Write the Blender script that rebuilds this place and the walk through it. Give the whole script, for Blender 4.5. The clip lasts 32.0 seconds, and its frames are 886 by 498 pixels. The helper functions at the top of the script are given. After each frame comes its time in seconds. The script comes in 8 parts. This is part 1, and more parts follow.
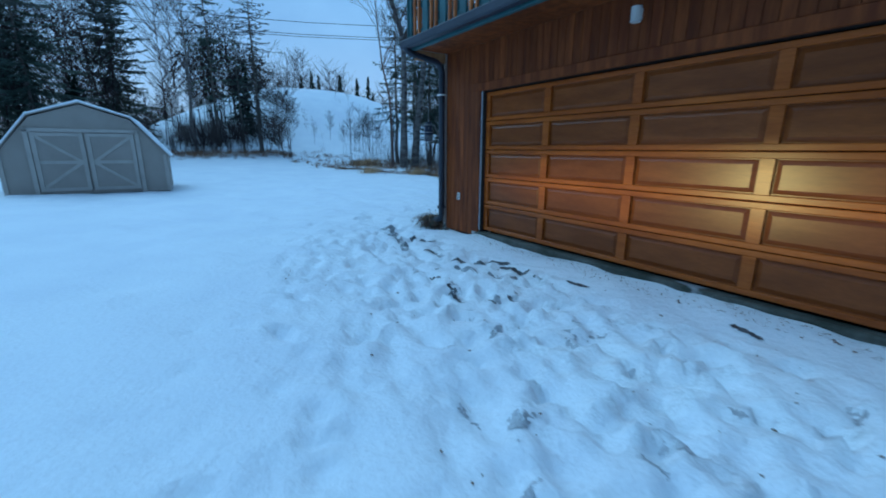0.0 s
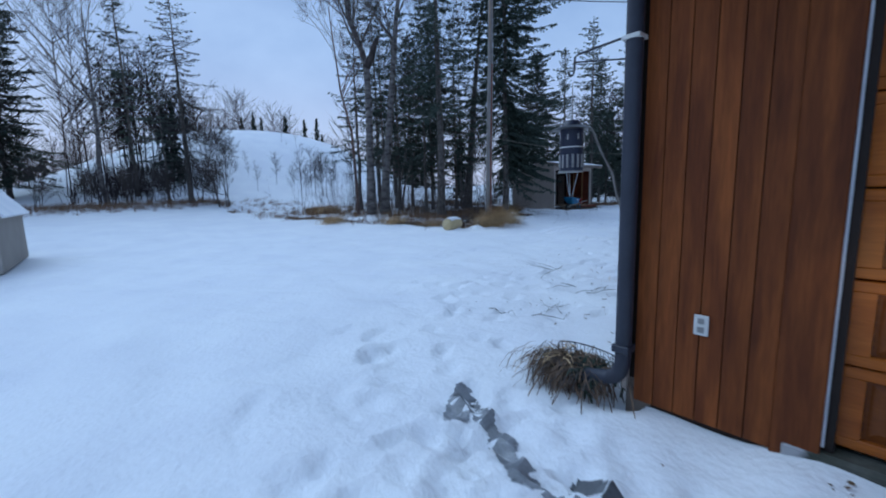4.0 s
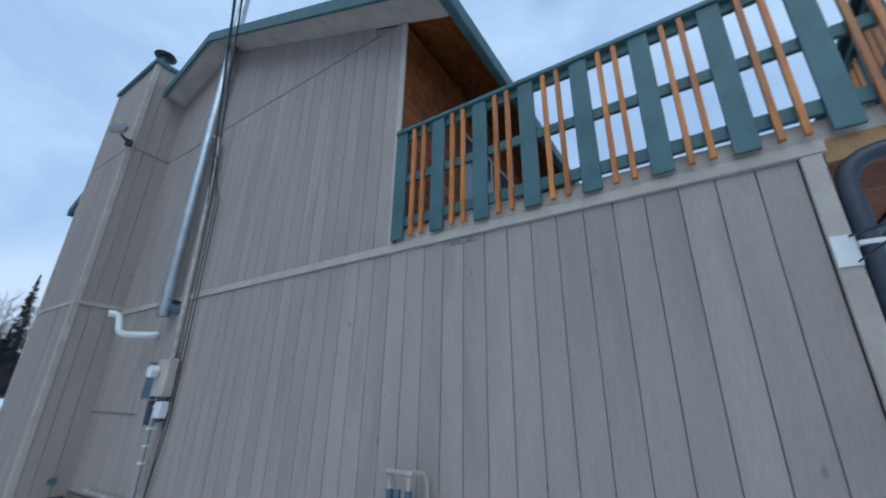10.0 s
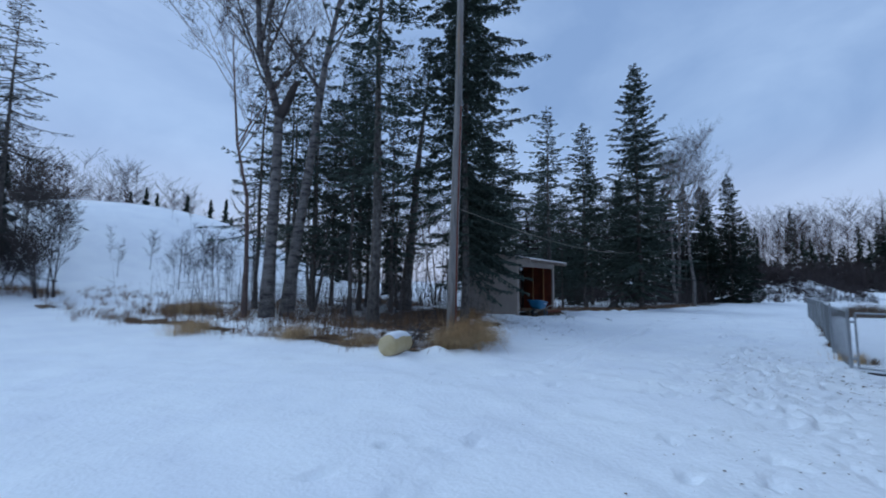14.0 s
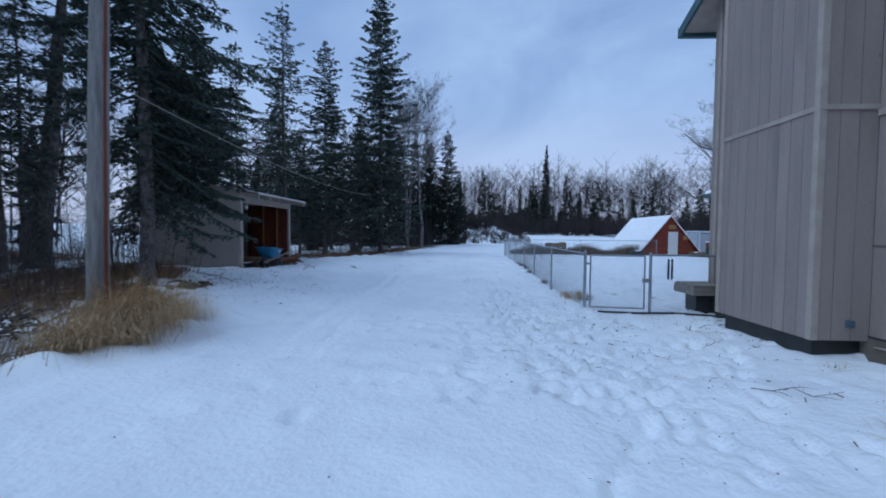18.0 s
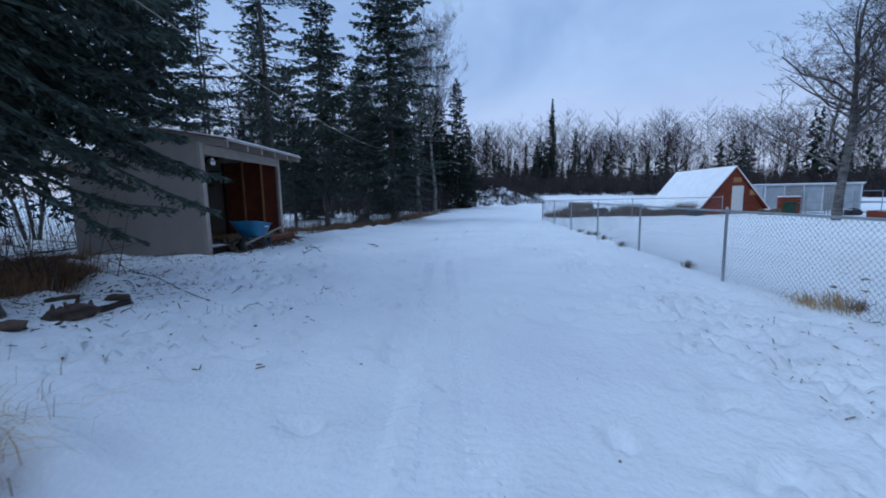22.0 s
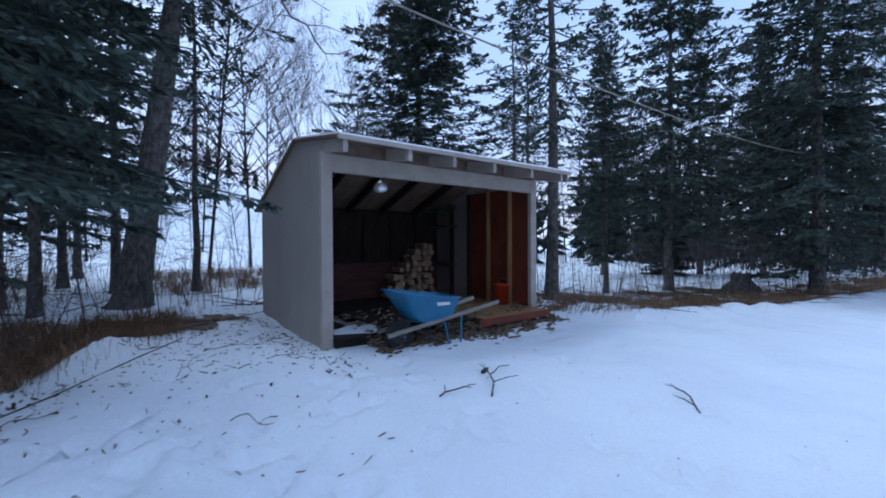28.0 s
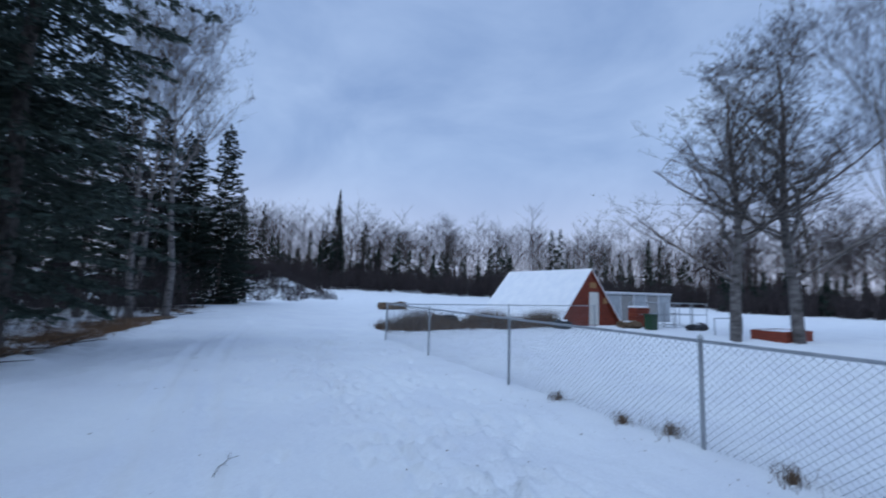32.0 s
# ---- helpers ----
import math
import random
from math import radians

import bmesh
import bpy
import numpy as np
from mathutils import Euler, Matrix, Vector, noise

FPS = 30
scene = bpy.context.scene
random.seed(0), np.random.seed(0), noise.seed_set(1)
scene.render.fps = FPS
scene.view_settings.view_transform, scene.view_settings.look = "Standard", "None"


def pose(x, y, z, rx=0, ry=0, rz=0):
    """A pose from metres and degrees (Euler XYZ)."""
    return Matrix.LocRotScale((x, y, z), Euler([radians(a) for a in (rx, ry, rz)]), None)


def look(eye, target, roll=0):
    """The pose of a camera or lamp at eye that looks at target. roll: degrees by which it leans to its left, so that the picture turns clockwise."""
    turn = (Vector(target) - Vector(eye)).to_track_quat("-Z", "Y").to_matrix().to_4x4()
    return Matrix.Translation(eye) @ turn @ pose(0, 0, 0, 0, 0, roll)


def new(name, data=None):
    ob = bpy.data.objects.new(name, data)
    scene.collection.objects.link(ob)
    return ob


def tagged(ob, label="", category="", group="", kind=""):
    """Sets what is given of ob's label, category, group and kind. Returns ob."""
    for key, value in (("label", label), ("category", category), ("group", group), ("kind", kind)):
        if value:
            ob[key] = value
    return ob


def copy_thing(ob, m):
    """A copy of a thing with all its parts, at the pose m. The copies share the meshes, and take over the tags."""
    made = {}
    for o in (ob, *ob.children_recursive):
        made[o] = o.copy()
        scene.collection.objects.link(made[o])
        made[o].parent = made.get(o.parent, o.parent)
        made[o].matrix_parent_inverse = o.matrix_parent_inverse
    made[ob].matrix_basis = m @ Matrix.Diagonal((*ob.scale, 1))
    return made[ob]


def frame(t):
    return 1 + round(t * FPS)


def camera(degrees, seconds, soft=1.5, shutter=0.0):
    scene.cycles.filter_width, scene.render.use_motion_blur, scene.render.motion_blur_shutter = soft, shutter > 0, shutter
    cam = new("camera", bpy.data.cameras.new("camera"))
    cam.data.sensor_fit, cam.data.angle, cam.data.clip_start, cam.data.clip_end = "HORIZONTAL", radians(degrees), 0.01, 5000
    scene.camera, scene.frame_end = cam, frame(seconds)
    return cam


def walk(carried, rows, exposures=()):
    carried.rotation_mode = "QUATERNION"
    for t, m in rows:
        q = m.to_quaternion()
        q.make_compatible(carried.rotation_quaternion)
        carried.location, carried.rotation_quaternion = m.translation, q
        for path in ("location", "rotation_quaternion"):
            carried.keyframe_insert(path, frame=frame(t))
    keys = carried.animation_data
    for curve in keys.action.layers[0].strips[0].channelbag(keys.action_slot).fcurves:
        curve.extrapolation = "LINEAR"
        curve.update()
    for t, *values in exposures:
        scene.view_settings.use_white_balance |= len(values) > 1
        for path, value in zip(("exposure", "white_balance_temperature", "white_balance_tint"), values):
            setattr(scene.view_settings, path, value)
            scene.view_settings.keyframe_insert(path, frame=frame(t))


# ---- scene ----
cam = camera(94.9, 32.0, soft=1.8, shutter=0.3)
PATH = [
    (0.0, 6.044, -4.120, 1.422, 76.28, -0.27, 56.20),
    (0.5, 5.467, -4.014, 1.433, 75.85, 0.37, 60.67),
    (1.0, 4.831, -3.868, 1.449, 72.14, 2.44, 62.80),
    (1.5, 4.217, -3.680, 1.479, 69.11, -0.20, 58.92),
    (2.0, 3.562, -3.513, 1.508, 73.07, -0.30, 58.64),
    (2.5, 2.953, -3.336, 1.504, 74.45, -1.26, 55.09),
    (4.5, 0.581, -2.321, 1.437, 86.38, 1.73, 46.54),
    (5.0, 0.046, -2.011, 1.403, 90.30, -1.37, 39.14),
    (5.5, -0.437, -1.692, 1.369, 91.93, -0.20, 29.01),
    (6.0, -0.815, -1.400, 1.349, 91.35, 0.06, 18.76),
    (6.5, -1.231, -1.079, 1.343, 91.54, 0.33, 19.24),
    (7.0, -1.602, -0.744, 1.345, 90.86, -1.09, 11.22),
    (7.5, -1.907, -0.401, 1.363, 91.91, -2.20, 8.41),
    (8.0, -2.189, -0.113, 1.361, 90.09, -3.14, -3.67),
    (8.5, -2.409, 0.197, 1.365, 92.74, -2.94, -14.72),
    (9.0, -2.607, 0.374, 1.393, 95.49, -3.34, -33.89),
    (9.5, -2.720, 0.526, 1.450, 102.56, -2.59, -47.42),
    (10.0, -2.790, 0.645, 1.508, 111.05, -1.03, -56.67),
    (10.5, -2.935, 0.705, 1.560, 115.36, 0.36, -62.50),
    (11.0, -3.040, 0.742, 1.572, 120.05, 1.21, -60.11),
    (11.5, -3.090, 0.775, 1.590, 121.52, 3.16, -45.50),
    (12.0, -3.140, 0.870, 1.570, 114.38, 2.30, -27.70),
    (12.5, -3.383, 1.004, 1.485, 102.97, 1.00, -9.84),
    (13.0, -3.453, 1.151, 1.462, 97.80, 1.17, 6.10),
    (13.5, -3.558, 1.162, 1.449, 97.30, 0.10, 29.00),
    (15.5, -4.079, 1.267, 1.427, 92.49, -0.32, 45.61),
    (16.0, -4.136, 1.695, 1.428, 89.80, -0.93, 21.80),
    (16.5, -4.239, 2.285, 1.423, 89.43, -0.58, 17.45),
    (17.0, -4.437, 2.935, 1.411, 86.56, -2.06, 10.18),
    (17.5, -4.686, 3.534, 1.411, 87.97, -2.14, 6.13),
    (18.0, -5.016, 4.073, 1.423, 87.80, -0.48, 2.32),
    (18.5, -5.328, 4.568, 1.419, 88.28, -0.66, -2.04),
    (19.0, -5.655, 5.093, 1.409, 89.19, -0.41, -2.68),
    (19.5, -5.961, 5.635, 1.386, 85.78, -0.63, -2.05),
    (20.0, -6.227, 6.249, 1.379, 86.81, -0.72, -0.34),
    (20.5, -6.404, 6.842, 1.366, 83.61, -2.17, -2.35),
    (21.0, -6.588, 7.478, 1.382, 85.29, -0.96, -0.62),
    (21.5, -6.781, 8.101, 1.374, 82.57, 0.15, -1.79),
    (22.0, -6.870, 8.717, 1.372, 82.68, 1.18, 1.78),
    (22.5, -6.899, 9.293, 1.383, 83.59, -1.36, -1.08),
    (23.0, -6.913, 9.859, 1.400, 85.63, -0.69, 5.21),
    (23.5, -6.999, 10.457, 1.401, 87.89, -0.06, 11.91),
    (24.0, -7.066, 11.065, 1.391, 87.76, 0.57, 24.21),
    (24.5, -7.129, 11.665, 1.378, 88.46, 1.14, 34.63),
    (25.0, -7.106, 12.270, 1.374, 89.10, 1.54, 41.14),
    (25.5, -7.105, 12.854, 1.370, 86.87, 1.30, 47.69),
    (27.5, -7.376, 15.208, 1.482, 87.68, 1.13, 54.30),
    (28.0, -7.487, 15.799, 1.494, 89.30, 0.26, 53.00),
    (28.5, -7.498, 16.398, 1.491, 90.61, 0.56, 52.67),
    (29.0, -7.479, 17.025, 1.489, 90.19, 1.02, 46.98),
    (29.5, -7.383, 17.569, 1.486, 89.65, 0.03, 42.40),
    (30.0, -7.343, 18.107, 1.494, 92.72, -0.93, 39.49),
    (30.5, -7.163, 18.704, 1.492, 93.20, 0.50, 17.80),
    (31.0, -7.043, 19.290, 1.475, 93.67, -1.60, 2.37),
    (31.5, -6.902, 19.822, 1.459, 93.31, 0.06, -13.75),
    (32.0, -6.691, 20.132, 1.486, 95.94, -1.72, -29.01),
]
EXPOSURES = [(0.0, -0.25, 4850, -12), (0.5, -0.18, 5150, -4), (1.2, -0.05, 5900, 7), (5.0, -0.05, 6150, 9), (6.0, 0.09, 6250, 9), (7.0, 0.0, 6250, 9), (9.0, 0.06, 6300, 9), (10.0, 0.35, 6700, 4), (11.5, 0.2, 6500, 5), (13.0, 0.05, 6300, 8), (15.5, -0.22, 6150, 10), (16.5, -0.17, 6100, 10), (20.0, 0.02, 6100, 10), (22.0, 0.02, 6100, 10), (23.0, 0.18, 6120, 11), (24.0, 0.36, 6150, 13), (25.0, 0.64, 6300, 12), (28.0, 0.64, 6250, 13), (30.0, 0.52, 6250, 13), (31.0, 0.02, 6250, 12), (32.0, -0.08, 6380, 13)]
walk(cam, [(r[0], pose(*r[1:])) for r in PATH], EXPOSURES)

# ---------- world and light ----------
world = bpy.data.worlds.new("overcast_dusk")
scene.world = world
world.use_nodes = True


def build_sky():
    nt = world.node_tree
    nt.nodes.clear()
    N, K = nt.nodes.new, nt.links.new
    out, bg = N("ShaderNodeOutputWorld"), N("ShaderNodeBackground")
    sky = N("ShaderNodeTexSky")
    sky.sky_type, sky.sun_disc = "NISHITA", False
    sky.sun_elevation, sky.sun_rotation = radians(50.6), radians(246)
    sky.air_density, sky.dust_density = 1.0, 2.0
    co = N("ShaderNodeTexCoord")
    mp = N("ShaderNodeMapping")
    mp.inputs["Scale"].default_value = (1.0, 1.0, 1.9)
    mp.inputs["Rotation"].default_value = (0.12, -0.1, 0.5)
    n1 = N("ShaderNodeTexNoise")
    n1.inputs["Scale"].default_value, n1.inputs["Detail"].default_value, n1.inputs["Roughness"].default_value = 2.1, 6, 0.55
    n1.inputs["Distortion"].default_value = 0.5
    ramp = N("ShaderNodeValToRGB")
    e = ramp.color_ramp.elements
    e[0].position, e[0].color = 0.34, (0.235, 0.362, 0.61, 1)
    e[1].position, e[1].color = 0.68, (0.385, 0.535, 0.79, 1)
    sep = N("ShaderNodeSeparateXYZ")
    low = N("ShaderNodeMapRange")
    low.inputs["From Min"].default_value, low.inputs["From Max"].default_value = 0.02, 0.34
    low.interpolation_type = "SMOOTHSTEP"
    glow = N("ShaderNodeMix")
    glow.data_type = "RGBA"
    glow.inputs[6].default_value = (0.465, 0.54, 0.745, 1)
    mix = N("ShaderNodeMix")
    mix.data_type = "RGBA"
    mix.blend_type = "ADD"
    mix.inputs[0].default_value = 0.02
    K(co.outputs["Generated"], mp.inputs["Vector"])
    K(mp.outputs["Vector"], n1.inputs["Vector"])
    K(n1.outputs["Fac"], ramp.inputs["Fac"])
    K(co.outputs["Generated"], sep.inputs["Vector"])
    K(sep.outputs["Z"], low.inputs["Value"])
    K(low.outputs["Result"], glow.inputs[0])
    K(ramp.outputs["Color"], glow.inputs[7])
    K(glow.outputs[2], mix.inputs[6])
    K(sky.outputs["Color"], mix.inputs[7])
    K(mix.outputs[2], bg.inputs["Color"])
    bg.inputs["Strength"].default_value = SKY
    K(bg.outputs["Background"], out.inputs["Surface"])


SKY = 1.0
build_sky()
sun = new("sun", bpy.data.lights.new("sun", "SUN"))
sun.data.energy, sun.data.angle, sun.data.color = 1.3, radians(50), (0.60, 0.80, 1.0)
sun.matrix_world = look((-40, -19, 54), (0, 0, 0))
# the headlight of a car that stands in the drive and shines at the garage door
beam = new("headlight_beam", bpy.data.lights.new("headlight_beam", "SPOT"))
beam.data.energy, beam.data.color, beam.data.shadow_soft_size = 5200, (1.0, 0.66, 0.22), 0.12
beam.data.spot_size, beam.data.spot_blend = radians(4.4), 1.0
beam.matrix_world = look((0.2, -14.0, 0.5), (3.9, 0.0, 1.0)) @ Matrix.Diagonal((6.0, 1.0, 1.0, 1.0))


# ---------- materials ----------
def mat(name, base, rough=0.7, metal=0.0, var=None, scale=3.0, stretch=(1, 1, 1), detail=6.0, fine=0.0, fine_scale=60.0, bump=0.0, bump_scale=None,
        bump_dist=0.02, spec=0.5, lo=0.35, hi=0.65, rand=0.0, island=False, stain=None, stain_scale=0.6, stain_lo=0.55, stain_hi=0.75, spots=None):
    """A surface: base colour, a second colour by noise, fine grain, stains with edges of their own, and relief."""
    m = bpy.data.materials.new(name)
    m.use_nodes = True
    nt = m.node_tree
    N, K = nt.nodes.new, nt.links.new
    b = nt.nodes["Principled BSDF"]
    b.inputs["Roughness"].default_value, b.inputs["Metallic"].default_value = rough, metal
    b.inputs["Specular IOR Level"].default_value = spec
    co = N("ShaderNodeTexCoord")
    mp = N("ShaderNodeMapping")
    mp.inputs["Scale"].default_value = stretch
    K(co.outputs["Object"], mp.inputs["Vector"])

    def noise_node(sc, det, vec):
        n = N("ShaderNodeTexNoise")
        n.inputs["Scale"].default_value, n.inputs["Detail"].default_value = sc, det
        K(vec, n.inputs["Vector"])
        return n

    def mixc(fac, a, c, blend="MIX", amount=None):
        x = N("ShaderNodeMix")
        x.data_type, x.blend_type = "RGBA", blend
        if amount is not None:
            x.inputs[0].default_value = amount
        else:
            K(fac, x.inputs[0])
        for sock, v in ((6, a), (7, c)):
            if isinstance(v, tuple):
                x.inputs[sock].default_value = (*v, 1)
            else:
                K(v, x.inputs[sock])
        return x.outputs[2]

    def ranged(v, lo_, hi_):
        r = N("ShaderNodeMapRange")
        r.inputs["From Min"].default_value, r.inputs["From Max"].default_value = lo_, hi_
        K(v, r.inputs["Value"])
        return r.outputs["Result"]

    col = base
    vec = mp.outputs["Vector"]
    vec0 = co.outputs["Object"]
    if rand:
        src = N("ShaderNodeNewGeometry").outputs["Random Per Island"] if island else N("ShaderNodeObjectInfo").outputs["Random"]
        shift = N("ShaderNodeVectorMath")
        shift.operation = "ADD"
        sc = N("ShaderNodeVectorMath")
        sc.operation = "SCALE"
        comb = N("ShaderNodeCombineXYZ")
        K(src, comb.inputs[0]), K(src, comb.inputs[2])
        K(comb.outputs[0], sc.inputs[0])
        sc.inputs["Scale"].default_value = 37.0
        K(vec, shift.inputs[0]), K(sc.outputs[0], shift.inputs[1])
        vec = shift.outputs[0]
    if var:
        col = mixc(ranged(noise_node(scale, detail, vec).outputs["Fac"], lo, hi), base, var)
    if fine:
        g = ranged(noise_node(fine_scale, 3, vec).outputs["Fac"], 0.3, 0.7)
        col = mixc(None, col, mixc(g, (1 - fine,) * 3, (1 + fine * 0.4,) * 3), "MULTIPLY", 1.0)
    if stain:
        s = ranged(noise_node(stain_scale, 8, vec).outputs["Fac"], stain_lo, stain_hi)
        col = mixc(s, col, stain)
    if spots:
        k = N("ShaderNodeTexVoronoi")
        k.inputs["Scale"].default_value = spots[1]
        squash = N("ShaderNodeMapping")
        squash.inputs["Scale"].default_value = (1, 1.5, 0.8)
        K(vec0, squash.inputs["Vector"])
        K(squash.outputs["Vector"], k.inputs["Vector"])
        near = ranged(k.outputs["Distance"], spots[3], spots[2])
        pick = N("ShaderNodeMath")
        pick.operation = "GREATER_THAN"
        sepc = N("ShaderNodeSeparateXYZ")
        K(k.outputs["Color"], sepc.inputs["Vector"])
        K(sepc.outputs["X"], pick.inputs[0])
        pick.inputs[1].default_value = 0.72
        both = N("ShaderNodeMath")
        both.operation = "MULTIPLY"
        K(near, both.inputs[0]), K(pick.outputs[0], both.inputs[1])
        col = mixc(both.outputs[0], col, spots[0])
    if rand:
        r = N("ShaderNodeMapRange")
        r.inputs["To Min"].default_value, r.inputs["To Max"].default_value = 1 - rand, 1 + rand
        K(src, r.inputs["Value"])
        comb2 = N("ShaderNodeCombineXYZ")
        for i in range(3):
            K(r.outputs["Result"], comb2.inputs[i])
        col = mixc(None, col, comb2.outputs[0], "MULTIPLY", 1.0)
    if isinstance(col, tuple):
        b.inputs["Base Color"].default_value = (*col, 1)
    else:
        K(col, b.inputs["Base Color"])
    if bump:
        bn = N("ShaderNodeBump")
        bn.inputs["Strength"].default_value, bn.inputs["Distance"].default_value = bump, bump_dist
        K(noise_node(bump_scale or fine_scale, 5, vec).outputs["Fac"], bn.inputs["Height"])
        K(bn.outputs["Normal"], b.inputs["Normal"])
    return m


M = {}
M["snow"] = mat("snow", (0.86, 0.88, 0.90), 0.75, var=(0.80, 0.82, 0.86), scale=0.7, fine=0.05, fine_scale=45, bump=0.6, bump_scale=16, bump_dist=0.03, spec=0.25)
M["snow_cap"] = mat("snow_cap", (0.87, 0.88, 0.90), 0.8, var=(0.80, 0.82, 0.86), scale=2, bump=0.3, bump_scale=9, bump_dist=0.03, spec=0.2)
M["siding"] = mat("beige_siding", (0.328, 0.264, 0.240), 0.8, var=(0.280, 0.226, 0.204), scale=1.1, stretch=(3, 3, 0.5), fine=0.10, fine_scale=26, bump=0.3, bump_scale=40,
                  bump_dist=0.004, rand=0.05, stain=(0.225, 0.187, 0.166), stain_scale=1.3, stain_lo=0.56, stain_hi=0.78, spots=((0.20, 0.165, 0.145), 2.6, 0.035, 0.075))
M["siding_trim"] = mat("beige_trim", (0.43, 0.362, 0.312), 0.7, var=(0.36, 0.30, 0.26), scale=4, fine=0.06, fine_scale=40, bump=0.15, bump_dist=0.003)
M["flash"] = mat("dark_seam", (0.25, 0.21, 0.185), 0.8, var=(0.20, 0.165, 0.146), scale=2)
M["concrete"] = mat("painted_foundation", (0.19, 0.155, 0.13), 0.85, var=(0.13, 0.105, 0.09), scale=3, fine=0.15, bump=0.4, bump_dist=0.006)
M["cedar"] = mat("stained_cedar", (0.235, 0.066, 0.016), 0.6, var=(0.12, 0.031, 0.009), scale=2.2, stretch=(5, 5, 0.5), fine=0.22, fine_scale=14, bump=0.25, bump_scale=22,
                 bump_dist=0.004, rand=0.22, spec=0.2)
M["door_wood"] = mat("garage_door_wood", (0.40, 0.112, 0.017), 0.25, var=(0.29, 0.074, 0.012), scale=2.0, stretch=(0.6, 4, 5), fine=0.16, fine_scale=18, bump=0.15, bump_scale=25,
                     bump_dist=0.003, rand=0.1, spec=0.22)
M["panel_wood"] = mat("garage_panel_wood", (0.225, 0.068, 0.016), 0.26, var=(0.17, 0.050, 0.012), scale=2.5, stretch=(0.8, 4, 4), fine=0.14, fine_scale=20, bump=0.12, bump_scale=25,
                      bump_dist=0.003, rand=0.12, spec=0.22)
M["teal"] = mat("teal_paint", (0.050, 0.118, 0.130), 0.6, var=(0.036, 0.088, 0.098), scale=4, fine=0.12, bump=0.1, bump_dist=0.003, rand=0.06)
M["orange"] = mat("orange_stained_slat", (0.50, 0.165, 0.030), 0.5, var=(0.34, 0.095, 0.018), scale=4, stretch=(4, 4, 0.7), fine=0.2, fine_scale=25, rand=0.18)
M["lumber"] = mat("bare_lumber", (0.38, 0.20, 0.085), 0.7, var=(0.28, 0.14, 0.055), scale=3, stretch=(3, 3, 0.6), fine=0.15, fine_scale=30, rand=0.1)
M["grey_lumber"] = mat("weathered_lumber", (0.30, 0.26, 0.22), 0.8, var=(0.20, 0.17, 0.14), scale=4, stretch=(0.6, 3, 3), fine=0.15, fine_scale=30)
M["galv"] = mat("galvanised_steel", (0.42, 0.44, 0.46), 0.38, 0.75, var=(0.32, 0.34, 0.36), scale=5, fine=0.08)
M["white_metal"] = mat("white_metal", (0.66, 0.68, 0.70), 0.45, var=(0.55, 0.57, 0.6), scale=4)
M["pvc"] = mat("white_pvc", (0.72, 0.72, 0.72), 0.4, var=(0.62, 0.62, 0.62), scale=6)
M["meter_blue"] = mat("blue_grey_enamel", (0.075, 0.125, 0.165), 0.5, var=(0.05, 0.09, 0.12), scale=7, fine=0.08)
M["grey_box"] = mat("grey_enamel", (0.30, 0.29, 0.28), 0.5, var=(0.24, 0.235, 0.23), scale=6)
M["pipe"] = mat("painted_pipe", (0.40, 0.35, 0.315), 0.55, var=(0.28, 0.245, 0.22), scale=8, fine=0.1)
# also the sheets that stand for shade under house, chase and porch
M["black"] = mat("black_metal_and_shade", (0.018, 0.018, 0.020), 0.45, var=(0.03, 0.03, 0.033), scale=6)
M["downspout"] = mat("dark_grey_downspout", (0.024, 0.028, 0.044), 0.55, var=(0.034, 0.039, 0.058), scale=3, fine=0.1)
M["navy"] = mat("navy_plastic", (0.010, 0.014, 0.035), 0.35, var=(0.015, 0.02, 0.045), scale=8)
M["white"] = mat("white_plastic", (0.68, 0.67, 0.64), 0.45, var=(0.6, 0.59, 0.56), scale=9)
M["shed_out"] = mat("shed_beige_paint", (0.37, 0.318, 0.285), 0.8, var=(0.32, 0.272, 0.242), scale=1.6, stretch=(1, 1, 0.6), fine=0.07, bump=0.2, bump_dist=0.004, rand=0.05)
M["osb"] = mat("red_brown_sheathing", (0.20, 0.040, 0.016), 0.7, var=(0.13, 0.026, 0.012), scale=3, fine=0.15, fine_scale=25)
# near black; on the shed's inner studs it carries the interior shade
M["dark_wood"] = mat("near_black_boards", (0.030, 0.018, 0.013), 0.9, var=(0.016, 0.010, 0.008), scale=3, stretch=(3, 3, 0.6), fine=0.2, rand=0.15)
M["log_end"] = mat("split_firewood", (0.48, 0.335, 0.235), 0.85, var=(0.34, 0.22, 0.14), scale=9, fine=0.2, fine_scale=70, rand=0.25)
M["barrow"] = mat("blue_poly_tray", (0.016, 0.175, 0.31), 0.4, var=(0.012, 0.13, 0.25), scale=5, fine=0.06)
M["bucket"] = mat("orange_red_plastic", (0.55, 0.055, 0.018), 0.4, var=(0.45, 0.04, 0.014), scale=5)
M["rubber"] = mat("black_rubber", (0.014, 0.014, 0.015), 0.8, var=(0.03, 0.03, 0.03), scale=9)
M["bark"] = mat("spruce_bark", (0.175, 0.155, 0.140), 0.95, var=(0.062, 0.053, 0.048), scale=13, stretch=(1, 1, 0.55), fine=0.4, fine_scale=48, bump=1.0, bump_scale=24, bump_dist=0.05, stain=(0.17, 0.16, 0.15), stain_scale=6, stain_lo=0.58, stain_hi=0.7)
M["yard_bark"] = mat("grey_yard_tree_bark", (0.17, 0.155, 0.15), 0.85, var=(0.05, 0.043, 0.04), scale=3.0, stretch=(1, 1, 2.0), fine=0.25, fine_scale=14, bump=0.4, bump_dist=0.01)
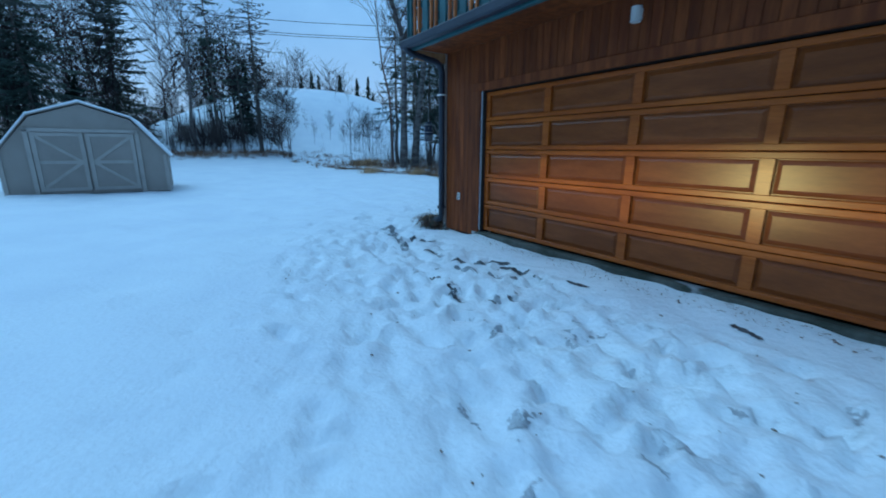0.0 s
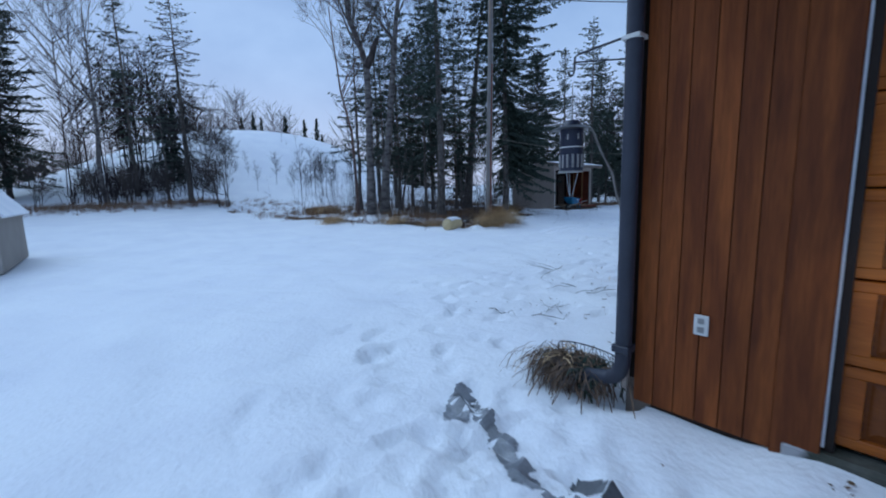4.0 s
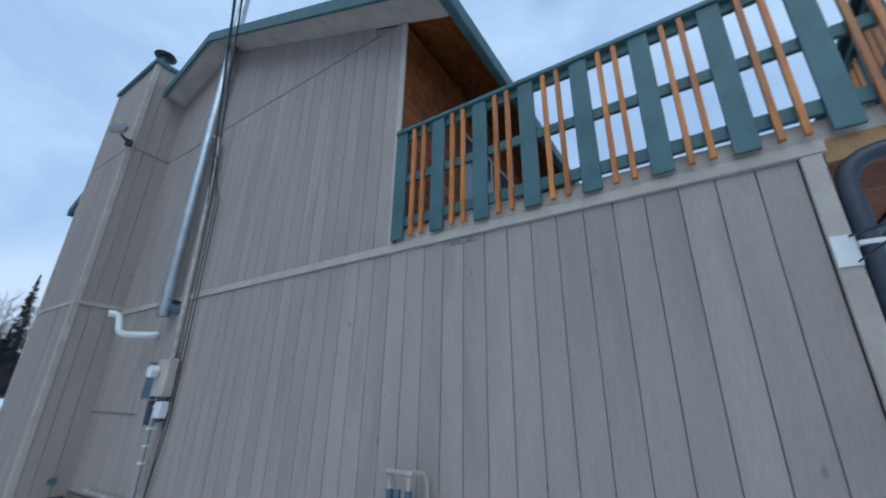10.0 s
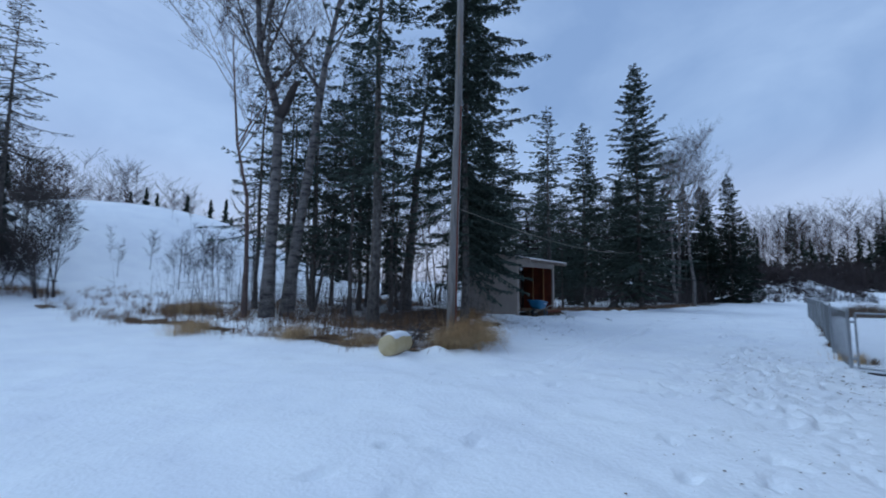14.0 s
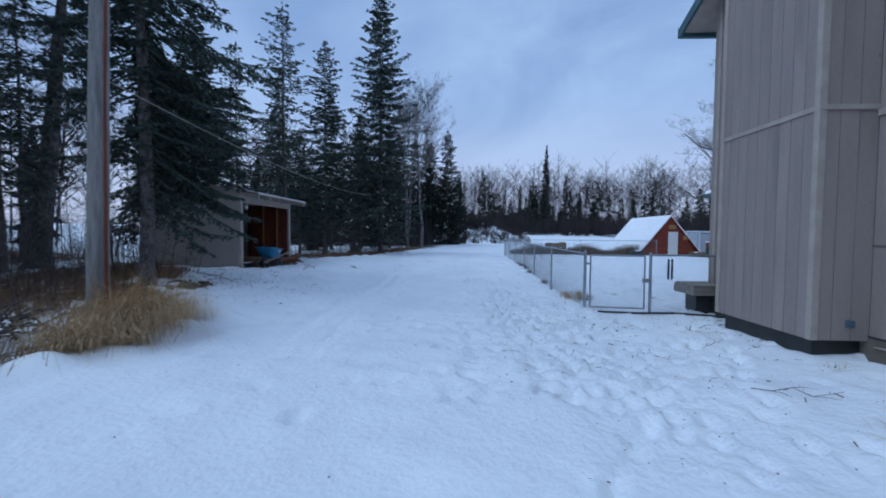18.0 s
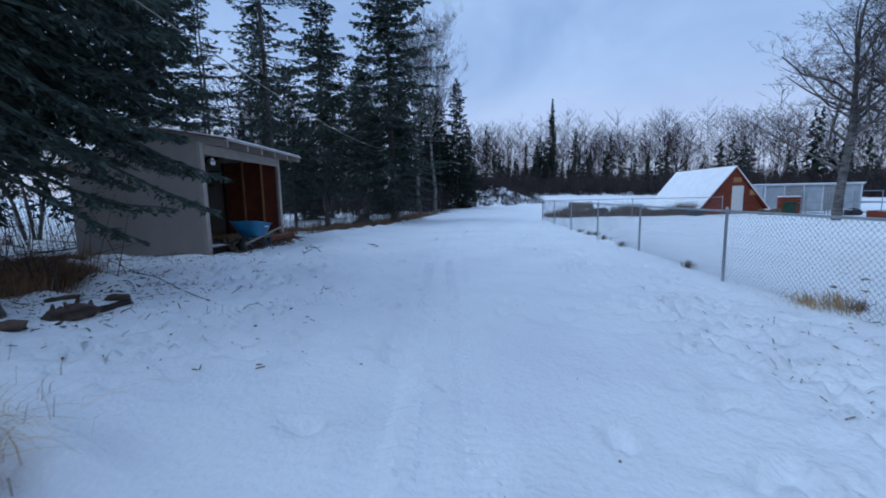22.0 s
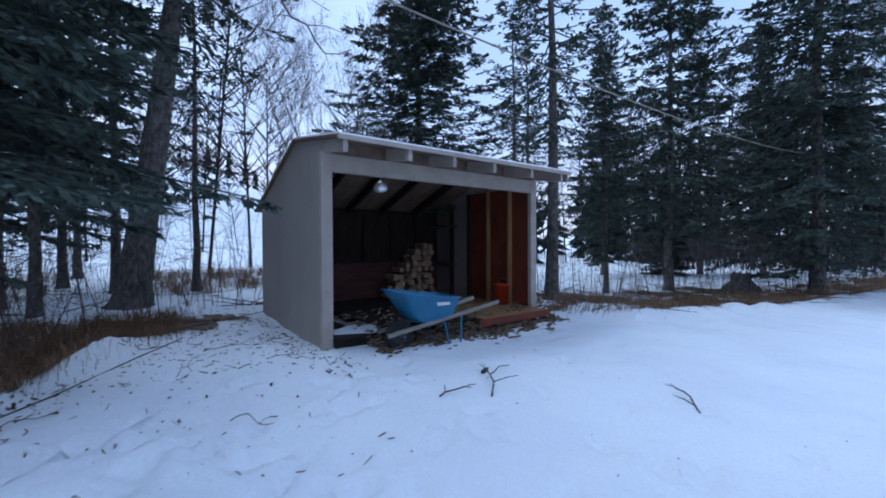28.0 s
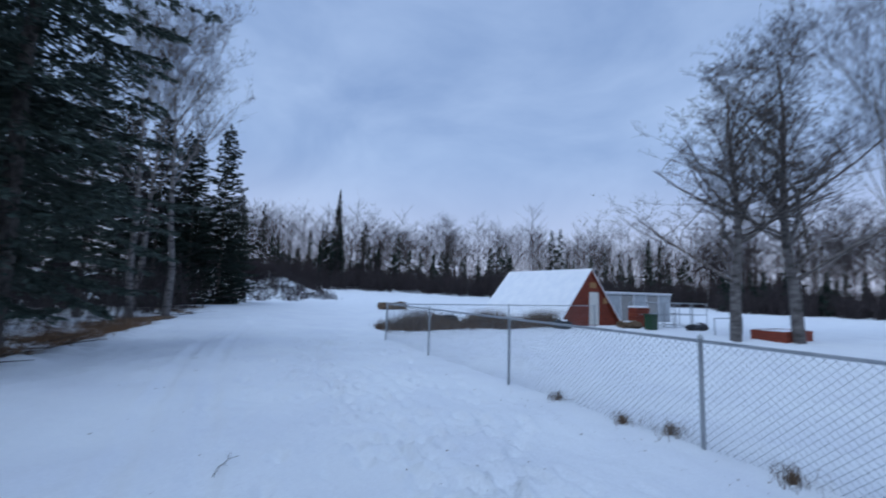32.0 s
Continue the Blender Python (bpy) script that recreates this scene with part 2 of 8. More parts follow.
M["slim_bark"] = mat("red_brown_birch_bark", (0.16, 0.105, 0.09), 0.85, var=(0.10, 0.062, 0.052), scale=4, stretch=(1, 1, 2), fine=0.2, fine_scale=18)
M["twig"] = mat("bare_twigs", (0.085, 0.068, 0.062), 0.9, var=(0.05, 0.040, 0.038), scale=3)
M["birch"] = mat("birch_bark", (0.22, 0.198, 0.188), 0.8, var=(0.085, 0.074, 0.069), scale=3.0, stretch=(1, 1, 2.2), fine=0.2, fine_scale=14, bump=0.3, bump_dist=0.01, stain=(0.035, 0.03, 0.028),
                 stain_scale=3.0, stain_lo=0.56, stain_hi=0.66)
M["pole_wood"] = mat("grey_pole_wood", (0.27, 0.25, 0.235), 0.9, var=(0.16, 0.146, 0.138), scale=4, stretch=(4, 4, 0.35), fine=0.25, fine_scale=20, bump=0.4, bump_dist=0.01,
                     stain=(0.30, 0.19, 0.11), stain_scale=0.9, stain_lo=0.6, stain_hi=0.68)
M["needles"] = mat("spruce_needles", (0.085, 0.115, 0.093), 0.75, var=(0.044, 0.064, 0.054), scale=1.2, fine=0.25, fine_scale=9, rand=0.35, island=True, spec=0.3)
M["needles_deep"] = mat("deep_spruce_needles", (0.024, 0.041, 0.029), 0.75, var=(0.013, 0.024, 0.018), scale=1.2, fine=0.25, fine_scale=9, rand=0.35, island=True, spec=0.3)
M["needles_dry"] = mat("dry_spruce_needles", (0.070, 0.072, 0.066), 0.8, var=(0.042, 0.040, 0.038), scale=1.2, fine=0.25, fine_scale=9, rand=0.35, island=True, spec=0.3)
M["needles_far"] = mat("far_spruce_needles", (0.018, 0.031, 0.022), 0.85, var=(0.011, 0.019, 0.016), scale=0.8, rand=0.3, island=True, spec=0.2)
M["far_twig"] = mat("far_bare_woods", (0.062, 0.050, 0.050), 0.95, var=(0.034, 0.027, 0.029), scale=0.5, rand=0.3, island=True, spec=0.2)
M["straw"] = mat("dry_grass", (0.62, 0.44, 0.25), 0.85, var=(0.46, 0.31, 0.165), scale=2, rand=0.3, island=True)
M["rust_grass"] = mat("rusty_dry_grass", (0.27, 0.155, 0.085), 0.9, var=(0.17, 0.098, 0.058), scale=2, rand=0.3, island=True)
M["soil"] = mat("dark_needle_litter", (0.050, 0.036, 0.030), 0.95, var=(0.10, 0.070, 0.050), scale=9, fine=0.3, rand=0.3, island=True)
M["dirt"] = mat("leaf_litter", (0.12, 0.078, 0.052), 0.95, var=(0.22, 0.145, 0.09), scale=6, fine=0.3, fine_scale=30, bump=0.8, bump_dist=0.03)
M["wet_slush"] = mat("grey_wet_slush", (0.30, 0.315, 0.34), 0.35, var=(0.17, 0.18, 0.195), scale=5, fine=0.2, bump=0.3, bump_dist=0.01)
M["ice"] = mat("wet_asphalt", (0.060, 0.064, 0.072), 0.4, var=(0.12, 0.127, 0.138), scale=6, fine=0.2, bump=0.3, bump_dist=0.01)
M["barn"] = mat("barn_shed_paint", (0.34, 0.298, 0.258), 0.8, var=(0.30, 0.262, 0.226), scale=1.4, fine=0.06, rand=0.04)
M["barn_trim"] = mat("barn_shed_trim", (0.43, 0.385, 0.34), 0.75, var=(0.38, 0.34, 0.30), scale=3)
M["red_paint"] = mat("red_stained_planks", (0.24, 0.040, 0.016), 0.75, var=(0.16, 0.028, 0.012), scale=2, stretch=(1, 1, 4), fine=0.15, fine_scale=18, rand=0.12)
M["glass"] = mat("dark_window_glass", (0.05, 0.06, 0.07), 0.08, spec=0.8, var=(0.06, 0.07, 0.08), scale=2)
M["cable"] = mat("black_cable", (0.02, 0.02, 0.022), 0.6, var=(0.03, 0.03, 0.03), scale=5)
M["chain_wire"] = mat("grey_chain_link", (0.22, 0.23, 0.24), 0.5, 0.5, var=(0.16, 0.17, 0.18), scale=4)
M["drum"] = mat("yellowed_plastic_barrel", (0.62, 0.50, 0.30), 0.5, var=(0.52, 0.39, 0.20), scale=3, fine=0.1)
M["bulb"] = mat("bright_reflector", (0.85, 0.86, 0.88), 0.2, 0.5, var=(0.8, 0.8, 0.82), scale=8)
M["greenhouse_film"] = mat("clouded_greenhouse_film", (0.30, 0.33, 0.36), 0.4, var=(0.42, 0.45, 0.48), scale=1.3, fine=0.1)
M["green"] = mat("green_plastic", (0.012, 0.052, 0.022), 0.5, var=(0.009, 0.038, 0.017), scale=5)
lit = bpy.data.materials.new("lit_bulb")
lit.use_nodes = True
lit.node_tree.nodes["Principled BSDF"].inputs["Emission Color"].default_value = (0.85, 0.92, 1.0, 1)
lit.node_tree.nodes["Principled BSDF"].inputs["Emission Strength"].default_value = 1.1
M["lit"] = lit
M["tarp"] = mat("dark_tarp", (0.045, 0.05, 0.06), 0.7, var=(0.025, 0.028, 0.035), scale=3, bump=0.5, bump_scale=5, bump_dist=0.05)
M["weeds"] = mat("dead_weeds", (0.17, 0.108, 0.068), 0.9, var=(0.09, 0.058, 0.040), scale=2, rand=0.3, island=True)
M["slush"] = mat("trodden_slush", (0.60, 0.61, 0.64), 0.6, var=(0.36, 0.37, 0.39), scale=7, fine=0.2, bump=0.4, bump_dist=0.015)
# nearly black base: the shade inside the shed is put into the colour
M["shed_dark"] = mat("dim_interior_boards", (0.038, 0.022, 0.018), 0.95, var=(0.020, 0.013, 0.011), scale=4, stretch=(3, 3, 0.6))
M["rafter"] = mat("brown_rafter_wood", (0.15, 0.085, 0.05), 0.8, var=(0.10, 0.055, 0.032), scale=3, stretch=(0.6, 3, 3), fine=0.15, rand=0.15)
M["ceiling_board"] = mat("brown_roof_sheathing", (0.22, 0.145, 0.10), 0.85, var=(0.15, 0.095, 0.068), scale=2.5, stretch=(0.8, 3, 3), fine=0.15, rand=0.1)
M["maroon"] = mat("maroon_stained_boards", (0.12, 0.042, 0.036), 0.85, var=(0.08, 0.028, 0.025), scale=3, stretch=(3, 0.6, 3), fine=0.15)
M["mossy"] = mat("mossy_wet_concrete", (0.105, 0.105, 0.088), 0.8, var=(0.035, 0.040, 0.028), scale=3.5, fine=0.25, fine_scale=30, bump=0.6, bump_dist=0.01, stain=(0.34, 0.34, 0.35), stain_scale=2.0, stain_lo=0.60, stain_hi=0.66)
M["rot"] = mat("rotten_wood", (0.15, 0.098, 0.070), 0.95, var=(0.045, 0.031, 0.025), scale=7, stretch=(0.5, 2, 2), fine=0.3, bump=0.8, bump_dist=0.02, rand=0.2)


# ---------- building helpers ----------
def put(bm, name, material, parent=None, label="", smooth=False):
    me = bpy.data.meshes.new(name)
    bm.to_mesh(me)
    bm.free()
    me.materials.append(material)
    if smooth:
        me.shade_smooth()
    ob = new(name, me)
    if parent is not None:
        ob.parent = parent
    if label:
        ob["label"] = label
    return ob


part = put


def raw(name, verts, faces, material, parent=None, smooth=False):
    me = bpy.data.meshes.new(name)
    me.from_pydata(verts, [], faces)
    me.materials.append(material)
    if smooth:
        me.shade_smooth()
    ob = new(name, me)
    if parent is not None:
        ob.parent = parent
    return ob


def thing(name, label, category, at=(0, 0, 0), turn=0, group="", kind=""):
    ob = new(name)
    ob.matrix_basis = pose(*at, 0, 0, turn)
    ob.empty_display_size = 0.2
    return tagged(ob, label, category, group, kind)


def box(bm, x0, y0, z0, x1, y1, z1, bevel=0.0):
    m = Matrix.LocRotScale(((x0 + x1) / 2, (y0 + y1) / 2, (z0 + z1) / 2), None, (abs(x1 - x0), abs(y1 - y0), abs(z1 - z0)))
    r = bmesh.ops.create_cube(bm, size=1, matrix=m)
    if bevel:
        es = list({e for v in r["verts"] for e in v.link_edges})
        bmesh.ops.bevel(bm, geom=es, offset=bevel, segments=1, affect="EDGES")
    return bm


def boxed(*a, bevel=0.0):
    return box(bmesh.new(), *a, bevel=bevel)


def rod(bm, a, b, r0, r1=None, n=8):
    """A round bar from a to b."""
    a, b = Vector(a), Vector(b)
    r1 = r0 if r1 is None else r1
    d = b - a
    q = d.to_track_quat("Z", "Y").to_matrix().to_4x4()
    bmesh.ops.create_cone(bm, cap_ends=True, segments=n, radius1=r0, radius2=r1, depth=d.length, matrix=Matrix.Translation((a + b) / 2) @ q)
    return bm


def beam_bar(bm, a, b, w, t, up=(0, 0, 1)):
    """A bar of section w x t from a to b; t along up."""
    a, b = Vector(a), Vector(b)
    d = (b - a).normalized()
    side = d.cross(Vector(up)).normalized()
    u = side.cross(d)
    vs = [bm.verts.new(p + side * sx * w / 2 + u * su * t / 2) for p in (a, b) for sx, su in ((-1, -1), (1, -1), (1, 1), (-1, 1))]
    for f in ((3, 2, 1, 0), (4, 5, 6, 7), (0, 1, 5, 4), (1, 2, 6, 5), (2, 3, 7, 6), (3, 0, 4, 7)):
        bm.faces.new([vs[i] for i in f])
    return bm


def tube(bm, pts, r, n=8, cap=True):
    """A bent pipe through pts; r one radius or one for each point."""
    pts = [Vector(p) for p in pts]
    rs = r if isinstance(r, (list, tuple)) else [r] * len(pts)
    rings = []
    ref = Vector((0.31, 0.22, 0.92)).normalized()
    for i, p in enumerate(pts):
        d = (pts[min(i + 1, len(pts) - 1)] - pts[max(i - 1, 0)]).normalized()
        s = d.cross(ref).normalized()
        u = d.cross(s)
        rings.append([bm.verts.new(p + (s * math.cos(k * math.tau / n) + u * math.sin(k * math.tau / n)) * rs[i]) for k in range(n)])
    for a, b in zip(rings, rings[1:]):
        for k in range(n):
            bm.faces.new((a[k], a[(k + 1) % n], b[(k + 1) % n], b[k]))
    if cap:
        bm.faces.new(rings[0][::-1])
        bm.faces.new(rings[-1])
    return bm


def prism(bm, poly, d0, d1, axis="y"):
    """A polygon (pairs) pushed from d0 to d1 along an axis."""
    def at(p, d):
        return {"x": (d, p[0], p[1]), "y": (p[0], d, p[1]), "z": (p[0], p[1], d)}[axis]
    a = [bm.verts.new(at(p, d0)) for p in poly]
    b = [bm.verts.new(at(p, d1)) for p in poly]
    bm.faces.new(a)
    bm.faces.new(b[::-1])
    for i in range(len(poly)):
        j = (i + 1) % len(poly)
        bm.faces.new((a[j], a[i], b[i], b[j]))
    bmesh.ops.recalc_face_normals(bm, faces=bm.faces)
    return bm


def arc(a, b, c, n=5):
    """Points of a bend from a by b to c."""
    a, b, c = Vector(a), Vector(b), Vector(c)
    return [(1 - t) ** 2 * a + 2 * t * (1 - t) * b + t * t * c for t in [i / n for i in range(n + 1)]]


# ---------- ground ----------
def smooth(v, a, b):
    t = np.clip((v - a) / (b - a), 0, 1)
    return t * t * (3 - 2 * t)


def land(x, y):
    """Height of the bare ground, without prints and drifts."""
    x, y = np.asarray(x, float), np.asarray(y, float)
    h = 0.24 * smooth(-x, 8.0, 13.0) * smooth(y, 4, 9) * (1 - smooth(y, 22, 30))
    h = h - 0.12 * smooth(y, 7, 12) * smooth(x, -6, -1)
    h = h - 0.12 * smooth(-x, 10.4, 11.9) * (1 - smooth(-x, 13.2, 15.5)) * smooth(y, 16.6, 17.8) * (1 - smooth(y, 21.4, 22.6))
    h = h + 0.65 * smooth(-x, 15, 34)
    h = h + 8.7 * np.exp(-(((x + 55) / 13.5) ** 2 + ((y - 14) / 19.5) ** 2) ** 1.3)
    h = h + 0.3 * np.exp(-((x + 33.2) / 1.3) ** 2) * (1 - smooth(y, 3.5, 6)) * smooth(y, -30, -12)
    h = h + 3.9 * np.exp(-(((x + 4) / 8.5) ** 2 + ((y - 82) / 7) ** 2) ** 1.2) + 3.0 * smooth(y, 70, 130)
    h = h + 0.10 * smooth(-y, 4, 12)
    h = h - 0.26 * smooth(x, -1.5, 3) * (1 - smooth(x, 9, 13)) * smooth(y, 12.5, 15) * (1 - smooth(y, 20, 26))
    return h


def land_z(x, y):
    return float(land(x, y))

def spaced(stops):
    """Grid lines: (start, end, step) stretches joined."""
    out = []
    for a, b, s in stops:
        out += list(np.arange(a, b - 1e-6, s))
    return np.array(out + [stops[-1][1]])


# where the drive ends and the woods floor begins
EDGE = [(-26.0, 3.5), (-18.0, 6.0), (-12.6, 6.8), (-10.8, 7.0), (-9.3, 8.2), (-9.3, 10.6), (-11.4, 12.0), (-12.7, 13.1), (-12.3, 14.2), (-12.6, 14.9), (-13.9, 15.5), (-14.3, 16.4), (-14.6, 17.2), (-13.4, 17.4), (-12.4, 21.6), (-11.6, 22.9), (-11.3, 24.6), (-11.1, 25.6), (-10.4, 26.9),
        (-9.9, 29.2), (-9.3, 33.0), (-8.4, 40.0), (-7.0, 52.0), (-3.0, 62.0)]


def edge_x(y):
    for (xa, ya), (xb, yb) in zip(EDGE, EDGE[1:]):
        if ya <= y <= yb:
            return xa + (xb - xa) * (y - ya) / (yb - ya)
    return EDGE[0][0] if y < EDGE[0][1] else EDGE[-1][0]


SNOW = {}


def snow_z(x, y):
    """Height of the snow as built."""
    xs, ys, Z = SNOW["x"], SNOW["y"], SNOW["z"]
    i, j = min(max(int(np.searchsorted(xs, x)) - 1, 0), len(xs) - 2), min(max(int(np.searchsorted(ys, y)) - 1, 0), len(ys) - 2)
    u, v = (x - xs[i]) / (xs[i + 1] - xs[i]), (y - ys[j]) / (ys[j + 1] - ys[j])
    return float(Z[j, i] * (1 - u) * (1 - v) + Z[j, i + 1] * u * (1 - v) + Z[j + 1, i] * (1 - u) * v + Z[j + 1, i + 1] * u * v)


def build_ground():
    rng = np.random.default_rng(5)
    xs = spaced([(-420, -120, 30), (-120, -40, 5), (-40, -16, 0.8), (-16, -12.6, 0.2), (-12.6, 7, 0.06), (7, 16, 0.4), (16, 60, 3), (60, 420, 30)])
    ys = spaced([(-420, -60, 30), (-60, -12, 2.5), (-12, -5, 0.25), (-5, 34, 0.065), (34, 44, 0.2), (44, 110, 1.6), (110, 420, 30)])
    X, Y = np.meshgrid(xs, ys)
    Z = land(X, Y)
    near = smooth(X, -30, -14) * (1 - smooth(X, 14, 40)) * smooth(Y, -30, -12) * (1 - smooth(Y, 40, 80))

    def waves(k, amp, n):
        out = np.zeros_like(X)
        for _ in range(n):
            a, f, p = rng.uniform(0, math.tau), k * rng.uniform(0.6, 1.5), rng.uniform(0, math.tau)
            out += np.sin(X * f * math.cos(a) + Y * f * math.sin(a) + p + 0.7 * np.sin(Y * f * 0.6 + p))
        return out * amp / math.sqrt(n)
    Z += near * (waves(0.5, 0.022, 5) + waves(2.2, 0.022, 7) + waves(6.0, 0.013, 8) + waves(11.0, 0.008, 10) + waves(17.0, 0.0045, 9))

    def dent(cx, cy, ang, ln, wd, depth, rim=0.35):
        r = 2.4 * ln
        i0, i1 = np.searchsorted(xs, (cx - r, cx + r))
        j0, j1 = np.searchsorted(ys, (cy - r, cy + r))
        if i1 <= i0 or j1 <= j0:
            return
        px, py = X[j0:j1, i0:i1] - cx, Y[j0:j1, i0:i1] - cy
        u = (px * math.cos(ang) + py * math.sin(ang)) / ln
        v = (-px * math.sin(ang) + py * math.cos(ang)) / wd
        q = u * u + v * v
        Z[j0:j1, i0:i1] -= depth * (np.exp(-q ** 2) - rim * np.exp(-((np.sqrt(q) - 1.35) / 0.35) ** 2))

    # lumpy bank along the edge of the woods
    ex = np.interp(Y, [p[1] for p in EDGE], [p[0] for p in EDGE])
    lumps = np.clip(0.55 + 0.5 * np.sin(Y * 4.1 + 1.3 * np.sin(X * 2.7)) + 0.4 * np.sin(Y * 9.3 + X * 3.1), 0, 1.4)
    shed_gap = 1 - smooth(Y, 16.6, 17.6) * (1 - smooth(Y, 22.0, 23.0))
    Z += 0.11 * lumps * np.exp(-((X - ex - 0.35) / 0.38) ** 2) * smooth(Y, 6.5, 8) * (1 - smooth(Y, 34, 42)) * shed_gap
    # trodden snow before the garage, along the house and round the corner
    for _ in range(520):
        x = rng.uniform(-0.8, 6.8)
        y = -rng.gamma(2.4, 0.30 + 0.085 * max(x, 0.5)) - 0.55
        if y < -4.3:
            continue
        dent(x, y, rng.normal(2.6, 0.6), rng.uniform(0.10, 0.16), rng.uniform(0.05, 0.08), rng.uniform(0.015, 0.042), 0.45)
    for _ in range(130):
        x, y = rng.uniform(0.5, 6.6), rng.uniform(-3.2, -0.8)
        dent(x, y, rng.normal(2.75, 0.15), rng.uniform(0.30, 0.6), rng.uniform(0.05, 0.08), rng.uniform(0.014, 0.036), 0.5)
    for _ in range(160):
        x, y = rng.uniform(2.6, 6.6), rng.uniform(-2.6, -0.7)
        dent(x, y, rng.normal(2.7, 0.5), rng.uniform(0.09, 0.15), rng.uniform(0.05, 0.075), rng.uniform(0.025, 0.055), 0.5)
    trails = [((-0.4, -2.0), (-3.3, 2.2), 60, 0.55), ((-3.3, 2.2), (-3.4, 11.0), 150, 0.7), ((-1.2, 0.5), (-1.5, 9), 45, 0.5), ((-3.4, 11), (-4.8, 26), 120, 0.6),
              ((2.6, -3.0), (-1.5, -0.5), 60, 0.6), ((-2.0, 9.0), (0.4, 13), 60, 0.6), ((-7.5, 12.0), (-8.4, 18.5), 30, 0.8), ((-9.0, 12.5), (-11.0, 18), 40, 0.7),
              ((-6.0, 3.0), (-6.9, 10.0), 26, 0.9), ((-4, 24), (-2.6, 31), 50, 0.5), ((-3.9, 9.5), (-4.7, 20), 130, 0.4), ((-9.6, 13.0), (-10.6, 17.5), 60, 0.8), ((-6.6, 17.5), (-10.5, 20.5), 40, 0.9), ((-5.4, 20), (-4.6, 29), 150, 0.45), ((-4.6, 29), (-3.4, 34), 60, 0.4), ((-5.2, 22), (-4.2, 33), 110, 1.0), ((-7.5, 12), (-9.5, 16), 60, 1.0)]
    for a, b, n, s in trails:
        ang = math.atan2(b[1] - a[1], b[0] - a[0])
        for k in range(n):
            t = rng.uniform()
            x, y = a[0] + (b[0] - a[0]) * t + rng.normal(0, s), a[1] + (b[1] - a[1]) * t + rng.normal(0, s)
            dent(x, y, ang + rng.normal(0, 0.35), rng.uniform(0.12, 0.17), rng.uniform(0.06, 0.085), rng.uniform(0.02, 0.062) * (1.5 if y > 9.5 else 1.0), 0.4)
    # kicked-up snow by the log pieces
    for _ in range(150):
        x, y = rng.normal(-9.8, 0.7), rng.normal(12.7, 0.7)
        dent(x, y, rng.uniform(0, 3.1), rng.uniform(0.09, 0.16), rng.uniform(0.055, 0.085), rng.uniform(0.02, 0.075), 0.5)
    # trampled slope before the gate
    for _ in range(230):
        x, y = rng.normal(-3.7, 0.85), rng.uniform(7.6, 14.0)
        dent(x, y, rng.normal(0.25, 0.5), rng.uniform(0.12, 0.2), rng.uniform(0.055, 0.085), rng.uniform(0.025, 0.070), 0.35)
    # wheel tracks up the drive, with tread bars
    for off in (-7.36, -6.74):
        cx = off + 3.4 * smooth(Y, 26, 52) + 0.07 * np.sin(Y * 0.3)
        d = (X - cx) / 0.12
        on = 0.85 * smooth(Y, 8.5, 12.0) * (1 - smooth(Y, 44, 60)) * (0.55 + 0.45 * np.sin(Y * 0.9 + off) ** 2)
        Z -= on * (np.exp(-d ** 4) * (0.042 + 0.030 * (np.sin(Y * math.tau / 0.21 + np.sign(d) * 0.8) > 0.1) * smooth(Y, 15, 18)) - 0.022 * np.exp(-((np.abs(d) - 1.45) / 0.4) ** 2))
    # a tread track that cuts across to the shed
    for (xa, ya), (xb, yb) in (((-10.4, 12.6), (-8.2, 14.5)), ((-9.6, 14.6), (-7.6, 14.0))):
        L = math.hypot(xb - xa, yb - ya)
        u = ((X - xa) * (xb - xa) + (Y - ya) * (yb - ya)) / L
        v = ((Y - ya) * (xb - xa) - (X - xa) * (yb - ya)) / L + 0.05 * (u - L / 2) ** 2
        on = smooth(u, 0, 0.3) * (1 - smooth(u, L - 0.3, L))
        Z -= on * np.exp(-(v / 0.30) ** 4) * 0.020
    # a low bank of snow against the garage sill
    Z += 0.085 * smooth(X, 0.6, 1.0) * (1 - smooth(X, 5.9, 6.3)) * smooth(Y, -0.75, -0.12) * (Y < 0.1)
    # the drifts thin out to nothing against the foundation
    Z -= 0.09 * np.exp(-((X + 0.02) / 0.13) ** 2) * (Y > -0.1) * (Y < 9.2) * (X < 0.1)
    SNOW["x"], SNOW["y"], SNOW["z"] = xs, ys, Z
    v = np.stack([X, Y, Z], -1).reshape(-1, 3)
    ny, nx = X.shape
    idx = np.arange(nx * ny).reshape(ny, nx)
    f = np.stack([idx[:-1, :-1], idx[:-1, 1:], idx[1:, 1:], idx[1:, :-1]], -1).reshape(-1, 4)
    me = bpy.data.meshes.new("ground")
    me.vertices.add(len(v))
    me.vertices.foreach_set("co", v.ravel())
    me.loops.add(len(f) * 4)
    me.loops.foreach_set("vertex_index", f.ravel().astype(np.int32))
    me.polygons.add(len(f))
    me.polygons.foreach_set("loop_start", np.arange(0, len(f) * 4, 4, dtype=np.int32))
    me.update(calc_edges=True)
    me.materials.append(M["snow"])
    me.shade_smooth()
    tagged(new("ground", me), "trodden snow cover with footprints and wheel tracks", "ground", kind="structure")


build_ground()

# ---------- house ----------
RIDGE_Y, RIDGE_Z, SLOPE = 7.75, 8.17, 0.46
HX = 9.5            # how far the house reaches back from the side wall


def roof_z(y):
    return RIDGE_Z - 0.16 - SLOPE * abs(y - RIDGE_Y)


def structure(name, label, cat):
    return thing(name, label, cat, kind="structure")


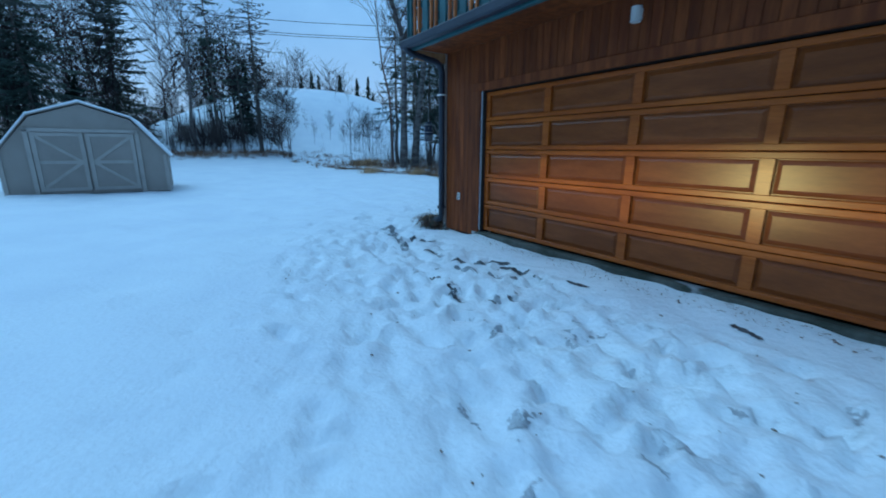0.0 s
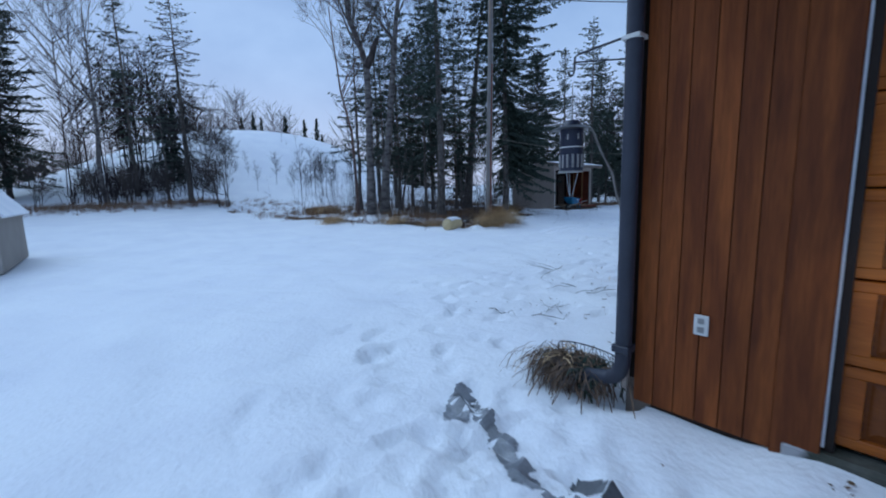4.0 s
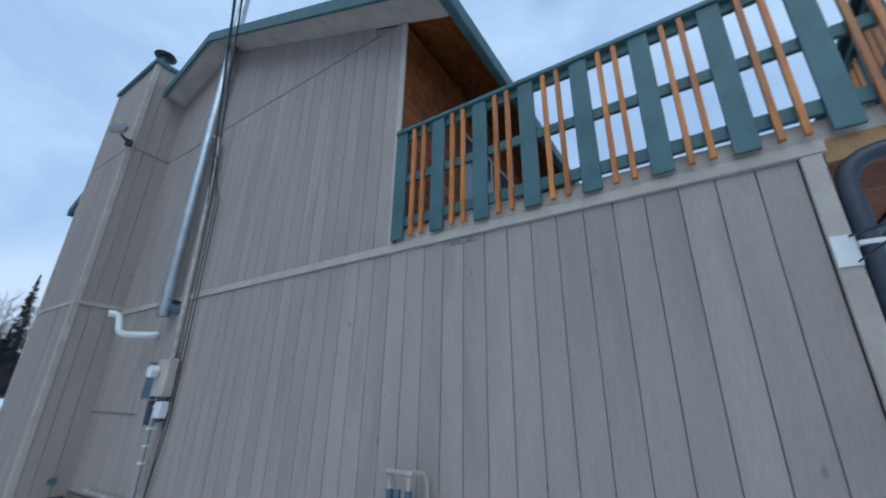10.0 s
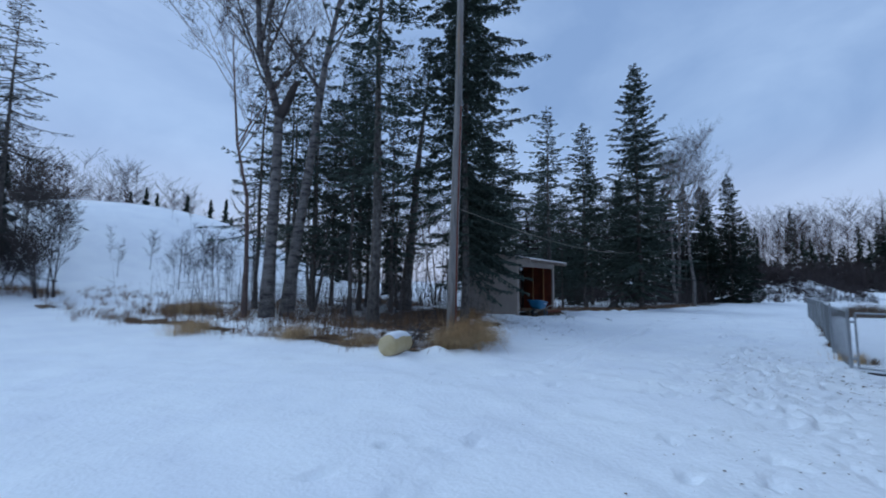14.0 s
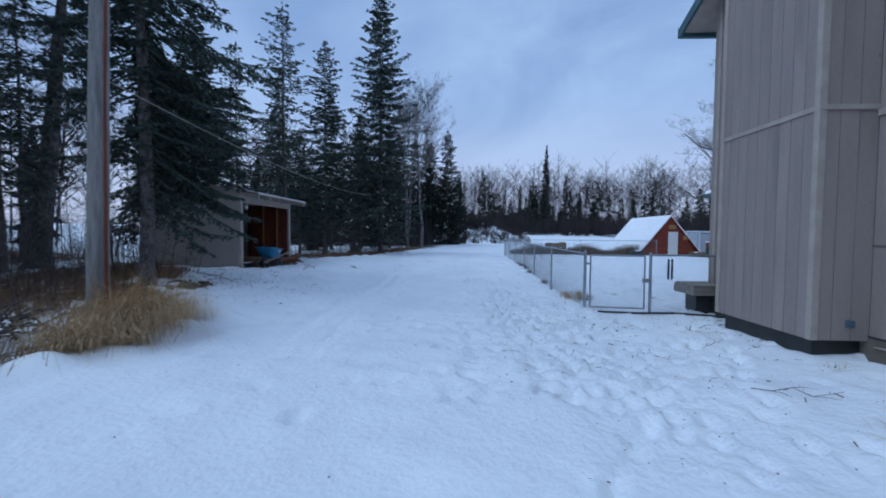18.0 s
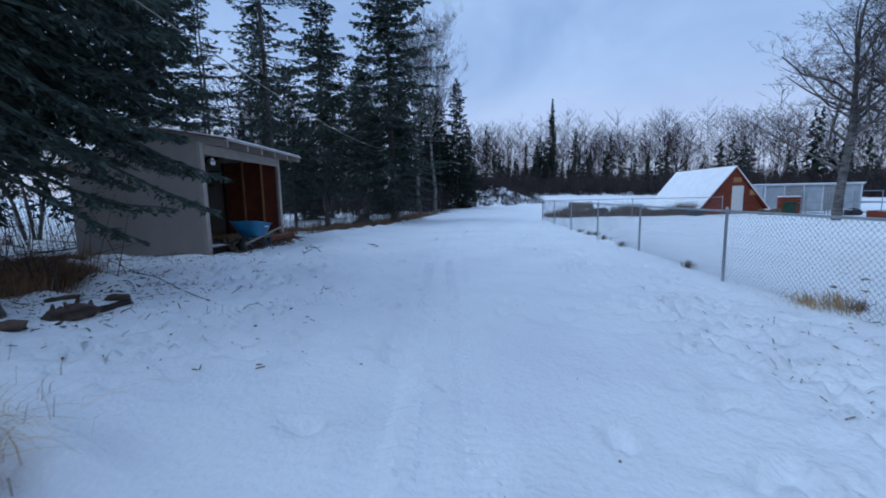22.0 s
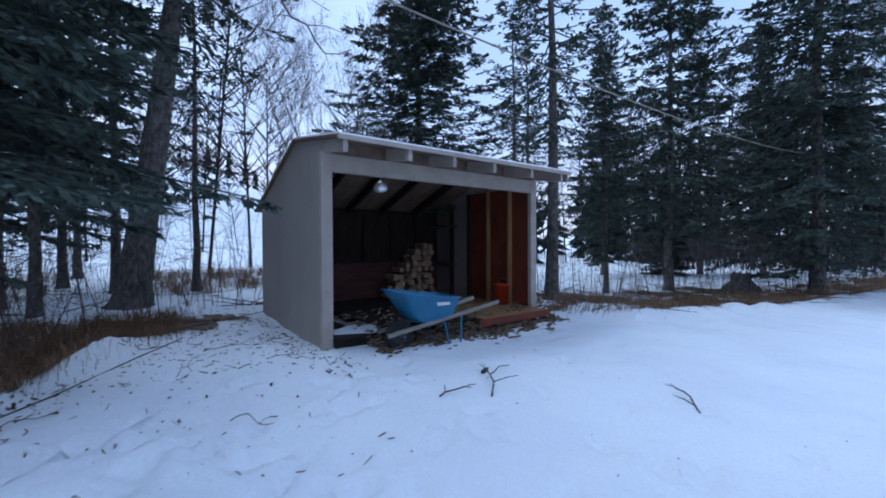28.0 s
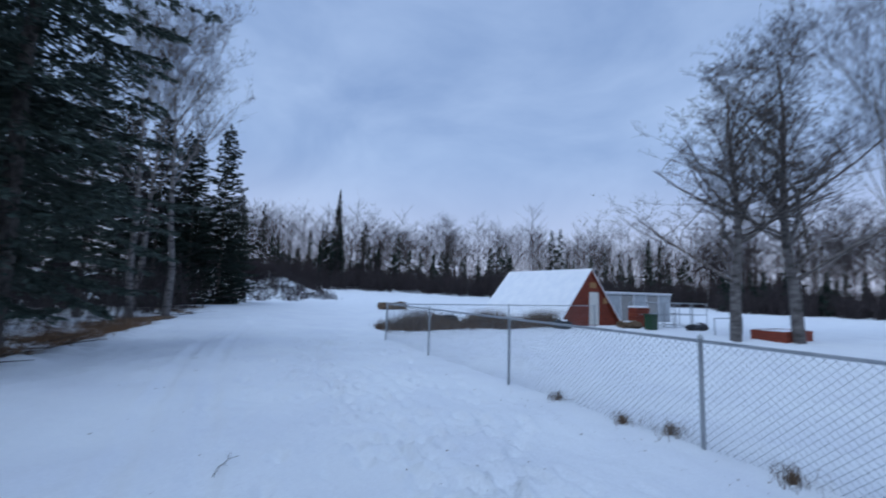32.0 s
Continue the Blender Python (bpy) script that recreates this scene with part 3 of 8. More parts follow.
def siding(parent, x, y0, y1, z0, top, w=0.203, out=-1):
    """Upright grooved boards on a wall that faces -x (out=-1)."""
    n = round((y1 - y0) / w)
    w = (y1 - y0) / n
    for k in range(n):
        a, b = y0 + k * w + 0.0025, y0 + (k + 1) * w - 0.0025
        bm = bmesh.new()
        za, zb = (top(a), top(b)) if callable(top) else (top, top)
        xo, xi = x + out * 0.009, x
        ps = [(xi, a, z0), (xi, b, z0), (xi, b, zb), (xi, a, za), (xo, a + 0.003, z0), (xo, b - 0.003, z0), (xo, b - 0.003, zb), (xo, a + 0.003, za)]
        vs = [bm.verts.new(p) for p in ps]
        for f in ((4, 5, 6, 7), (0, 4, 7, 3), (1, 2, 6, 5), (3, 7, 6, 2), (0, 1, 5, 4)):
            bm.faces.new([vs[i] for i in f])
        bmesh.ops.recalc_face_normals(bm, faces=bm.faces)
        put(bm, "siding_board", M["siding"], parent)


def siding_y(parent, y, x0, x1, z0, z1, material, w=0.117, out=-1, name="board"):
    """Upright boards on a wall that faces along y."""
    n = max(1, round((x1 - x0) / w))
    w = (x1 - x0) / n
    for k in range(n):
        put(boxed(x0 + k * w + 0.003, y, z0, x0 + (k + 1) * w - 0.003, y + out * 0.02, z1), name, material, parent)


def build_house_side():
    w = structure("wall_west", "beige grooved plywood siding wall of a two-storey house", "wall")
    bm = bmesh.new()
    box(bm, 0.002, 0.02, 0.0, 0.15, 12.3, 2.97)
    put(bm, "lower_wall", M["flash"], w)
    bm = bmesh.new()
    prism(bm, [(3.1, 2.97), (12.3, 2.97), (12.3, roof_z(12.3)), (RIDGE_Y, roof_z(RIDGE_Y)), (3.1, roof_z(3.1))], 0.002, 0.15, "x")
    put(bm, "upper_wall", M["flash"], w)
    siding(w, 0.0, 0.06, 9.2, 0.20, 2.865)
    siding(w, 0.0, 3.14, 9.2, 2.95, 5.93)
    siding(w, 0.0, 3.62, 9.2, 5.955, lambda y: max(5.965, roof_z(y) + 0.02))
    siding(w, 0.0, 11.05, 12.24, 0.35, 5.95)
    put(boxed(-0.035, -0.07, 2.865, 0.0, 9.2, 2.95, bevel=0.006), "band_board", M["siding_trim"], w)
    put(boxed(-0.016, 2.16, 2.812, -0.0095, 2.42, 2.845), "repair_patch", M["pole_wood"], w, "small brown repair strip under the band")
    put(boxed(-0.016, 3.5, 5.930, 0.0, 9.2, 5.953), "seam_flashing", M["pole_wood"], w)
    put(boxed(-0.018, 7.62, 1.30, 0.0, 9.2, 1.325), "seam_flashing", M["concrete"], w)
    put(boxed(-0.03, -0.045, 0.12, 0.0, 0.055, 2.864, bevel=0.005), "corner_board", M["siding_trim"], w)
    put(boxed(-0.03, 3.075, 2.951, 0.0, 3.145, roof_z(3.1) - 0.01, bevel=0.005), "corner_board", M["siding_trim"], w)
    put(boxed(-0.03, 12.22, 0.3, 0.0, 12.31, 5.95, bevel=0.005), "corner_board", M["siding_trim"], w)
    tagged(put(boxed(-0.022, 0.0, -0.3, 0.15, 12.3, 0.20, bevel=0.01), "foundation", M["concrete"]), "brown painted concrete foundation strip", "foundation", kind="structure")
    # black sheet over the foundation, painted as the shade in the crawl space
    put(boxed(-0.028, 11.04, -0.3, -0.0225, 12.29, 0.30), "crawl_shade_sheet", M["black"], w, "black sheet for the shade in the crawl space")
    put(boxed(-0.028, 0.0, 0.201, 0.0, 9.2, 0.216), "drip_edge", M["downspout"], w)
    # back wall and the closed far sides
    for nm, a in (("wall_north", (0.0, 12.3, -0.3, HX, 12.45, 5.95)), ("wall_east", (HX, 0.0, -0.3, HX + 0.15, 12.45, 5.95))):
        tagged(put(boxed(*a), nm, M["siding"]), "beige sided house wall", "wall", kind="structure")
    # chimney chase
    c = structure("chimney_chase", "boxed beige siding chimney chase with teal cap flashing", "chimney chase")
    put(boxed(-0.68, 9.22, 0.15, -0.002, 11.03, 8.0), "core", M["flash"], c)
    # added black box puts shade into the open gap under the chase
    put(boxed(-0.60, 9.30, -0.4, -0.024, 10.95, 0.149), "chase_shade_box", M["black"], c, "black recessed box for the shade under the chase")
    for z0, z1 in ((0.15, 2.95), (3.01, 5.955), (5.985, 7.98)):
        siding(c, -0.68, 9.24, 11.03, z0, z1)
        for k in range(3):
            put(boxed(-0.68 + k * 0.226 + 0.004, 9.22, z0, -0.68 + (k + 1) * 0.226 - 0.004, 9.204, z1), "siding_board", M["siding"], c)
    put(boxed(-0.705, 9.18, 2.95, -0.0, 11.04, 3.01), "band_board", M["siding_trim"], c)
    put(boxed(-0.696, 9.197, 5.956, -0.0, 11.035, 5.984), "seam_flashing", M["pole_wood"], c)
    for y in (9.19, 10.97):
        put(boxed(-0.712, y, 0.15, -0.62, y + 0.08, 7.98, bevel=0.004), "corner_board", M["siding_trim"], c)
    put(boxed(-0.75, 9.15, 7.98, 0.3, 11.1, 8.08, bevel=0.01), "cap_flashing", M["teal"], c)
    bm = bmesh.new()
    rod(bm, (-0.45, 9.8, 8.08), (-0.45, 9.8, 8.66), 0.10, n=16)
    rod(bm, (-0.45, 9.8, 8.66), (-0.45, 9.8, 8.70), 0.15, 0.21, n=20)
    rod(bm, (-0.45, 9.8, 8.70), (-0.45, 9.8, 8.76), 0.22, 0.08, n=20)
    put(bm, "flue_cap", M["black"], c, "black round flue cap")
    put(boxed(-0.30, 9.196, 0.32, -0.2, 9.170, 0.40, bevel=0.004), "outlet_cover", M["meter_blue"], c, "grey weatherproof outlet cover")
    # roof
    r = structure("roof", "low gable roof with teal fascia and beige soffit", "roof")
    for s, y_end in ((-1, 2.45), (1, 12.95)):
        z_e = RIDGE_Z - SLOPE * abs(y_end - RIDGE_Y)
        put(prism(bmesh.new(), [(RIDGE_Y, RIDGE_Z), (y_end, z_e), (y_end, z_e - 0.06), (RIDGE_Y, RIDGE_Z - 0.06)], -0.40, HX + 0.4, "x"), "roof_sheet", M["snow_cap"], r)
        put(prism(bmesh.new(), [(RIDGE_Y, RIDGE_Z - 0.06), (y_end, z_e - 0.06), (y_end, z_e - 0.11), (RIDGE_Y, RIDGE_Z - 0.11)], -0.38, HX + 0.38, "x"), "soffit", M["siding_trim"] if s > 0 else M["cedar"], r)
        put(prism(bmesh.new(), [(RIDGE_Y, RIDGE_Z - 0.11), (y_end + s * -0.02, z_e - 0.11), (y_end + s * -0.02, z_e - 0.125), (RIDGE_Y, RIDGE_Z - 0.125)], -0.36, -0.0, "x"), "rake_soffit", M["siding_trim"], r)
        put(prism(bmesh.new(), [(RIDGE_Y, RIDGE_Z + 0.02), (y_end, z_e + 0.02), (y_end, z_e - 0.19), (RIDGE_Y, RIDGE_Z - 0.19)], -0.44, -0.40, "x"), "rake_fascia", M["teal"], r)
        put(boxed(-0.44, y_end, z_e - 0.2, HX + 0.4, y_end + s * 0.11, z_e + 0.02, bevel=0.015), "gutter", M["teal"], r)
    # upper wall towards the deck: stained boards, a glazed door and a window
    u = structure("wall_deck", "red-brown stained board wall facing the deck", "wall")
    put(boxed(0.0, 3.1, 2.97, HX, 3.25, roof_z(3.1)), "core", M["dark_wood"], u)
    z = 3.0
    while z < roof_z(3.1) - 0.1:
        put(boxed(0.0, 3.1, z, HX, 3.075, min(z + 0.142, roof_z(3.1) - 0.06)), "board", M["cedar"], u)
        z += 0.15
    d = structure("door_2", "dark glazed sliding door onto the deck", "door")
    put(boxed(1.2, 3.07, 3.0, 3.0, 3.04, 5.1, bevel=0.01), "frame", M["siding_trim"], d)
    for k in range(2):
        put(boxed(1.28 + k * 0.87, 3.038, 3.1, 2.05 + k * 0.87, 3.03, 5.02), "pane", M["glass"], d)
    # deck over the garage and its overhang to the front
    dk = structure("deck", "timber deck over the garage with a cedar-lined underside", "deck")
    put(boxed(0.16, -0.62, 2.98, HX, 3.07, 3.03), "deck_floor", M["grey_lumber"], dk)
    put(boxed(-0.02, -0.62, 2.80, 0.03, -0.05, 2.945, bevel=0.004), "side_joist", M["lumber"], dk, "bare lumber rim joist")
    put(boxed(-0.004, -0.62, 2.951, 0.02, 3.06, 3.085), "curb_board", M["siding_trim"], dk, "beige curb board behind the railing")
    put(boxed(-0.03, -0.70, 2.92, HX, -0.625, 3.09, bevel=0.008), "rim_fascia", M["teal"], dk)
    for k in range(24):
        put(boxed(0.06 + k * 0.39, -0.62, 2.945, 0.06 + k * 0.39 + 0.385, -0.02, 2.962), "soffit_board", M["cedar"], dk)
    put(boxed(-0.10, -0.84, 2.94, HX, -0.71, 3.06, bevel=0.02), "gutter", M["downspout"], dk)
    # railings
    for run in (0, 1):
        rl = structure("deck_railing", "deck railing of teal boards and orange-stained slats", "railing")
        rl["group"] = "deck railings"

        def along(t, a, b):
            return (min(a, b), t, max(a, b))
        n = 8 if run == 0 else 20
        L = 3.64 if run == 0 else 9.3
        step = L / n

        def piece(s0, s1, d0, d1, z0, z1, nm, mt, bev=0.004):
            if run == 0:
                put(boxed(-0.045 + d0, 3.0 - s1, z0, -0.045 + d1, 3.0 - s0, z1, bevel=bev), nm, mt, rl)
            else:
                put(boxed(s0 - 0.04, -0.66 + d0, z0, s1 - 0.04, -0.66 + d1, z1, bevel=bev), nm, mt, rl)
        for z0, z1 in ((3.10, 3.20), (3.58, 3.67), (4.08, 4.17)):
            piece(-0.05, L, 0.0, 0.038, z0, z1, "rail", M["teal"])
        piece(-0.07, L + 0.06, -0.05, 0.09, 4.17, 4.21, "top_rail", M["teal"])
        for k in range(n + 1):
            c = k * step
            piece(c - 0.07, c + 0.07, -0.030, -0.002, 2.965, 4.168, "wide_board", M["teal"])
            if k < n:
                for o in (0.36, 0.62):
                    q = c + o * step
                    piece(q - 0.019, q + 0.019, -0.04, -0.002, 2.975, 4.168, "slat", M["orange"])


build_house_side()


def build_garage_front():
    w = structure("wall_front", "dark red-brown stained cedar board wall of the garage", "wall")
    put(boxed(0.0, 0.005, -0.3, 1.0, 0.15, 2.944), "core", M["dark_wood"], w)
    put(boxed(1.0, 0.005, 2.28, 5.95, 0.15, 2.944), "core", M["dark_wood"], w)
    put(boxed(5.95, 0.005, -0.3, HX, 0.15, 2.944), "core", M["dark_wood"], w)
    siding_y(w, 0.0, 0.04, 0.76, 0.06, 2.944, M["cedar"])
    siding_y(w, 0.0, 0.76, 6.1, 2.40, 2.944, M["cedar"])
    siding_y(w, 0.0, 6.1, HX, 0.06, 2.944, M["cedar"])
    for a in ((0.76, -0.035, 0.02, 0.955, 0.02, 2.40), (5.93, -0.035, 0.02, 6.08, 0.02, 2.40), (0.76, -0.04, 2.28, 6.08, 0.02, 2.40)):
        put(boxed(*a, bevel=0.006), "door_casing", M["cedar"], w)
    put(boxed(0.956, -0.016, 0.16, 0.966, 0.06, 2.279), "weather_strip", M["white_metal"], w)
    put(boxed(5.91, -0.016, 0.16, 5.92, 0.06, 2.279), "weather_strip", M["white_metal"], w)
    tagged(put(boxed(0.8, -0.045, -0.25, 6.1, 0.12, 0.135, bevel=0.02), "sill", M["mossy"]), "cracked concrete garage sill with frozen moss", "sill", kind="structure")
    d = structure("door_1", "orange-brown varnished wooden garage door with raised panels", "garage door")
    W, H, x0, z0 = 4.92, 2.105, 0.98, 0.16
    rows, cols = 5, 4
    sh, sw = H / rows, W / cols
    for r in range(rows):
        za, zb = z0 + r * sh + 0.004, z0 + (r + 1) * sh - 0.004
        bm = bmesh.new()
        rail = 0.056
        box(bm, x0, 0.05, za, x0 + W, 0.09, za + rail, bevel=0.006)
        box(bm, x0, 0.05, zb - rail, x0 + W, 0.09, zb, bevel=0.006)
        for c in range(cols + 1):
            cx = min(max(x0 + c * sw, x0 + 0.05), x0 + W - 0.05)
            box(bm, cx - 0.052, 0.0515, za + rail, cx + 0.052, 0.09, zb - rail)
        s = put(bm, "section", M["door_wood"], d)
        for c in range(cols):
            a, b = x0 + c * sw + (0.105 if c == 0 else 0.055), x0 + (c + 1) * sw - (0.105 if c == cols - 1 else 0.055)
            bm = bmesh.new()
            box(bm, a, 0.083, za + rail, b, 0.12, zb - rail)
            e = 0.05
            o = [(a + 0.012, za + rail + 0.012), (b - 0.012, za + rail + 0.012), (b - 0.012, zb - rail - 0.012), (a + 0.012, zb - rail - 0.012)]
            i = [(a + e, za + rail + e), (b - e, za + rail + e), (b - e, zb - rail - e), (a + e, zb - rail - e)]
            vo, vi = [bm.verts.new((p[0], 0.0825, p[1])) for p in o], [bm.verts.new((p[0], 0.066, p[1])) for p in i]
            bm.faces.new(vi)
            for k in range(4):
                bm.faces.new((vo[k], vo[(k + 1) % 4], vi[(k + 1) % 4], vi[k]))
            bmesh.ops.recalc_face_normals(bm, faces=bm.faces)
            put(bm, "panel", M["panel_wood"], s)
    tagged(put(boxed(0.9, 0.3, 0, 6.0, 0.35, 2.5), "wall_garage_inner", M["dark_wood"]), "dark inside of the garage", "wall", kind="structure")


build_garage_front()


def build_extension():
    e = structure("house_extension", "low beige house extension with teal eave and snowy roof", "house extension")
    x0, y1 = 4.1, 18.4
    put(boxed(x0, 12.45, 0.09, x0 + 0.15, y1, 2.85), "wall", M["siding"], e)
    put(boxed(x0 + 0.151, y1 - 0.15, 0.09, HX, y1, 2.85), "wall", M["siding"], e)
    put(boxed(HX - 0.15, 12.45, 0.5, HX, y1 - 0.15, 2.85), "wall", M["siding"], e)
    zt = 2.85
    mid = (x0 + HX) / 2
    put(prism(bmesh.new(), [(x0 - 0.45, zt - 0.02), (mid, zt + 1.25), (HX + 0.45, zt - 0.02), (HX + 0.45, zt + 0.02), (mid, zt + 1.30), (x0 - 0.45, zt + 0.02)], 12.3, y1 + 0.45, "y"), "roof_deck", M["teal"], e)
    put(prism(bmesh.new(), [(x0 - 0.47, zt + 0.025), (mid, zt + 1.305), (HX + 0.47, zt + 0.025), (HX + 0.44, zt + 0.12), (mid, zt + 1.42), (x0 - 0.44, zt + 0.12)], 12.3, y1 + 0.47, "y"), "roof_snow", M["snow_cap"], e)
    put(prism(bmesh.new(), [(x0, zt), (mid, zt + 1.2), (HX, zt)], y1 - 0.15, y1 - 0.02, "y"), "gable", M["siding"], e)
    put(boxed(x0 - 0.52, 12.3, zt - 0.12, x0 - 0.44, y1 + 0.45, zt + 0.03, bevel=0.01), "fascia", M["teal"], e)
    wn = put(boxed(x0 - 0.03, 16.32, 0.22, x0 + 0.02, 16.90, 1.74, bevel=0.01), "window_frame", M["grey_lumber"], e)
    put(boxed(x0 - 0.036, 16.38, 0.28, x0 - 0.031, 16.84, 1.68), "pane", M["glass"], wn)
    put(boxed(x0 - 0.16, 16.9, 2.45, x0 - 0.02, 17.25, 2.68, bevel=0.015), "wall_light", M["black"], e, "black wall lantern")
    # black sheet behind the lattice stands for the shade below the floor
    put(boxed(x0 + 0.06, 12.45, -0.8, x0 + 0.1, y1 - 0.05, 0.088), "skirting_shade_sheet", M["black"], e)
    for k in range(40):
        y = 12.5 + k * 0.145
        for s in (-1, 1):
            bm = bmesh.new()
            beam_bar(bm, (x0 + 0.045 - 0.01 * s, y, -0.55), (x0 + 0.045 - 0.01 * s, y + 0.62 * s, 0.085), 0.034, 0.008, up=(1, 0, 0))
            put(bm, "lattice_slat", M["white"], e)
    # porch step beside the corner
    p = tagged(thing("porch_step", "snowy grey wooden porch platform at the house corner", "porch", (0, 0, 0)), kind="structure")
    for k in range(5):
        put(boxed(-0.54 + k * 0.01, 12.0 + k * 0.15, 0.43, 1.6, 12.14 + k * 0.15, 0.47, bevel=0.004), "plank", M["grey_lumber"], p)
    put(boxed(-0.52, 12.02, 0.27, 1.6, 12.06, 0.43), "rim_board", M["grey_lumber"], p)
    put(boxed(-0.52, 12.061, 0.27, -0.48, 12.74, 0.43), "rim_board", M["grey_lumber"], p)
    # black box painted as the shaded void under the porch
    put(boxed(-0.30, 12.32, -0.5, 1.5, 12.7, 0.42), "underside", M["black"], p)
    for x in (0.6, 1.5):
        put(boxed(x, 12.1, -0.3, x + 0.09, 12.19, 0.43), "post", M["grey_lumber"], p)


build_extension()

# ---------- firewood shed ----------
SX, SY0, SY1, SZ = -12.48, 17.66, 21.68, 0.12


def shed_top(x):
    return 2.98 - 0.17 * (x + 13.45) if x > -13.45 else 2.98 + 0.36 * (x + 13.45)


def build_wood_shed():
    s = thing("firewood_shed", "open-fronted beige firewood shed with snowy roof", "shed")
    prof = [(-15.52, SZ), (SX, SZ), (SX, shed_top(SX)), (-13.45, 2.98), (-15.52, shed_top(-15.52))]
    for y in (SY0, SY1 - 0.05):
        put(prism(bmesh.new(), prof, y, y + 0.05, "y"), "side_wall", M["shed_out"], s)
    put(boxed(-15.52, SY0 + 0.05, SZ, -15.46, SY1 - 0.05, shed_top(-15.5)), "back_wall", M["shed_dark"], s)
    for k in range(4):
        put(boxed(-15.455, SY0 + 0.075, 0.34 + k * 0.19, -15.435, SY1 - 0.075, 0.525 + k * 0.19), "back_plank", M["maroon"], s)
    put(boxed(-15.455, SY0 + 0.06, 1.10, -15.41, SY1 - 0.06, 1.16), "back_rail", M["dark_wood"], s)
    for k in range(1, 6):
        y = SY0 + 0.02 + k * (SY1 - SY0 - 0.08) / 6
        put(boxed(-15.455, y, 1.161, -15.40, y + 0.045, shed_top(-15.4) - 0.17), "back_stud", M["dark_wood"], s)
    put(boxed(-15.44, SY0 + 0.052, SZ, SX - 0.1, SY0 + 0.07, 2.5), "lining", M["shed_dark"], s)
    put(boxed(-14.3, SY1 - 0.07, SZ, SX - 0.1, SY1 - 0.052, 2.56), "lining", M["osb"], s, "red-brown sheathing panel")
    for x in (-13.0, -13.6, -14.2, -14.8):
        # studs deeper than -14 take the near-black wood for the shade inside
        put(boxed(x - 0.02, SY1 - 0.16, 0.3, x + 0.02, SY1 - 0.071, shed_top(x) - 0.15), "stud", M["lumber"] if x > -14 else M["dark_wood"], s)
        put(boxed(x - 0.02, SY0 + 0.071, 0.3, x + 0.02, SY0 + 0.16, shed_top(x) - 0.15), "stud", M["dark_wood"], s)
    for y0, y1 in ((SY0 - 0.02, SY0 + 0.13), (SY1 - 0.13, SY1 + 0.02)):
        put(boxed(SX - 0.05, y0, SZ - 0.1, SX + 0.03, y1, 2.67, bevel=0.006), "front_post", M["siding_trim"], s)
    put(boxed(SX - 0.06, SY0 + 0.13, 2.42, SX + 0.03, SY1 - 0.13, 2.645, bevel=0.006), "header", M["siding_trim"], s)
    # rafters, dark inside the shed, with beige tails that run out past the header
    ry = (SY0 + 0.02, 18.55, 19.27, 20.03, 20.86, SY1 - 0.06)
    for k, y in enumerate(ry):
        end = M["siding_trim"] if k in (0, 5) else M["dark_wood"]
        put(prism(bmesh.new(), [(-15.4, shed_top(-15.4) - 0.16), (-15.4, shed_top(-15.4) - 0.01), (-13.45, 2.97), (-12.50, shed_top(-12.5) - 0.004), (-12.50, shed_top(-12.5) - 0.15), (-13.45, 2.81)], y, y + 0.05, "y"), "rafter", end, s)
        put(prism(bmesh.new(), [(-12.499, shed_top(-12.5) - 0.16), (-12.499, shed_top(-12.5) - 0.004), (-11.845, shed_top(-11.845) - 0.004), (-11.845, shed_top(-11.845) - 0.16)], y - 0.004, y + 0.054, "y"), "rafter_tail", M["siding_trim"], s)
        if k < 5:
            put(boxed(-12.47, y + 0.056, 2.648, -12.45, ry[k + 1] - 0.006, shed_top(-12.46) - 0.004), "blocking", M["ceiling_board"], s)
    for a, b in (((-15.85, shed_top(-15.85)), (-13.45, 2.98)), ((-13.45, 2.98), (-11.82, shed_top(-11.82)))):
        put(prism(bmesh.new(), [a, b, (b[0], b[1] + 0.03), (a[0], a[1] + 0.03)], SY0 - 0.06, SY1 + 0.16, "y"), "roof_board", M["ceiling_board"], s)
        put(prism(bmesh.new(), [(a[0], a[1] + 0.031), (b[0], b[1] + 0.031), (b[0], b[1] + 0.056), (a[0], a[1] + 0.056)], SY0 - 0.03, SY1 + 0.14, "y"), "roof_snow", M["snow_cap"], s)
    put(boxed(-11.835, SY0 - 0.06, shed_top(-11.82) - 0.022, -11.80, SY1 + 0.18, shed_top(-11.82) + 0.03), "fascia", M["siding_trim"], s)
    put(prism(bmesh.new(), [(-12.40, shed_top(-12.4) - 0.15), (-12.40, shed_top(-12.4) - 0.004), (-11.84, shed_top(-11.84) - 0.004), (-11.84, shed_top(-11.84) - 0.15)], SY1 + 0.10, SY1 + 0.15, "y"), "barge_rafter", M["siding_trim"], s)
    # floor planks, running out over the front edge at one end
    for k in range(20):
        y = SY0 + 0.14 + k * 0.19
        fr = -12.30 if k < 12 else -12.12 + 0.01 * (k % 3)
        if k in (2, 3):
            continue
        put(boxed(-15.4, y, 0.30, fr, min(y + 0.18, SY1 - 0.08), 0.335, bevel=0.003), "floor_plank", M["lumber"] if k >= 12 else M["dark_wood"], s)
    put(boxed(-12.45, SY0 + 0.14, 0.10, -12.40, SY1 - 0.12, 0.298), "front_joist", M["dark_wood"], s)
    put(boxed(-12.105, 19.95, 0.225, -12.075, SY1 - 0.06, 0.332, bevel=0.004), "front_board", M["osb"], s, "red-brown board along the floor edge")
    bm = bmesh.new()
    ctr = bm.verts.new((-12.62, SY0 + 0.50, 0.358))
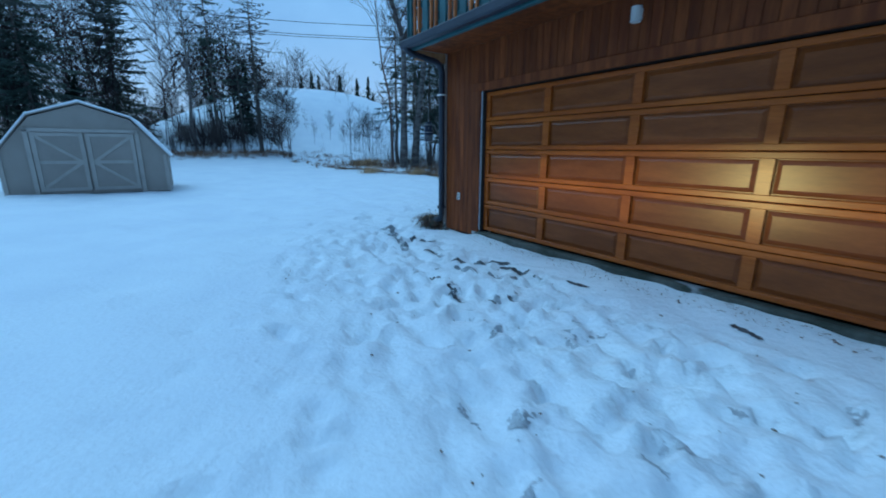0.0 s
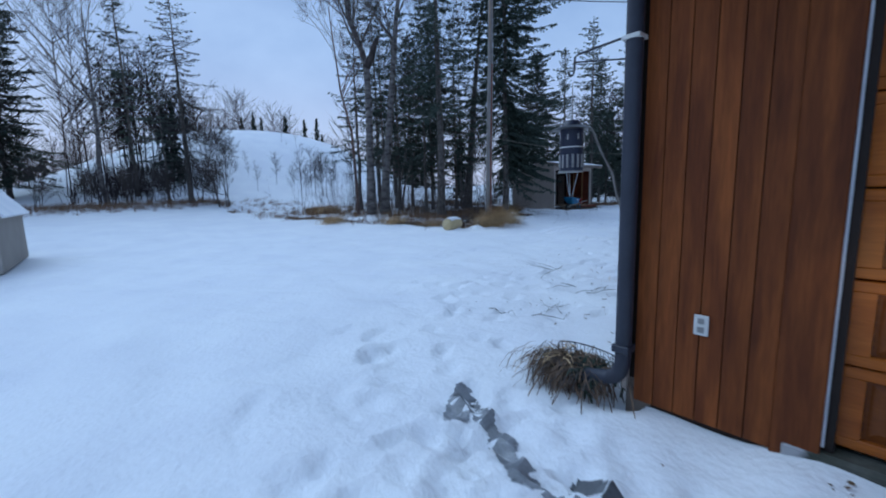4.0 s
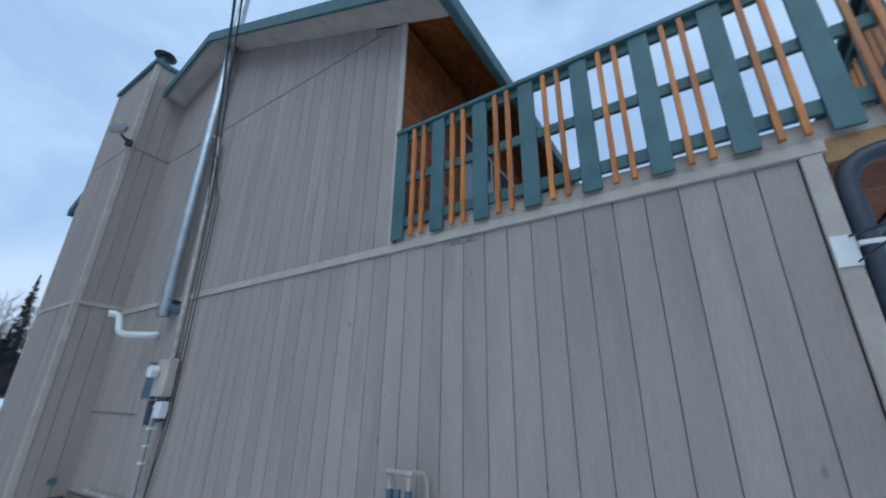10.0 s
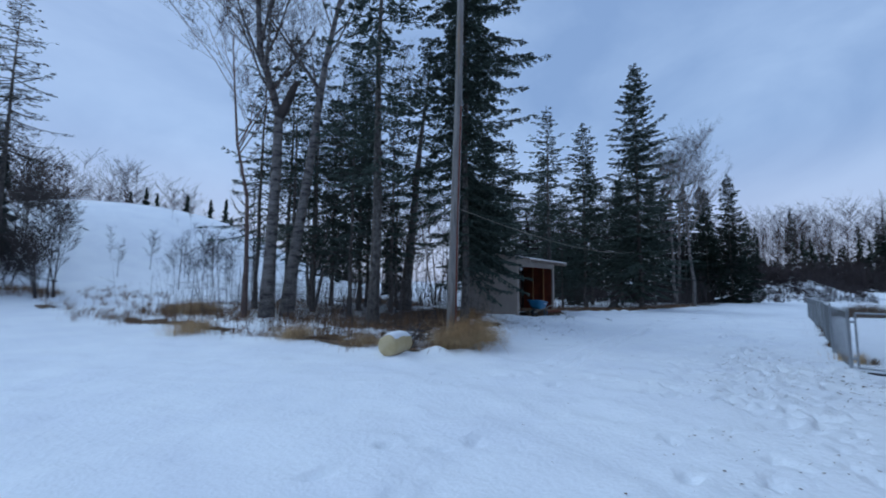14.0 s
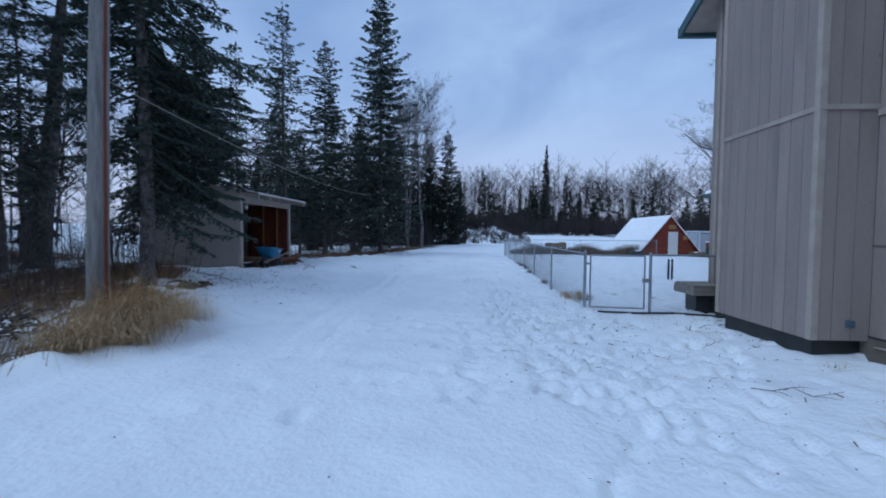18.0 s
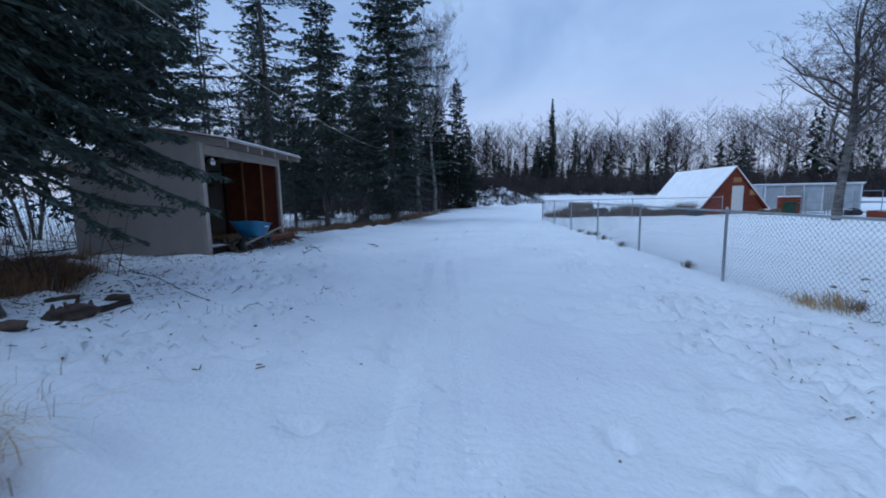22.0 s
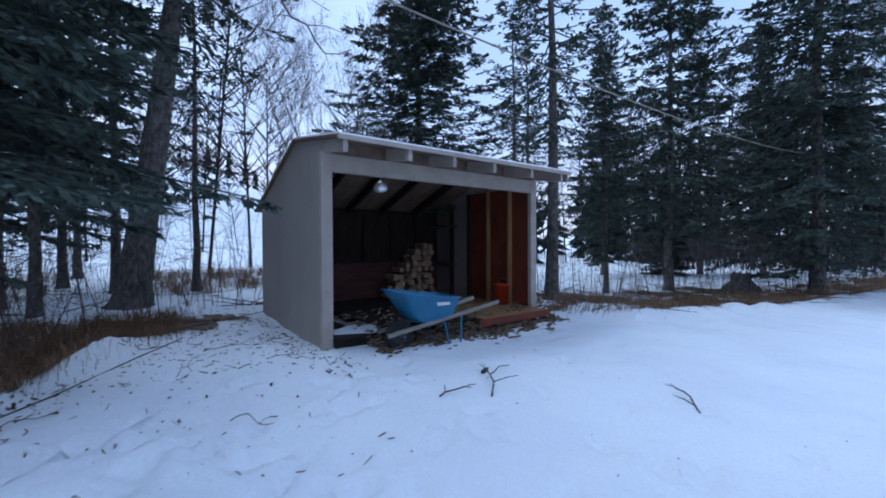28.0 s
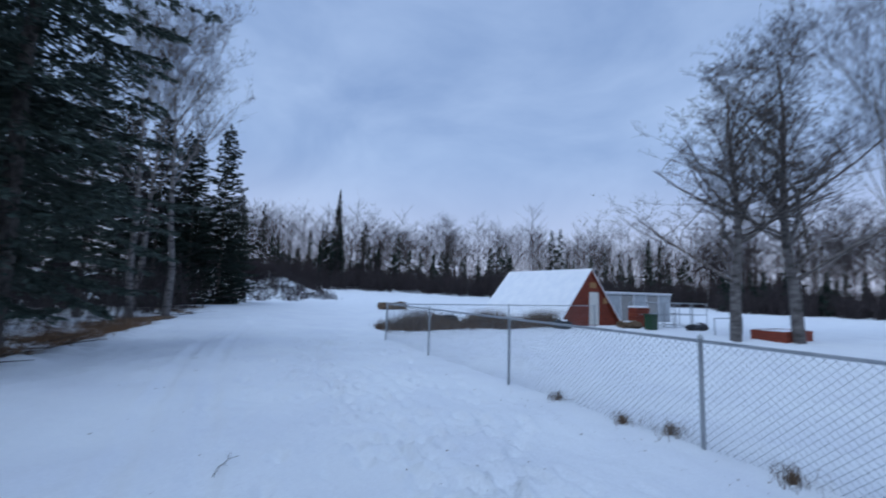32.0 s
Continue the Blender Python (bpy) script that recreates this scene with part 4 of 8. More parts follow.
    rim = [bm.verts.new((-12.62 + 0.30 * math.cos(a) * (1 + 0.25 * math.sin(3 * a)), SY0 + 0.50 + 0.36 * math.sin(a) * (1 + 0.2 * math.cos(2 * a + 1)), 0.337)) for a in [k * math.tau / 18 for k in range(18)]]
    for k in range(18):
        bm.faces.new((ctr, rim[k], rim[(k + 1) % 18]))
    put(bm, "snow_patch", M["snow_cap"], s, smooth=True)
    # clamp lamp under the rafters
    l = thing("clamp_lamp", "bright metal clamp lamp hanging from a rafter", "lamp", (-12.84, 18.68, 2.33))
    bm = bmesh.new()
    hoop = [(0.105, -0.02), (0.10, 0.015), (0.075, 0.06), (0.03, 0.10), (0.025, 0.10), (0.07, 0.055), (0.095, 0.012), (0.10, -0.02)]
    tilt = Matrix.Rotation(radians(38), 3, "Y") @ Matrix.Rotation(radians(20), 3, "X")
    loops = [[bm.verts.new(tilt @ Vector((r * math.cos(k * math.tau / 20), r * math.sin(k * math.tau / 20), z))) for k in range(20)] for r, z in hoop]
    for u, v in zip(loops, loops[1:] + loops[:1]):
        for k in range(20):
            bm.faces.new((u[k], u[(k + 1) % 20], v[(k + 1) % 20], v[k]))
    put(bm, "shade", M["bulb"], l, smooth=True)
    bm = bmesh.new()
    bmesh.ops.create_icosphere(bm, subdivisions=2, radius=0.04, matrix=Matrix.Translation((0.01, 0, 0.03)))
    put(bm, "bulb", M["lit"], l, "lit white bulb", smooth=True)
    put(rod(bmesh.new(), (0.02, 0, 0.10), (0.03, 0, 0.2), 0.022, n=8), "socket", M["black"], l)
    put(rod(bmesh.new(), (0.03, 0, 0.2), (0.03, 0, 0.47), 0.006, n=6), "cord", M["cable"], l)
    # firewood pile
    rng = random.Random(3)
    p = thing("firewood_pile", "stack of split firewood against the back wall", "firewood")
    row, z = 0, 0.335
    while row < 9:
        n = [8, 8, 7, 7, 6, 5, 4, 3, 2][row]
        for k in range(n):
            r = rng.uniform(0.055, 0.085)
            y = 20.06 + (8 - n) * 0.150 + k * 0.150 + rng.uniform(-0.035, 0.035)
            bm = bmesh.new()
            m = rng.choice((5, 7, 8, 9, 9))
            a0, zj = rng.uniform(0, 6), rng.uniform(-0.02, 0.03)
            pts = [(y + r * math.cos(a0 + j * math.tau / m) * rng.uniform(0.85, 1.1), z + 0.07 + zj + r * math.sin(a0 + j * math.tau / m) * rng.uniform(0.85, 1.1)) for j in range(m)]
            f = -14.98 + rng.uniform(-0.08, 0.08)
            prism(bm, pts, f - 0.36, f, "x")
            put(bm, "log", M["log_end"], p)
        z += 0.128
        row += 1
    bm = bmesh.new()
    for k in range(160):
        x, y, a = rng.uniform(-14.0, -12.35), rng.uniform(SY0 + 0.3, SY1 - 0.3), rng.uniform(0, 3.1)
        L = rng.uniform(0.03, 0.12)
        beam_bar(bm, (x, y, 0.345), (x + L * math.cos(a), y + L * math.sin(a), 0.35 + rng.uniform(0, 0.02)), 0.03, 0.012)
    tagged(put(bm, "wood_scraps", M["log_end"]), "scattered split wood scraps and bark chips", "wood scraps", kind="stuff")
    bm = bmesh.new()
    for k in range(620):
        x, y, a = rng.gauss(-12.15, 0.17), rng.uniform(SY0 + 0.5, SY1 + 0.1), rng.uniform(0, 3.1)
        L = rng.uniform(0.04, 0.18)
        z = land_z(x, y) + 0.02 + max(0, -12.0 - x) * rng.uniform(0.2, 0.6)
        beam_bar(bm, (x, y, z), (x + L * math.cos(a), y + L * math.sin(a), z + rng.uniform(-0.01, 0.04)), 0.04, 0.02)
    tagged(put(bm, "bark_litter", M["dirt"]), "brown bark litter heaped under the shed front", "litter", kind="stuff")


build_wood_shed()


def build_barrow():
    w = thing("wheelbarrow", "blue plastic wheelbarrow parked at the shed front", "wheelbarrow", (-12.1, 18.3, 0.09))
    # local x runs from the wheel to the handles
    w.matrix_basis = pose(-12.1, 18.3, 0.09, 0, 0, 88)
    bm = bmesh.new()
    n = 28

    def ring(x0, x1, ry, z0, z1):
        out = []
        for k in range(n):
            c, d = math.cos(k * math.tau / n), math.sin(k * math.tau / n)
            f = 0.5 + 0.5 * math.copysign(abs(c) ** 0.45, c)
            out.append(bm.verts.new((x0 + (x1 - x0) * f, ry * math.copysign(abs(d) ** 0.45, d), z0 + (z1 - z0) * f)))
        return out
    rings = [ring(0.44, 0.95, 0.21, 0.37, 0.37), ring(0.34, 1.00, 0.25, 0.45, 0.43), ring(0.11, 1.07, 0.36, 0.785, 0.655), ring(0.085, 1.095, 0.385, 0.785, 0.655), ring(0.085, 1.095, 0.385, 0.805, 0.675),
             ring(0.12, 1.06, 0.35, 0.805, 0.675), ring(0.35, 0.99, 0.24, 0.46, 0.44), ring(0.45, 0.94, 0.20, 0.385, 0.385)]
    for u, v in zip(rings, rings[1:]):
        for k in range(n):
            bm.faces.new((u[k], u[(k + 1) % n], v[(k + 1) % n], v[k]))
    bm.faces.new(rings[0][::-1])
    bm.faces.new(rings[-1])
    bmesh.ops.recalc_face_normals(bm, faces=bm.faces)
    t = put(bm, "tray", M["barrow"], w, "blue moulded plastic tray", smooth=False)
    put(beam_bar(bmesh.new(), (0.62, -0.337, 0.625), (0.82, -0.337, 0.625), 0.05, 0.008, up=(0, -0.9, 0.45)), "maker_badge", M["white"], t, "white badge")
    wh = put(tube(bmesh.new(), [(0.24 + 0.155 * math.cos(k * math.tau / 20), 0, 0.21 + 0.155 * math.sin(k * math.tau / 20)) for k in range(21)], 0.055, 10, cap=False), "tyre", M["rubber"], w, smooth=True)
    put(rod(bmesh.new(), (0.24, -0.04, 0.21), (0.24, 0.04, 0.21), 0.11, n=14), "rim", M["black"], wh)
    put(rod(bmesh.new(), (0.24, -0.17, 0.21), (0.24, 0.17, 0.21), 0.009, n=8), "axle", M["galv"], w)
    for q in (-1, 1):
        put(beam_bar(bmesh.new(), (0.0, q * 0.15, 0.25), (1.73, q * 0.29, 0.56), 0.038, 0.05), "handle", M["grey_lumber"], w, "weathered wooden handle")
        put(tube(bmesh.new(), [(0.82, q * 0.21, 0.37), (0.90, q * 0.22, 0.02), (1.08, q * 0.23, 0.02), (1.10, q * 0.23, 0.42)], 0.014, 6), "leg", M["barrow"], w, "blue steel leg")
        put(rod(bmesh.new(), (0.36, q * 0.18, 0.30), (0.92, q * 0.22, 0.06), 0.008, n=6), "brace", M["black"], w)
    b = thing("bucket", "orange-red plastic bucket on the shed floor", "bucket", (-13.04, 21.40, 0.336))
    bm = bmesh.new()
    rs = [(0.115, 0), (0.145, 0.36), (0.155, 0.36), (0.155, 0.385), (0.138, 0.385), (0.108, 0.02)]
    rr = [[bm.verts.new((r * math.cos(k * math.tau / 20), r * math.sin(k * math.tau / 20), z)) for k in range(20)] for r, z in rs]
    for p, q in zip(rr, rr[1:]):
        for k in range(20):
            bm.faces.new((p[k], p[(k + 1) % 20], q[(k + 1) % 20], q[k]))
    bm.faces.new(rr[0][::-1])
    bm.faces.new(rr[-1])
    put(bm, "pail", M["bucket"], b, smooth=True)
    put(tube(bmesh.new(), [(0.15 * math.cos(a), 0.0 + 0.02, 0.36 + 0.13 * math.sin(a)) for a in [k * math.pi / 8 for k in range(9)]], 0.004, 5), "bail", M["galv"], b)


build_barrow()


def build_bin():
    b = thing("metal_bin", "blue-grey galvanised bin inside the shed", "bin", (-14.1, 18.06, 0.335))
    put(rod(bmesh.new(), (0, 0, 0), (0, 0, 0.54), 0.19, 0.215, n=24), "body", M["galv"], b, smooth=False)
    put(rod(bmesh.new(), (0, 0, 0.54), (0, 0, 0.56), 0.222, n=24), "rim", M["galv"], b)


build_bin()


def build_white_bucket():
    b = thing("paint_bucket", "white plastic bucket with a red label inside the shed", "bucket", (-13.6, 17.91, 0.335))
    bm = bmesh.new()
    rs = [(0.125, 0), (0.145, 0.34), (0.155, 0.34), (0.155, 0.37), (0.140, 0.37), (0.118, 0.03)]
    rr = [[bm.verts.new((r * math.cos(k * math.tau / 20), r * math.sin(k * math.tau / 20), z)) for k in range(20)] for r, z in rs]
    for p, q in zip(rr, rr[1:]):
        for k in range(20):
            bm.faces.new((p[k], p[(k + 1) % 20], q[(k + 1) % 20], q[k]))
    bm.faces.new(rr[0][::-1])
    bm.faces.new(rr[-1])
    put(bm, "pail", M["white"], b, smooth=True)
    lab = bmesh.new()
    ring = [(math.cos(a), math.sin(a)) for a in [-0.45 + 0.9 * k / 8 for k in range(9)]]
    for (z0, r0), (z1, r1) in (((0.15, 0.1360), (0.23, 0.1405)),):
        lo = [lab.verts.new((c * r0, d * r0, z0)) for c, d in ring]
        hi = [lab.verts.new((c * r1, d * r1, z1)) for c, d in ring]
        for k in range(8):
            lab.faces.new((lo[k], lo[k + 1], hi[k + 1], hi[k]))
    put(lab, "label", M["bucket"], b, "faded red label")
    b.scale = (1.1, 1.1, 1.4)
    put(tube(bmesh.new(), [(0.02, 0.15 * math.cos(a), 0.345 - 0.10 * math.sin(a)) for a in [k * math.pi / 8 for k in range(9)]], 0.004, 5), "bail", M["galv"], b)


build_white_bucket()


# ---------- gambrel storage shed ----------
def build_barn():
    b = thing("storage_barn", "tan gambrel-roofed storage shed with snow on the roof", "shed", (-10.81, -6.07, land_z(-10.8, -6.1) + 0.02), -1.9)
    hw = 2.03
    prof = [(-hw, 0), (hw, 0), (hw, 1.20), (1.17, 2.26), (0, 2.66), (-1.17, 2.26), (-hw, 1.20)]
    D = 3.2
    for x in (0.0, -D):
        put(prism(bmesh.new(), prof, x - 0.06, x, "x"), "end_wall", M["barn"], b)
    for s in (-1, 1):
        put(boxed(-D + 0.01, s * hw - s * 0.05, 0, -0.061, s * hw, 1.20), "side_wall", M["barn"], b)
        for p, q, nm in (((hw + 0.10, 1.09), (1.20, 2.30), "lower_roof"), ((1.20, 2.30), (0, 2.70), "upper_roof")):
            put(prism(bmesh.new(), [(s * p[0], p[1]), (s * q[0], q[1]), (s * q[0], q[1] + 0.03), (s * (p[0] + 0.02), p[1] + 0.02)], -D - 0.08, 0.06, "x"), nm, M["barn_trim"], b)
            put(prism(bmesh.new(), [(s * (p[0] + 0.021), p[1] + 0.021), (s * q[0], q[1] + 0.032), (s * q[0], q[1] + 0.10), (s * (p[0] + 0.05), p[1] + 0.06)], -D - 0.07, 0.045, "x"), "roof_snow", M["snow_cap"], b)
    for s in (-1, 1):
        d = put(boxed(0.001, s * 0.02, 0.10, 0.03, s * 1.22, 1.82), "door", M["barn"], b)
        x1 = 0.055
        for a in ((s * 0.03, 0.10, s * 0.13, 1.82), (s * 1.12, 0.10, s * 1.22, 1.82), (s * 0.13, 1.72, s * 1.12, 1.82), (s * 0.13, 0.10, s * 1.12, 0.20), (s * 0.13, 0.91, s * 1.12, 1.01)):
            put(boxed(0.031, a[0], a[1], x1, a[2], a[3]), "trim_board", M["barn_trim"], d)
        for z0, z1 in ((0.96, 1.72), (0.96, 0.2)):
            bm = bmesh.new()
            up = (1, 0, 0)
            beam_bar(bm, (0.040, 0.13 * s, z0), (0.040, 1.12 * s, z1), 0.085, 0.018, up=up)
            put(bm, "brace", M["barn_trim"], d)
    for a in ((-1.36, 0, -1.25, 1.95), (1.25, 0, 1.36, 1.95), (-1.36, 1.84, 1.36, 1.95)):
        put(boxed(0.001, a[0], a[1], 0.05, a[2], a[3]), "door_casing", M["barn_trim"], b)
    for s in (-1, 1):
        put(boxed(0.001, s * hw - s * 0.1, 0, 0.04, s * hw, 1.19), "corner_board", M["barn_trim"], b)


build_barn()


# ---------- chain-link fence ----------
FX = [(-2.48, 12.36), (-2.44, 15.53), (-2.27, 19.05), (-2.06, 22.70), (-2.02, 26.05), (-1.92, 29.4), (-1.86, 32.5)]
FENCE_H = 1.14


def mesh_panel(a, b, z0, h, parent, step=0.075):
    """Diamond wire between two posts."""
    a, b = Vector((*a, z0[0])), Vector((*b, z0[1]))
    L = (b - a).length
    u = (b - a) / L
    side = Vector((-u.y, u.x, 0))
    V, F = [], []
    k = -h
    r = 0.0019
    while k < L:
        for s in (1, -1):
            t0, t1 = (k, k + h) if s > 0 else (k + h, k)
            ta, tb = t0, t1
            za, zb = 0.0, h
            # clip to the panel
            if ta < 0:
                za, ta = -ta * (h / (tb - ta)), 0.0
            if ta > L:
                za, ta = (ta - L) / (ta - tb) * h, L
            if tb > L:
                zb, tb = za + (L - ta) / (tb - ta) * (zb - za), L
            if tb < 0:
                zb, tb = za + (0 - ta) / (tb - ta) * (zb - za), 0.0
            if abs(ta - tb) < 0.02:
                continue
            p, q = a + u * ta + Vector((0, 0, za)) + side * 0.003 * s, a + u * tb + Vector((0, 0, zb)) + side * 0.003 * s
            d = (q - p).normalized()
            n1, n2 = d.cross(side).normalized(), side
            i = len(V)
            for w in (p, q):
                for c in range(3):
                    V.append(w + (n1 * math.cos(c * math.tau / 3) + n2 * math.sin(c * math.tau / 3)) * r)
            for c in range(3):
                F.append((i + c, i + (c + 1) % 3, i + 3 + (c + 1) % 3, i + 3 + c))
        k += step
    return raw("wire_mesh", [tuple(v) for v in V], F, M["chain_wire"], parent)


def build_fence():
    f = thing("chain_link_fence", "galvanised chain-link fence along the snowy drive", "fence")
    line = FX + [(3.5, 33.1), (9.0, 33.6)]
    for i, (x, y) in enumerate(line):
        z = land_z(x, y)
        bm = rod(bmesh.new(), (x, y, z - 0.15), (x, y, z + FENCE_H + 0.03), 0.030 if i in (0, 6) else 0.024, n=10)
        p = put(bm, "post", M["galv"], f)
        put(rod(bmesh.new(), (x, y, z + FENCE_H + 0.03), (x, y, z + FENCE_H + 0.07), 0.035, 0.012, n=10), "post_cap", M["galv"], p)
    for i, (a, b) in enumerate(zip(line, line[1:])):
        za, zb = land_z(*a), land_z(*b)
        put(rod(bmesh.new(), (*a, za + FENCE_H), (*b, zb + FENCE_H), 0.018, n=8), "top_rail", M["galv"], f)
        mesh_panel(a, b, (za + 0.03, zb + 0.03), FENCE_H - 0.04, f, 0.075 if i < 4 else 0.11)
    g = thing("fence_gate", "chain-link gate with steel tube frame beside the house", "gate")
    a, b = (-2.38, 12.34), (-1.36, 12.22)
    z = land_z(-1.9, 12.3)
    for zz in (0.08, 1.12):
        put(tube(bmesh.new(), [(a[0], a[1], z + zz), (b[0], b[1], z + zz)], 0.017), "gate_rail", M["galv"], g)
    for q in (a, b):
        put(rod(bmesh.new(), (*q, z + 0.08), (*q, z + 1.12), 0.017), "gate_stile", M["galv"], g)
    mesh_panel(a, b, (z + 0.09, z + 0.09), 1.02, g, 0.06)
    for h in (0.25, 0.95):
        put(rod(bmesh.new(), (-2.48, 12.36, z + h), (-2.37, 12.34, z + h), 0.022), "hinge", M["galv"], g)
    put(boxed(-1.40, 12.16, z + 0.60, -1.24, 12.24, z + 0.68, bevel=0.008), "latch", M["galv"], g)
    s = thing("fence_return", "short chain-link fence section between gate and porch", "fence")
    for x in (-1.26, 0.45):
        put(rod(bmesh.new(), (x, 12.2, z - 0.2), (x, 12.2, z + FENCE_H + 0.05), 0.03), "post", M["galv"], s)
    put(rod(bmesh.new(), (-1.26, 12.2, z + FENCE_H), (0.45, 12.2, z + FENCE_H), 0.018), "top_rail", M["galv"], s)
    mesh_panel((-1.26, 12.2), (0.45, 12.2), (z + 0.03, z + 0.03), FENCE_H - 0.04, s, 0.06)
    h = tube(bmesh.new(), [(-2.3, 12.1, z + 0.03), (-1.6, 11.95, z + 0.04), (-0.9, 12.05, z + 0.03), (-0.3, 11.8, z + 0.04), (0.2, 11.5, z + 0.02)], 0.022, 7)
    tagged(put(h, "black_hose", M["cable"]), "black drain hose lying along the fence foot", "hose")
    gl = thing("glove_pair", "dark cloth strap hanging on the fence rail", "cloth", (-0.95, 12.17, z + 0.72))
    for o in (0.0, 0.07):
        put(boxed(o, -0.02, -0.05, o + 0.035, 0.01, 0.35, bevel=0.008), "strap", M["black"], gl)


build_fence()


# ---------- cabin and yard beyond the fence ----------
def build_aframe():
    a = thing("a_frame_cabin", "small red A-frame cabin with a snow-covered roof", "cabin", (0, 0, 0))
    z0, pk, xl, xr, y0, y1 = land_z(11, 36) - 0.05, 2.86, 8.45, 13.35, 35.4, 42.5
    xm = 10.9
    put(prism(bmesh.new(), [(xl + 0.25, z0), (xr - 0.25, z0), (xm, pk - 0.12)], y0 + 0.12, y0 + 0.2, "y"), "front_wall", M["red_paint"], a)
    n = 18
    for k in range(n):
        za, zb = z0 + (pk - 0.2 - z0) * k / n, z0 + (pk - 0.2 - z0) * (k + 1) / n - 0.012

        def half(z):
            return (xm - xl - 0.3) * (pk - 0.15 - z) / (pk - 0.15 - z0)
        put(prism(bmesh.new(), [(xm - half(za), za), (xm + half(za), za), (xm + half(zb), zb), (xm - half(zb), zb)], y0 + 0.09, y0 + 0.119, "y"), "plank", M["red_paint"], a)
    put(prism(bmesh.new(), [(xl + 0.25, z0), (xr - 0.25, z0), (xm, pk - 0.12)], y1 - 0.2, y1 - 0.12, "y"), "back_wall", M["red_paint"], a)
    for s, xe in ((-1, xl), (1, xr)):
        put(prism(bmesh.new(), [(xe, z0), (xm, pk), (xm, pk - 0.1), (xe - s * 0.1, z0)], y0, y1, "y"), "roof_slope", M["red_paint"], a)
        put(prism(bmesh.new(), [(xe + s * 0.02, z0), (xm, pk + 0.005), (xm, pk + 0.09), (xe + s * 0.12, z0 + 0.02)], y0 + 0.02, y1, "y"), "roof_snow", M["snow_cap"], a)
    d = put(boxed(10.75, y0 + 0.03, z0 + 0.12, 11.45, y0 + 0.089, z0 + 1.85, bevel=0.01), "door", M["white"], a, "pale panelled door")
    put(rod(bmesh.new(), (11.38, y0 + 0.03, z0 + 0.95), (11.38, y0 - 0.02, z0 + 0.95), 0.03), "knob", M["galv"], d)
    put(boxed(10.78, y0 + 0.05, z0 + 2.08, 11.30, y0 + 0.088, z0 + 2.36, bevel=0.008), "sign_board", M["lumber"], a, "pale wooden sign above the door")
    put(boxed(11.85, y0 + 0.05, z0 + 1.25, 12.25, y0 + 0.088, z0 + 1.6, bevel=0.008), "window", M["lumber"], a)
    # wire pens and a greenhouse frame beside it
    g = thing("greenhouse_frame", "white-framed plastic greenhouse behind the cabin", "greenhouse", (0, 0, 0))
    zg = land_z(16, 37)
    for k in range(6):
        x = 13.9 + k * 1.25
        put(boxed(x - 0.04, 36.9, zg, x + 0.04, 36.98, zg + 1.75), "upright", M["white_metal"], g)
        if k < 5:
            put(boxed(x + 0.041, 36.93, zg + 0.12, x + 1.209, 36.95, zg + 1.68), "panel", M["greenhouse_film"] if k % 2 == 0 else M["grey_box"], g)
    put(boxed(13.8, 36.88, zg + 1.75, 20.3, 37.0, zg + 1.83), "top_rail", M["white_metal"], g)
    put(boxed(13.8, 37.01, zg, 20.3, 39.0, zg + 1.8), "body", M["greenhouse_film"], g)
    put(boxed(13.75, 36.86, zg + 1.84, 20.35, 39.05, zg + 1.9), "roof_snow", M["snow_cap"], g)
    for x in (13.4, 15.0, 16.6):
        p = thing("wire_pen", "galvanised wire kennel pen in the snow", "pen", (x, 33.4, land_z(x, 33.4)), group="wire pens")
        for px in (0, 1.4):
            for py in (0, 1.6):
                put(rod(bmesh.new(), (px, py, 0), (px, py, 1.35), 0.025), "post", M["galv"], p)
        for zz in (0.06, 0.7, 1.33):
            bm = bmesh.new()
            tube(bm, [(0, 0, zz), (1.4, 0, zz), (1.4, 1.6, zz), (0, 1.6, zz), (0, 0.01, zz)], 0.016, 6)
            put(bm, "rail", M["galv"], p)
    wr = thing("lumber_rack", "stack of red-brown boards with snow on top beside the cabin", "lumber stack", (13.7, 34.7, land_z(13.7, 34.7) - 0.02))
    for zk in range(7):
        for yk in range(3):
            put(boxed(-0.55 + 0.04 * ((zk * 3 + yk) % 3), -0.3 + yk * 0.2, zk * 0.15, 0.6 - 0.05 * ((zk + yk) % 2), -0.115 + yk * 0.2, zk * 0.15 + 0.14, bevel=0.008), "board", M["red_paint"], wr)
    put(boxed(-0.52, -0.30, 1.045, 0.55, 0.27, 1.13, bevel=0.03), "snow_top", M["snow_cap"], wr)
    gb = thing("green_bin", "bright green plastic bin by the cabin", "bin", (12.6, 33.2, land_z(12.6, 33.2)))
    put(boxed(-0.25, -0.22, 0, 0.25, 0.22, 0.72, bevel=0.03), "body", M["green"], gb)
    put(boxed(-0.28, -0.25, 0.721, 0.28, 0.25, 0.78, bevel=0.02), "lid", M["green"], gb)
    rb = thing("raised_bed", "dark red raised garden bed under the bare trees", "garden bed", (14.0, 28.3, land_z(14, 28.3)))
    for a4 in ((-1.2, -0.6, 1.2, -0.55), (-1.2, 0.55, 1.2, 0.6), (-1.2, -0.549, -1.15, 0.549), (1.15, -0.549, 1.2, 0.549)):
        put(boxed(a4[0], a4[1], 0, a4[2], a4[3], 0.42), "board", M["red_paint"], rb)
    put(boxed(-1.14, -0.54, 0.05, 1.14, 0.54, 0.40), "soil_snow", M["snow_cap"], rb)
    bn = thing("bench_rail", "low metal rail in the yard", "rail", (14.4, 30.5, land_z(14.4, 30.5)))
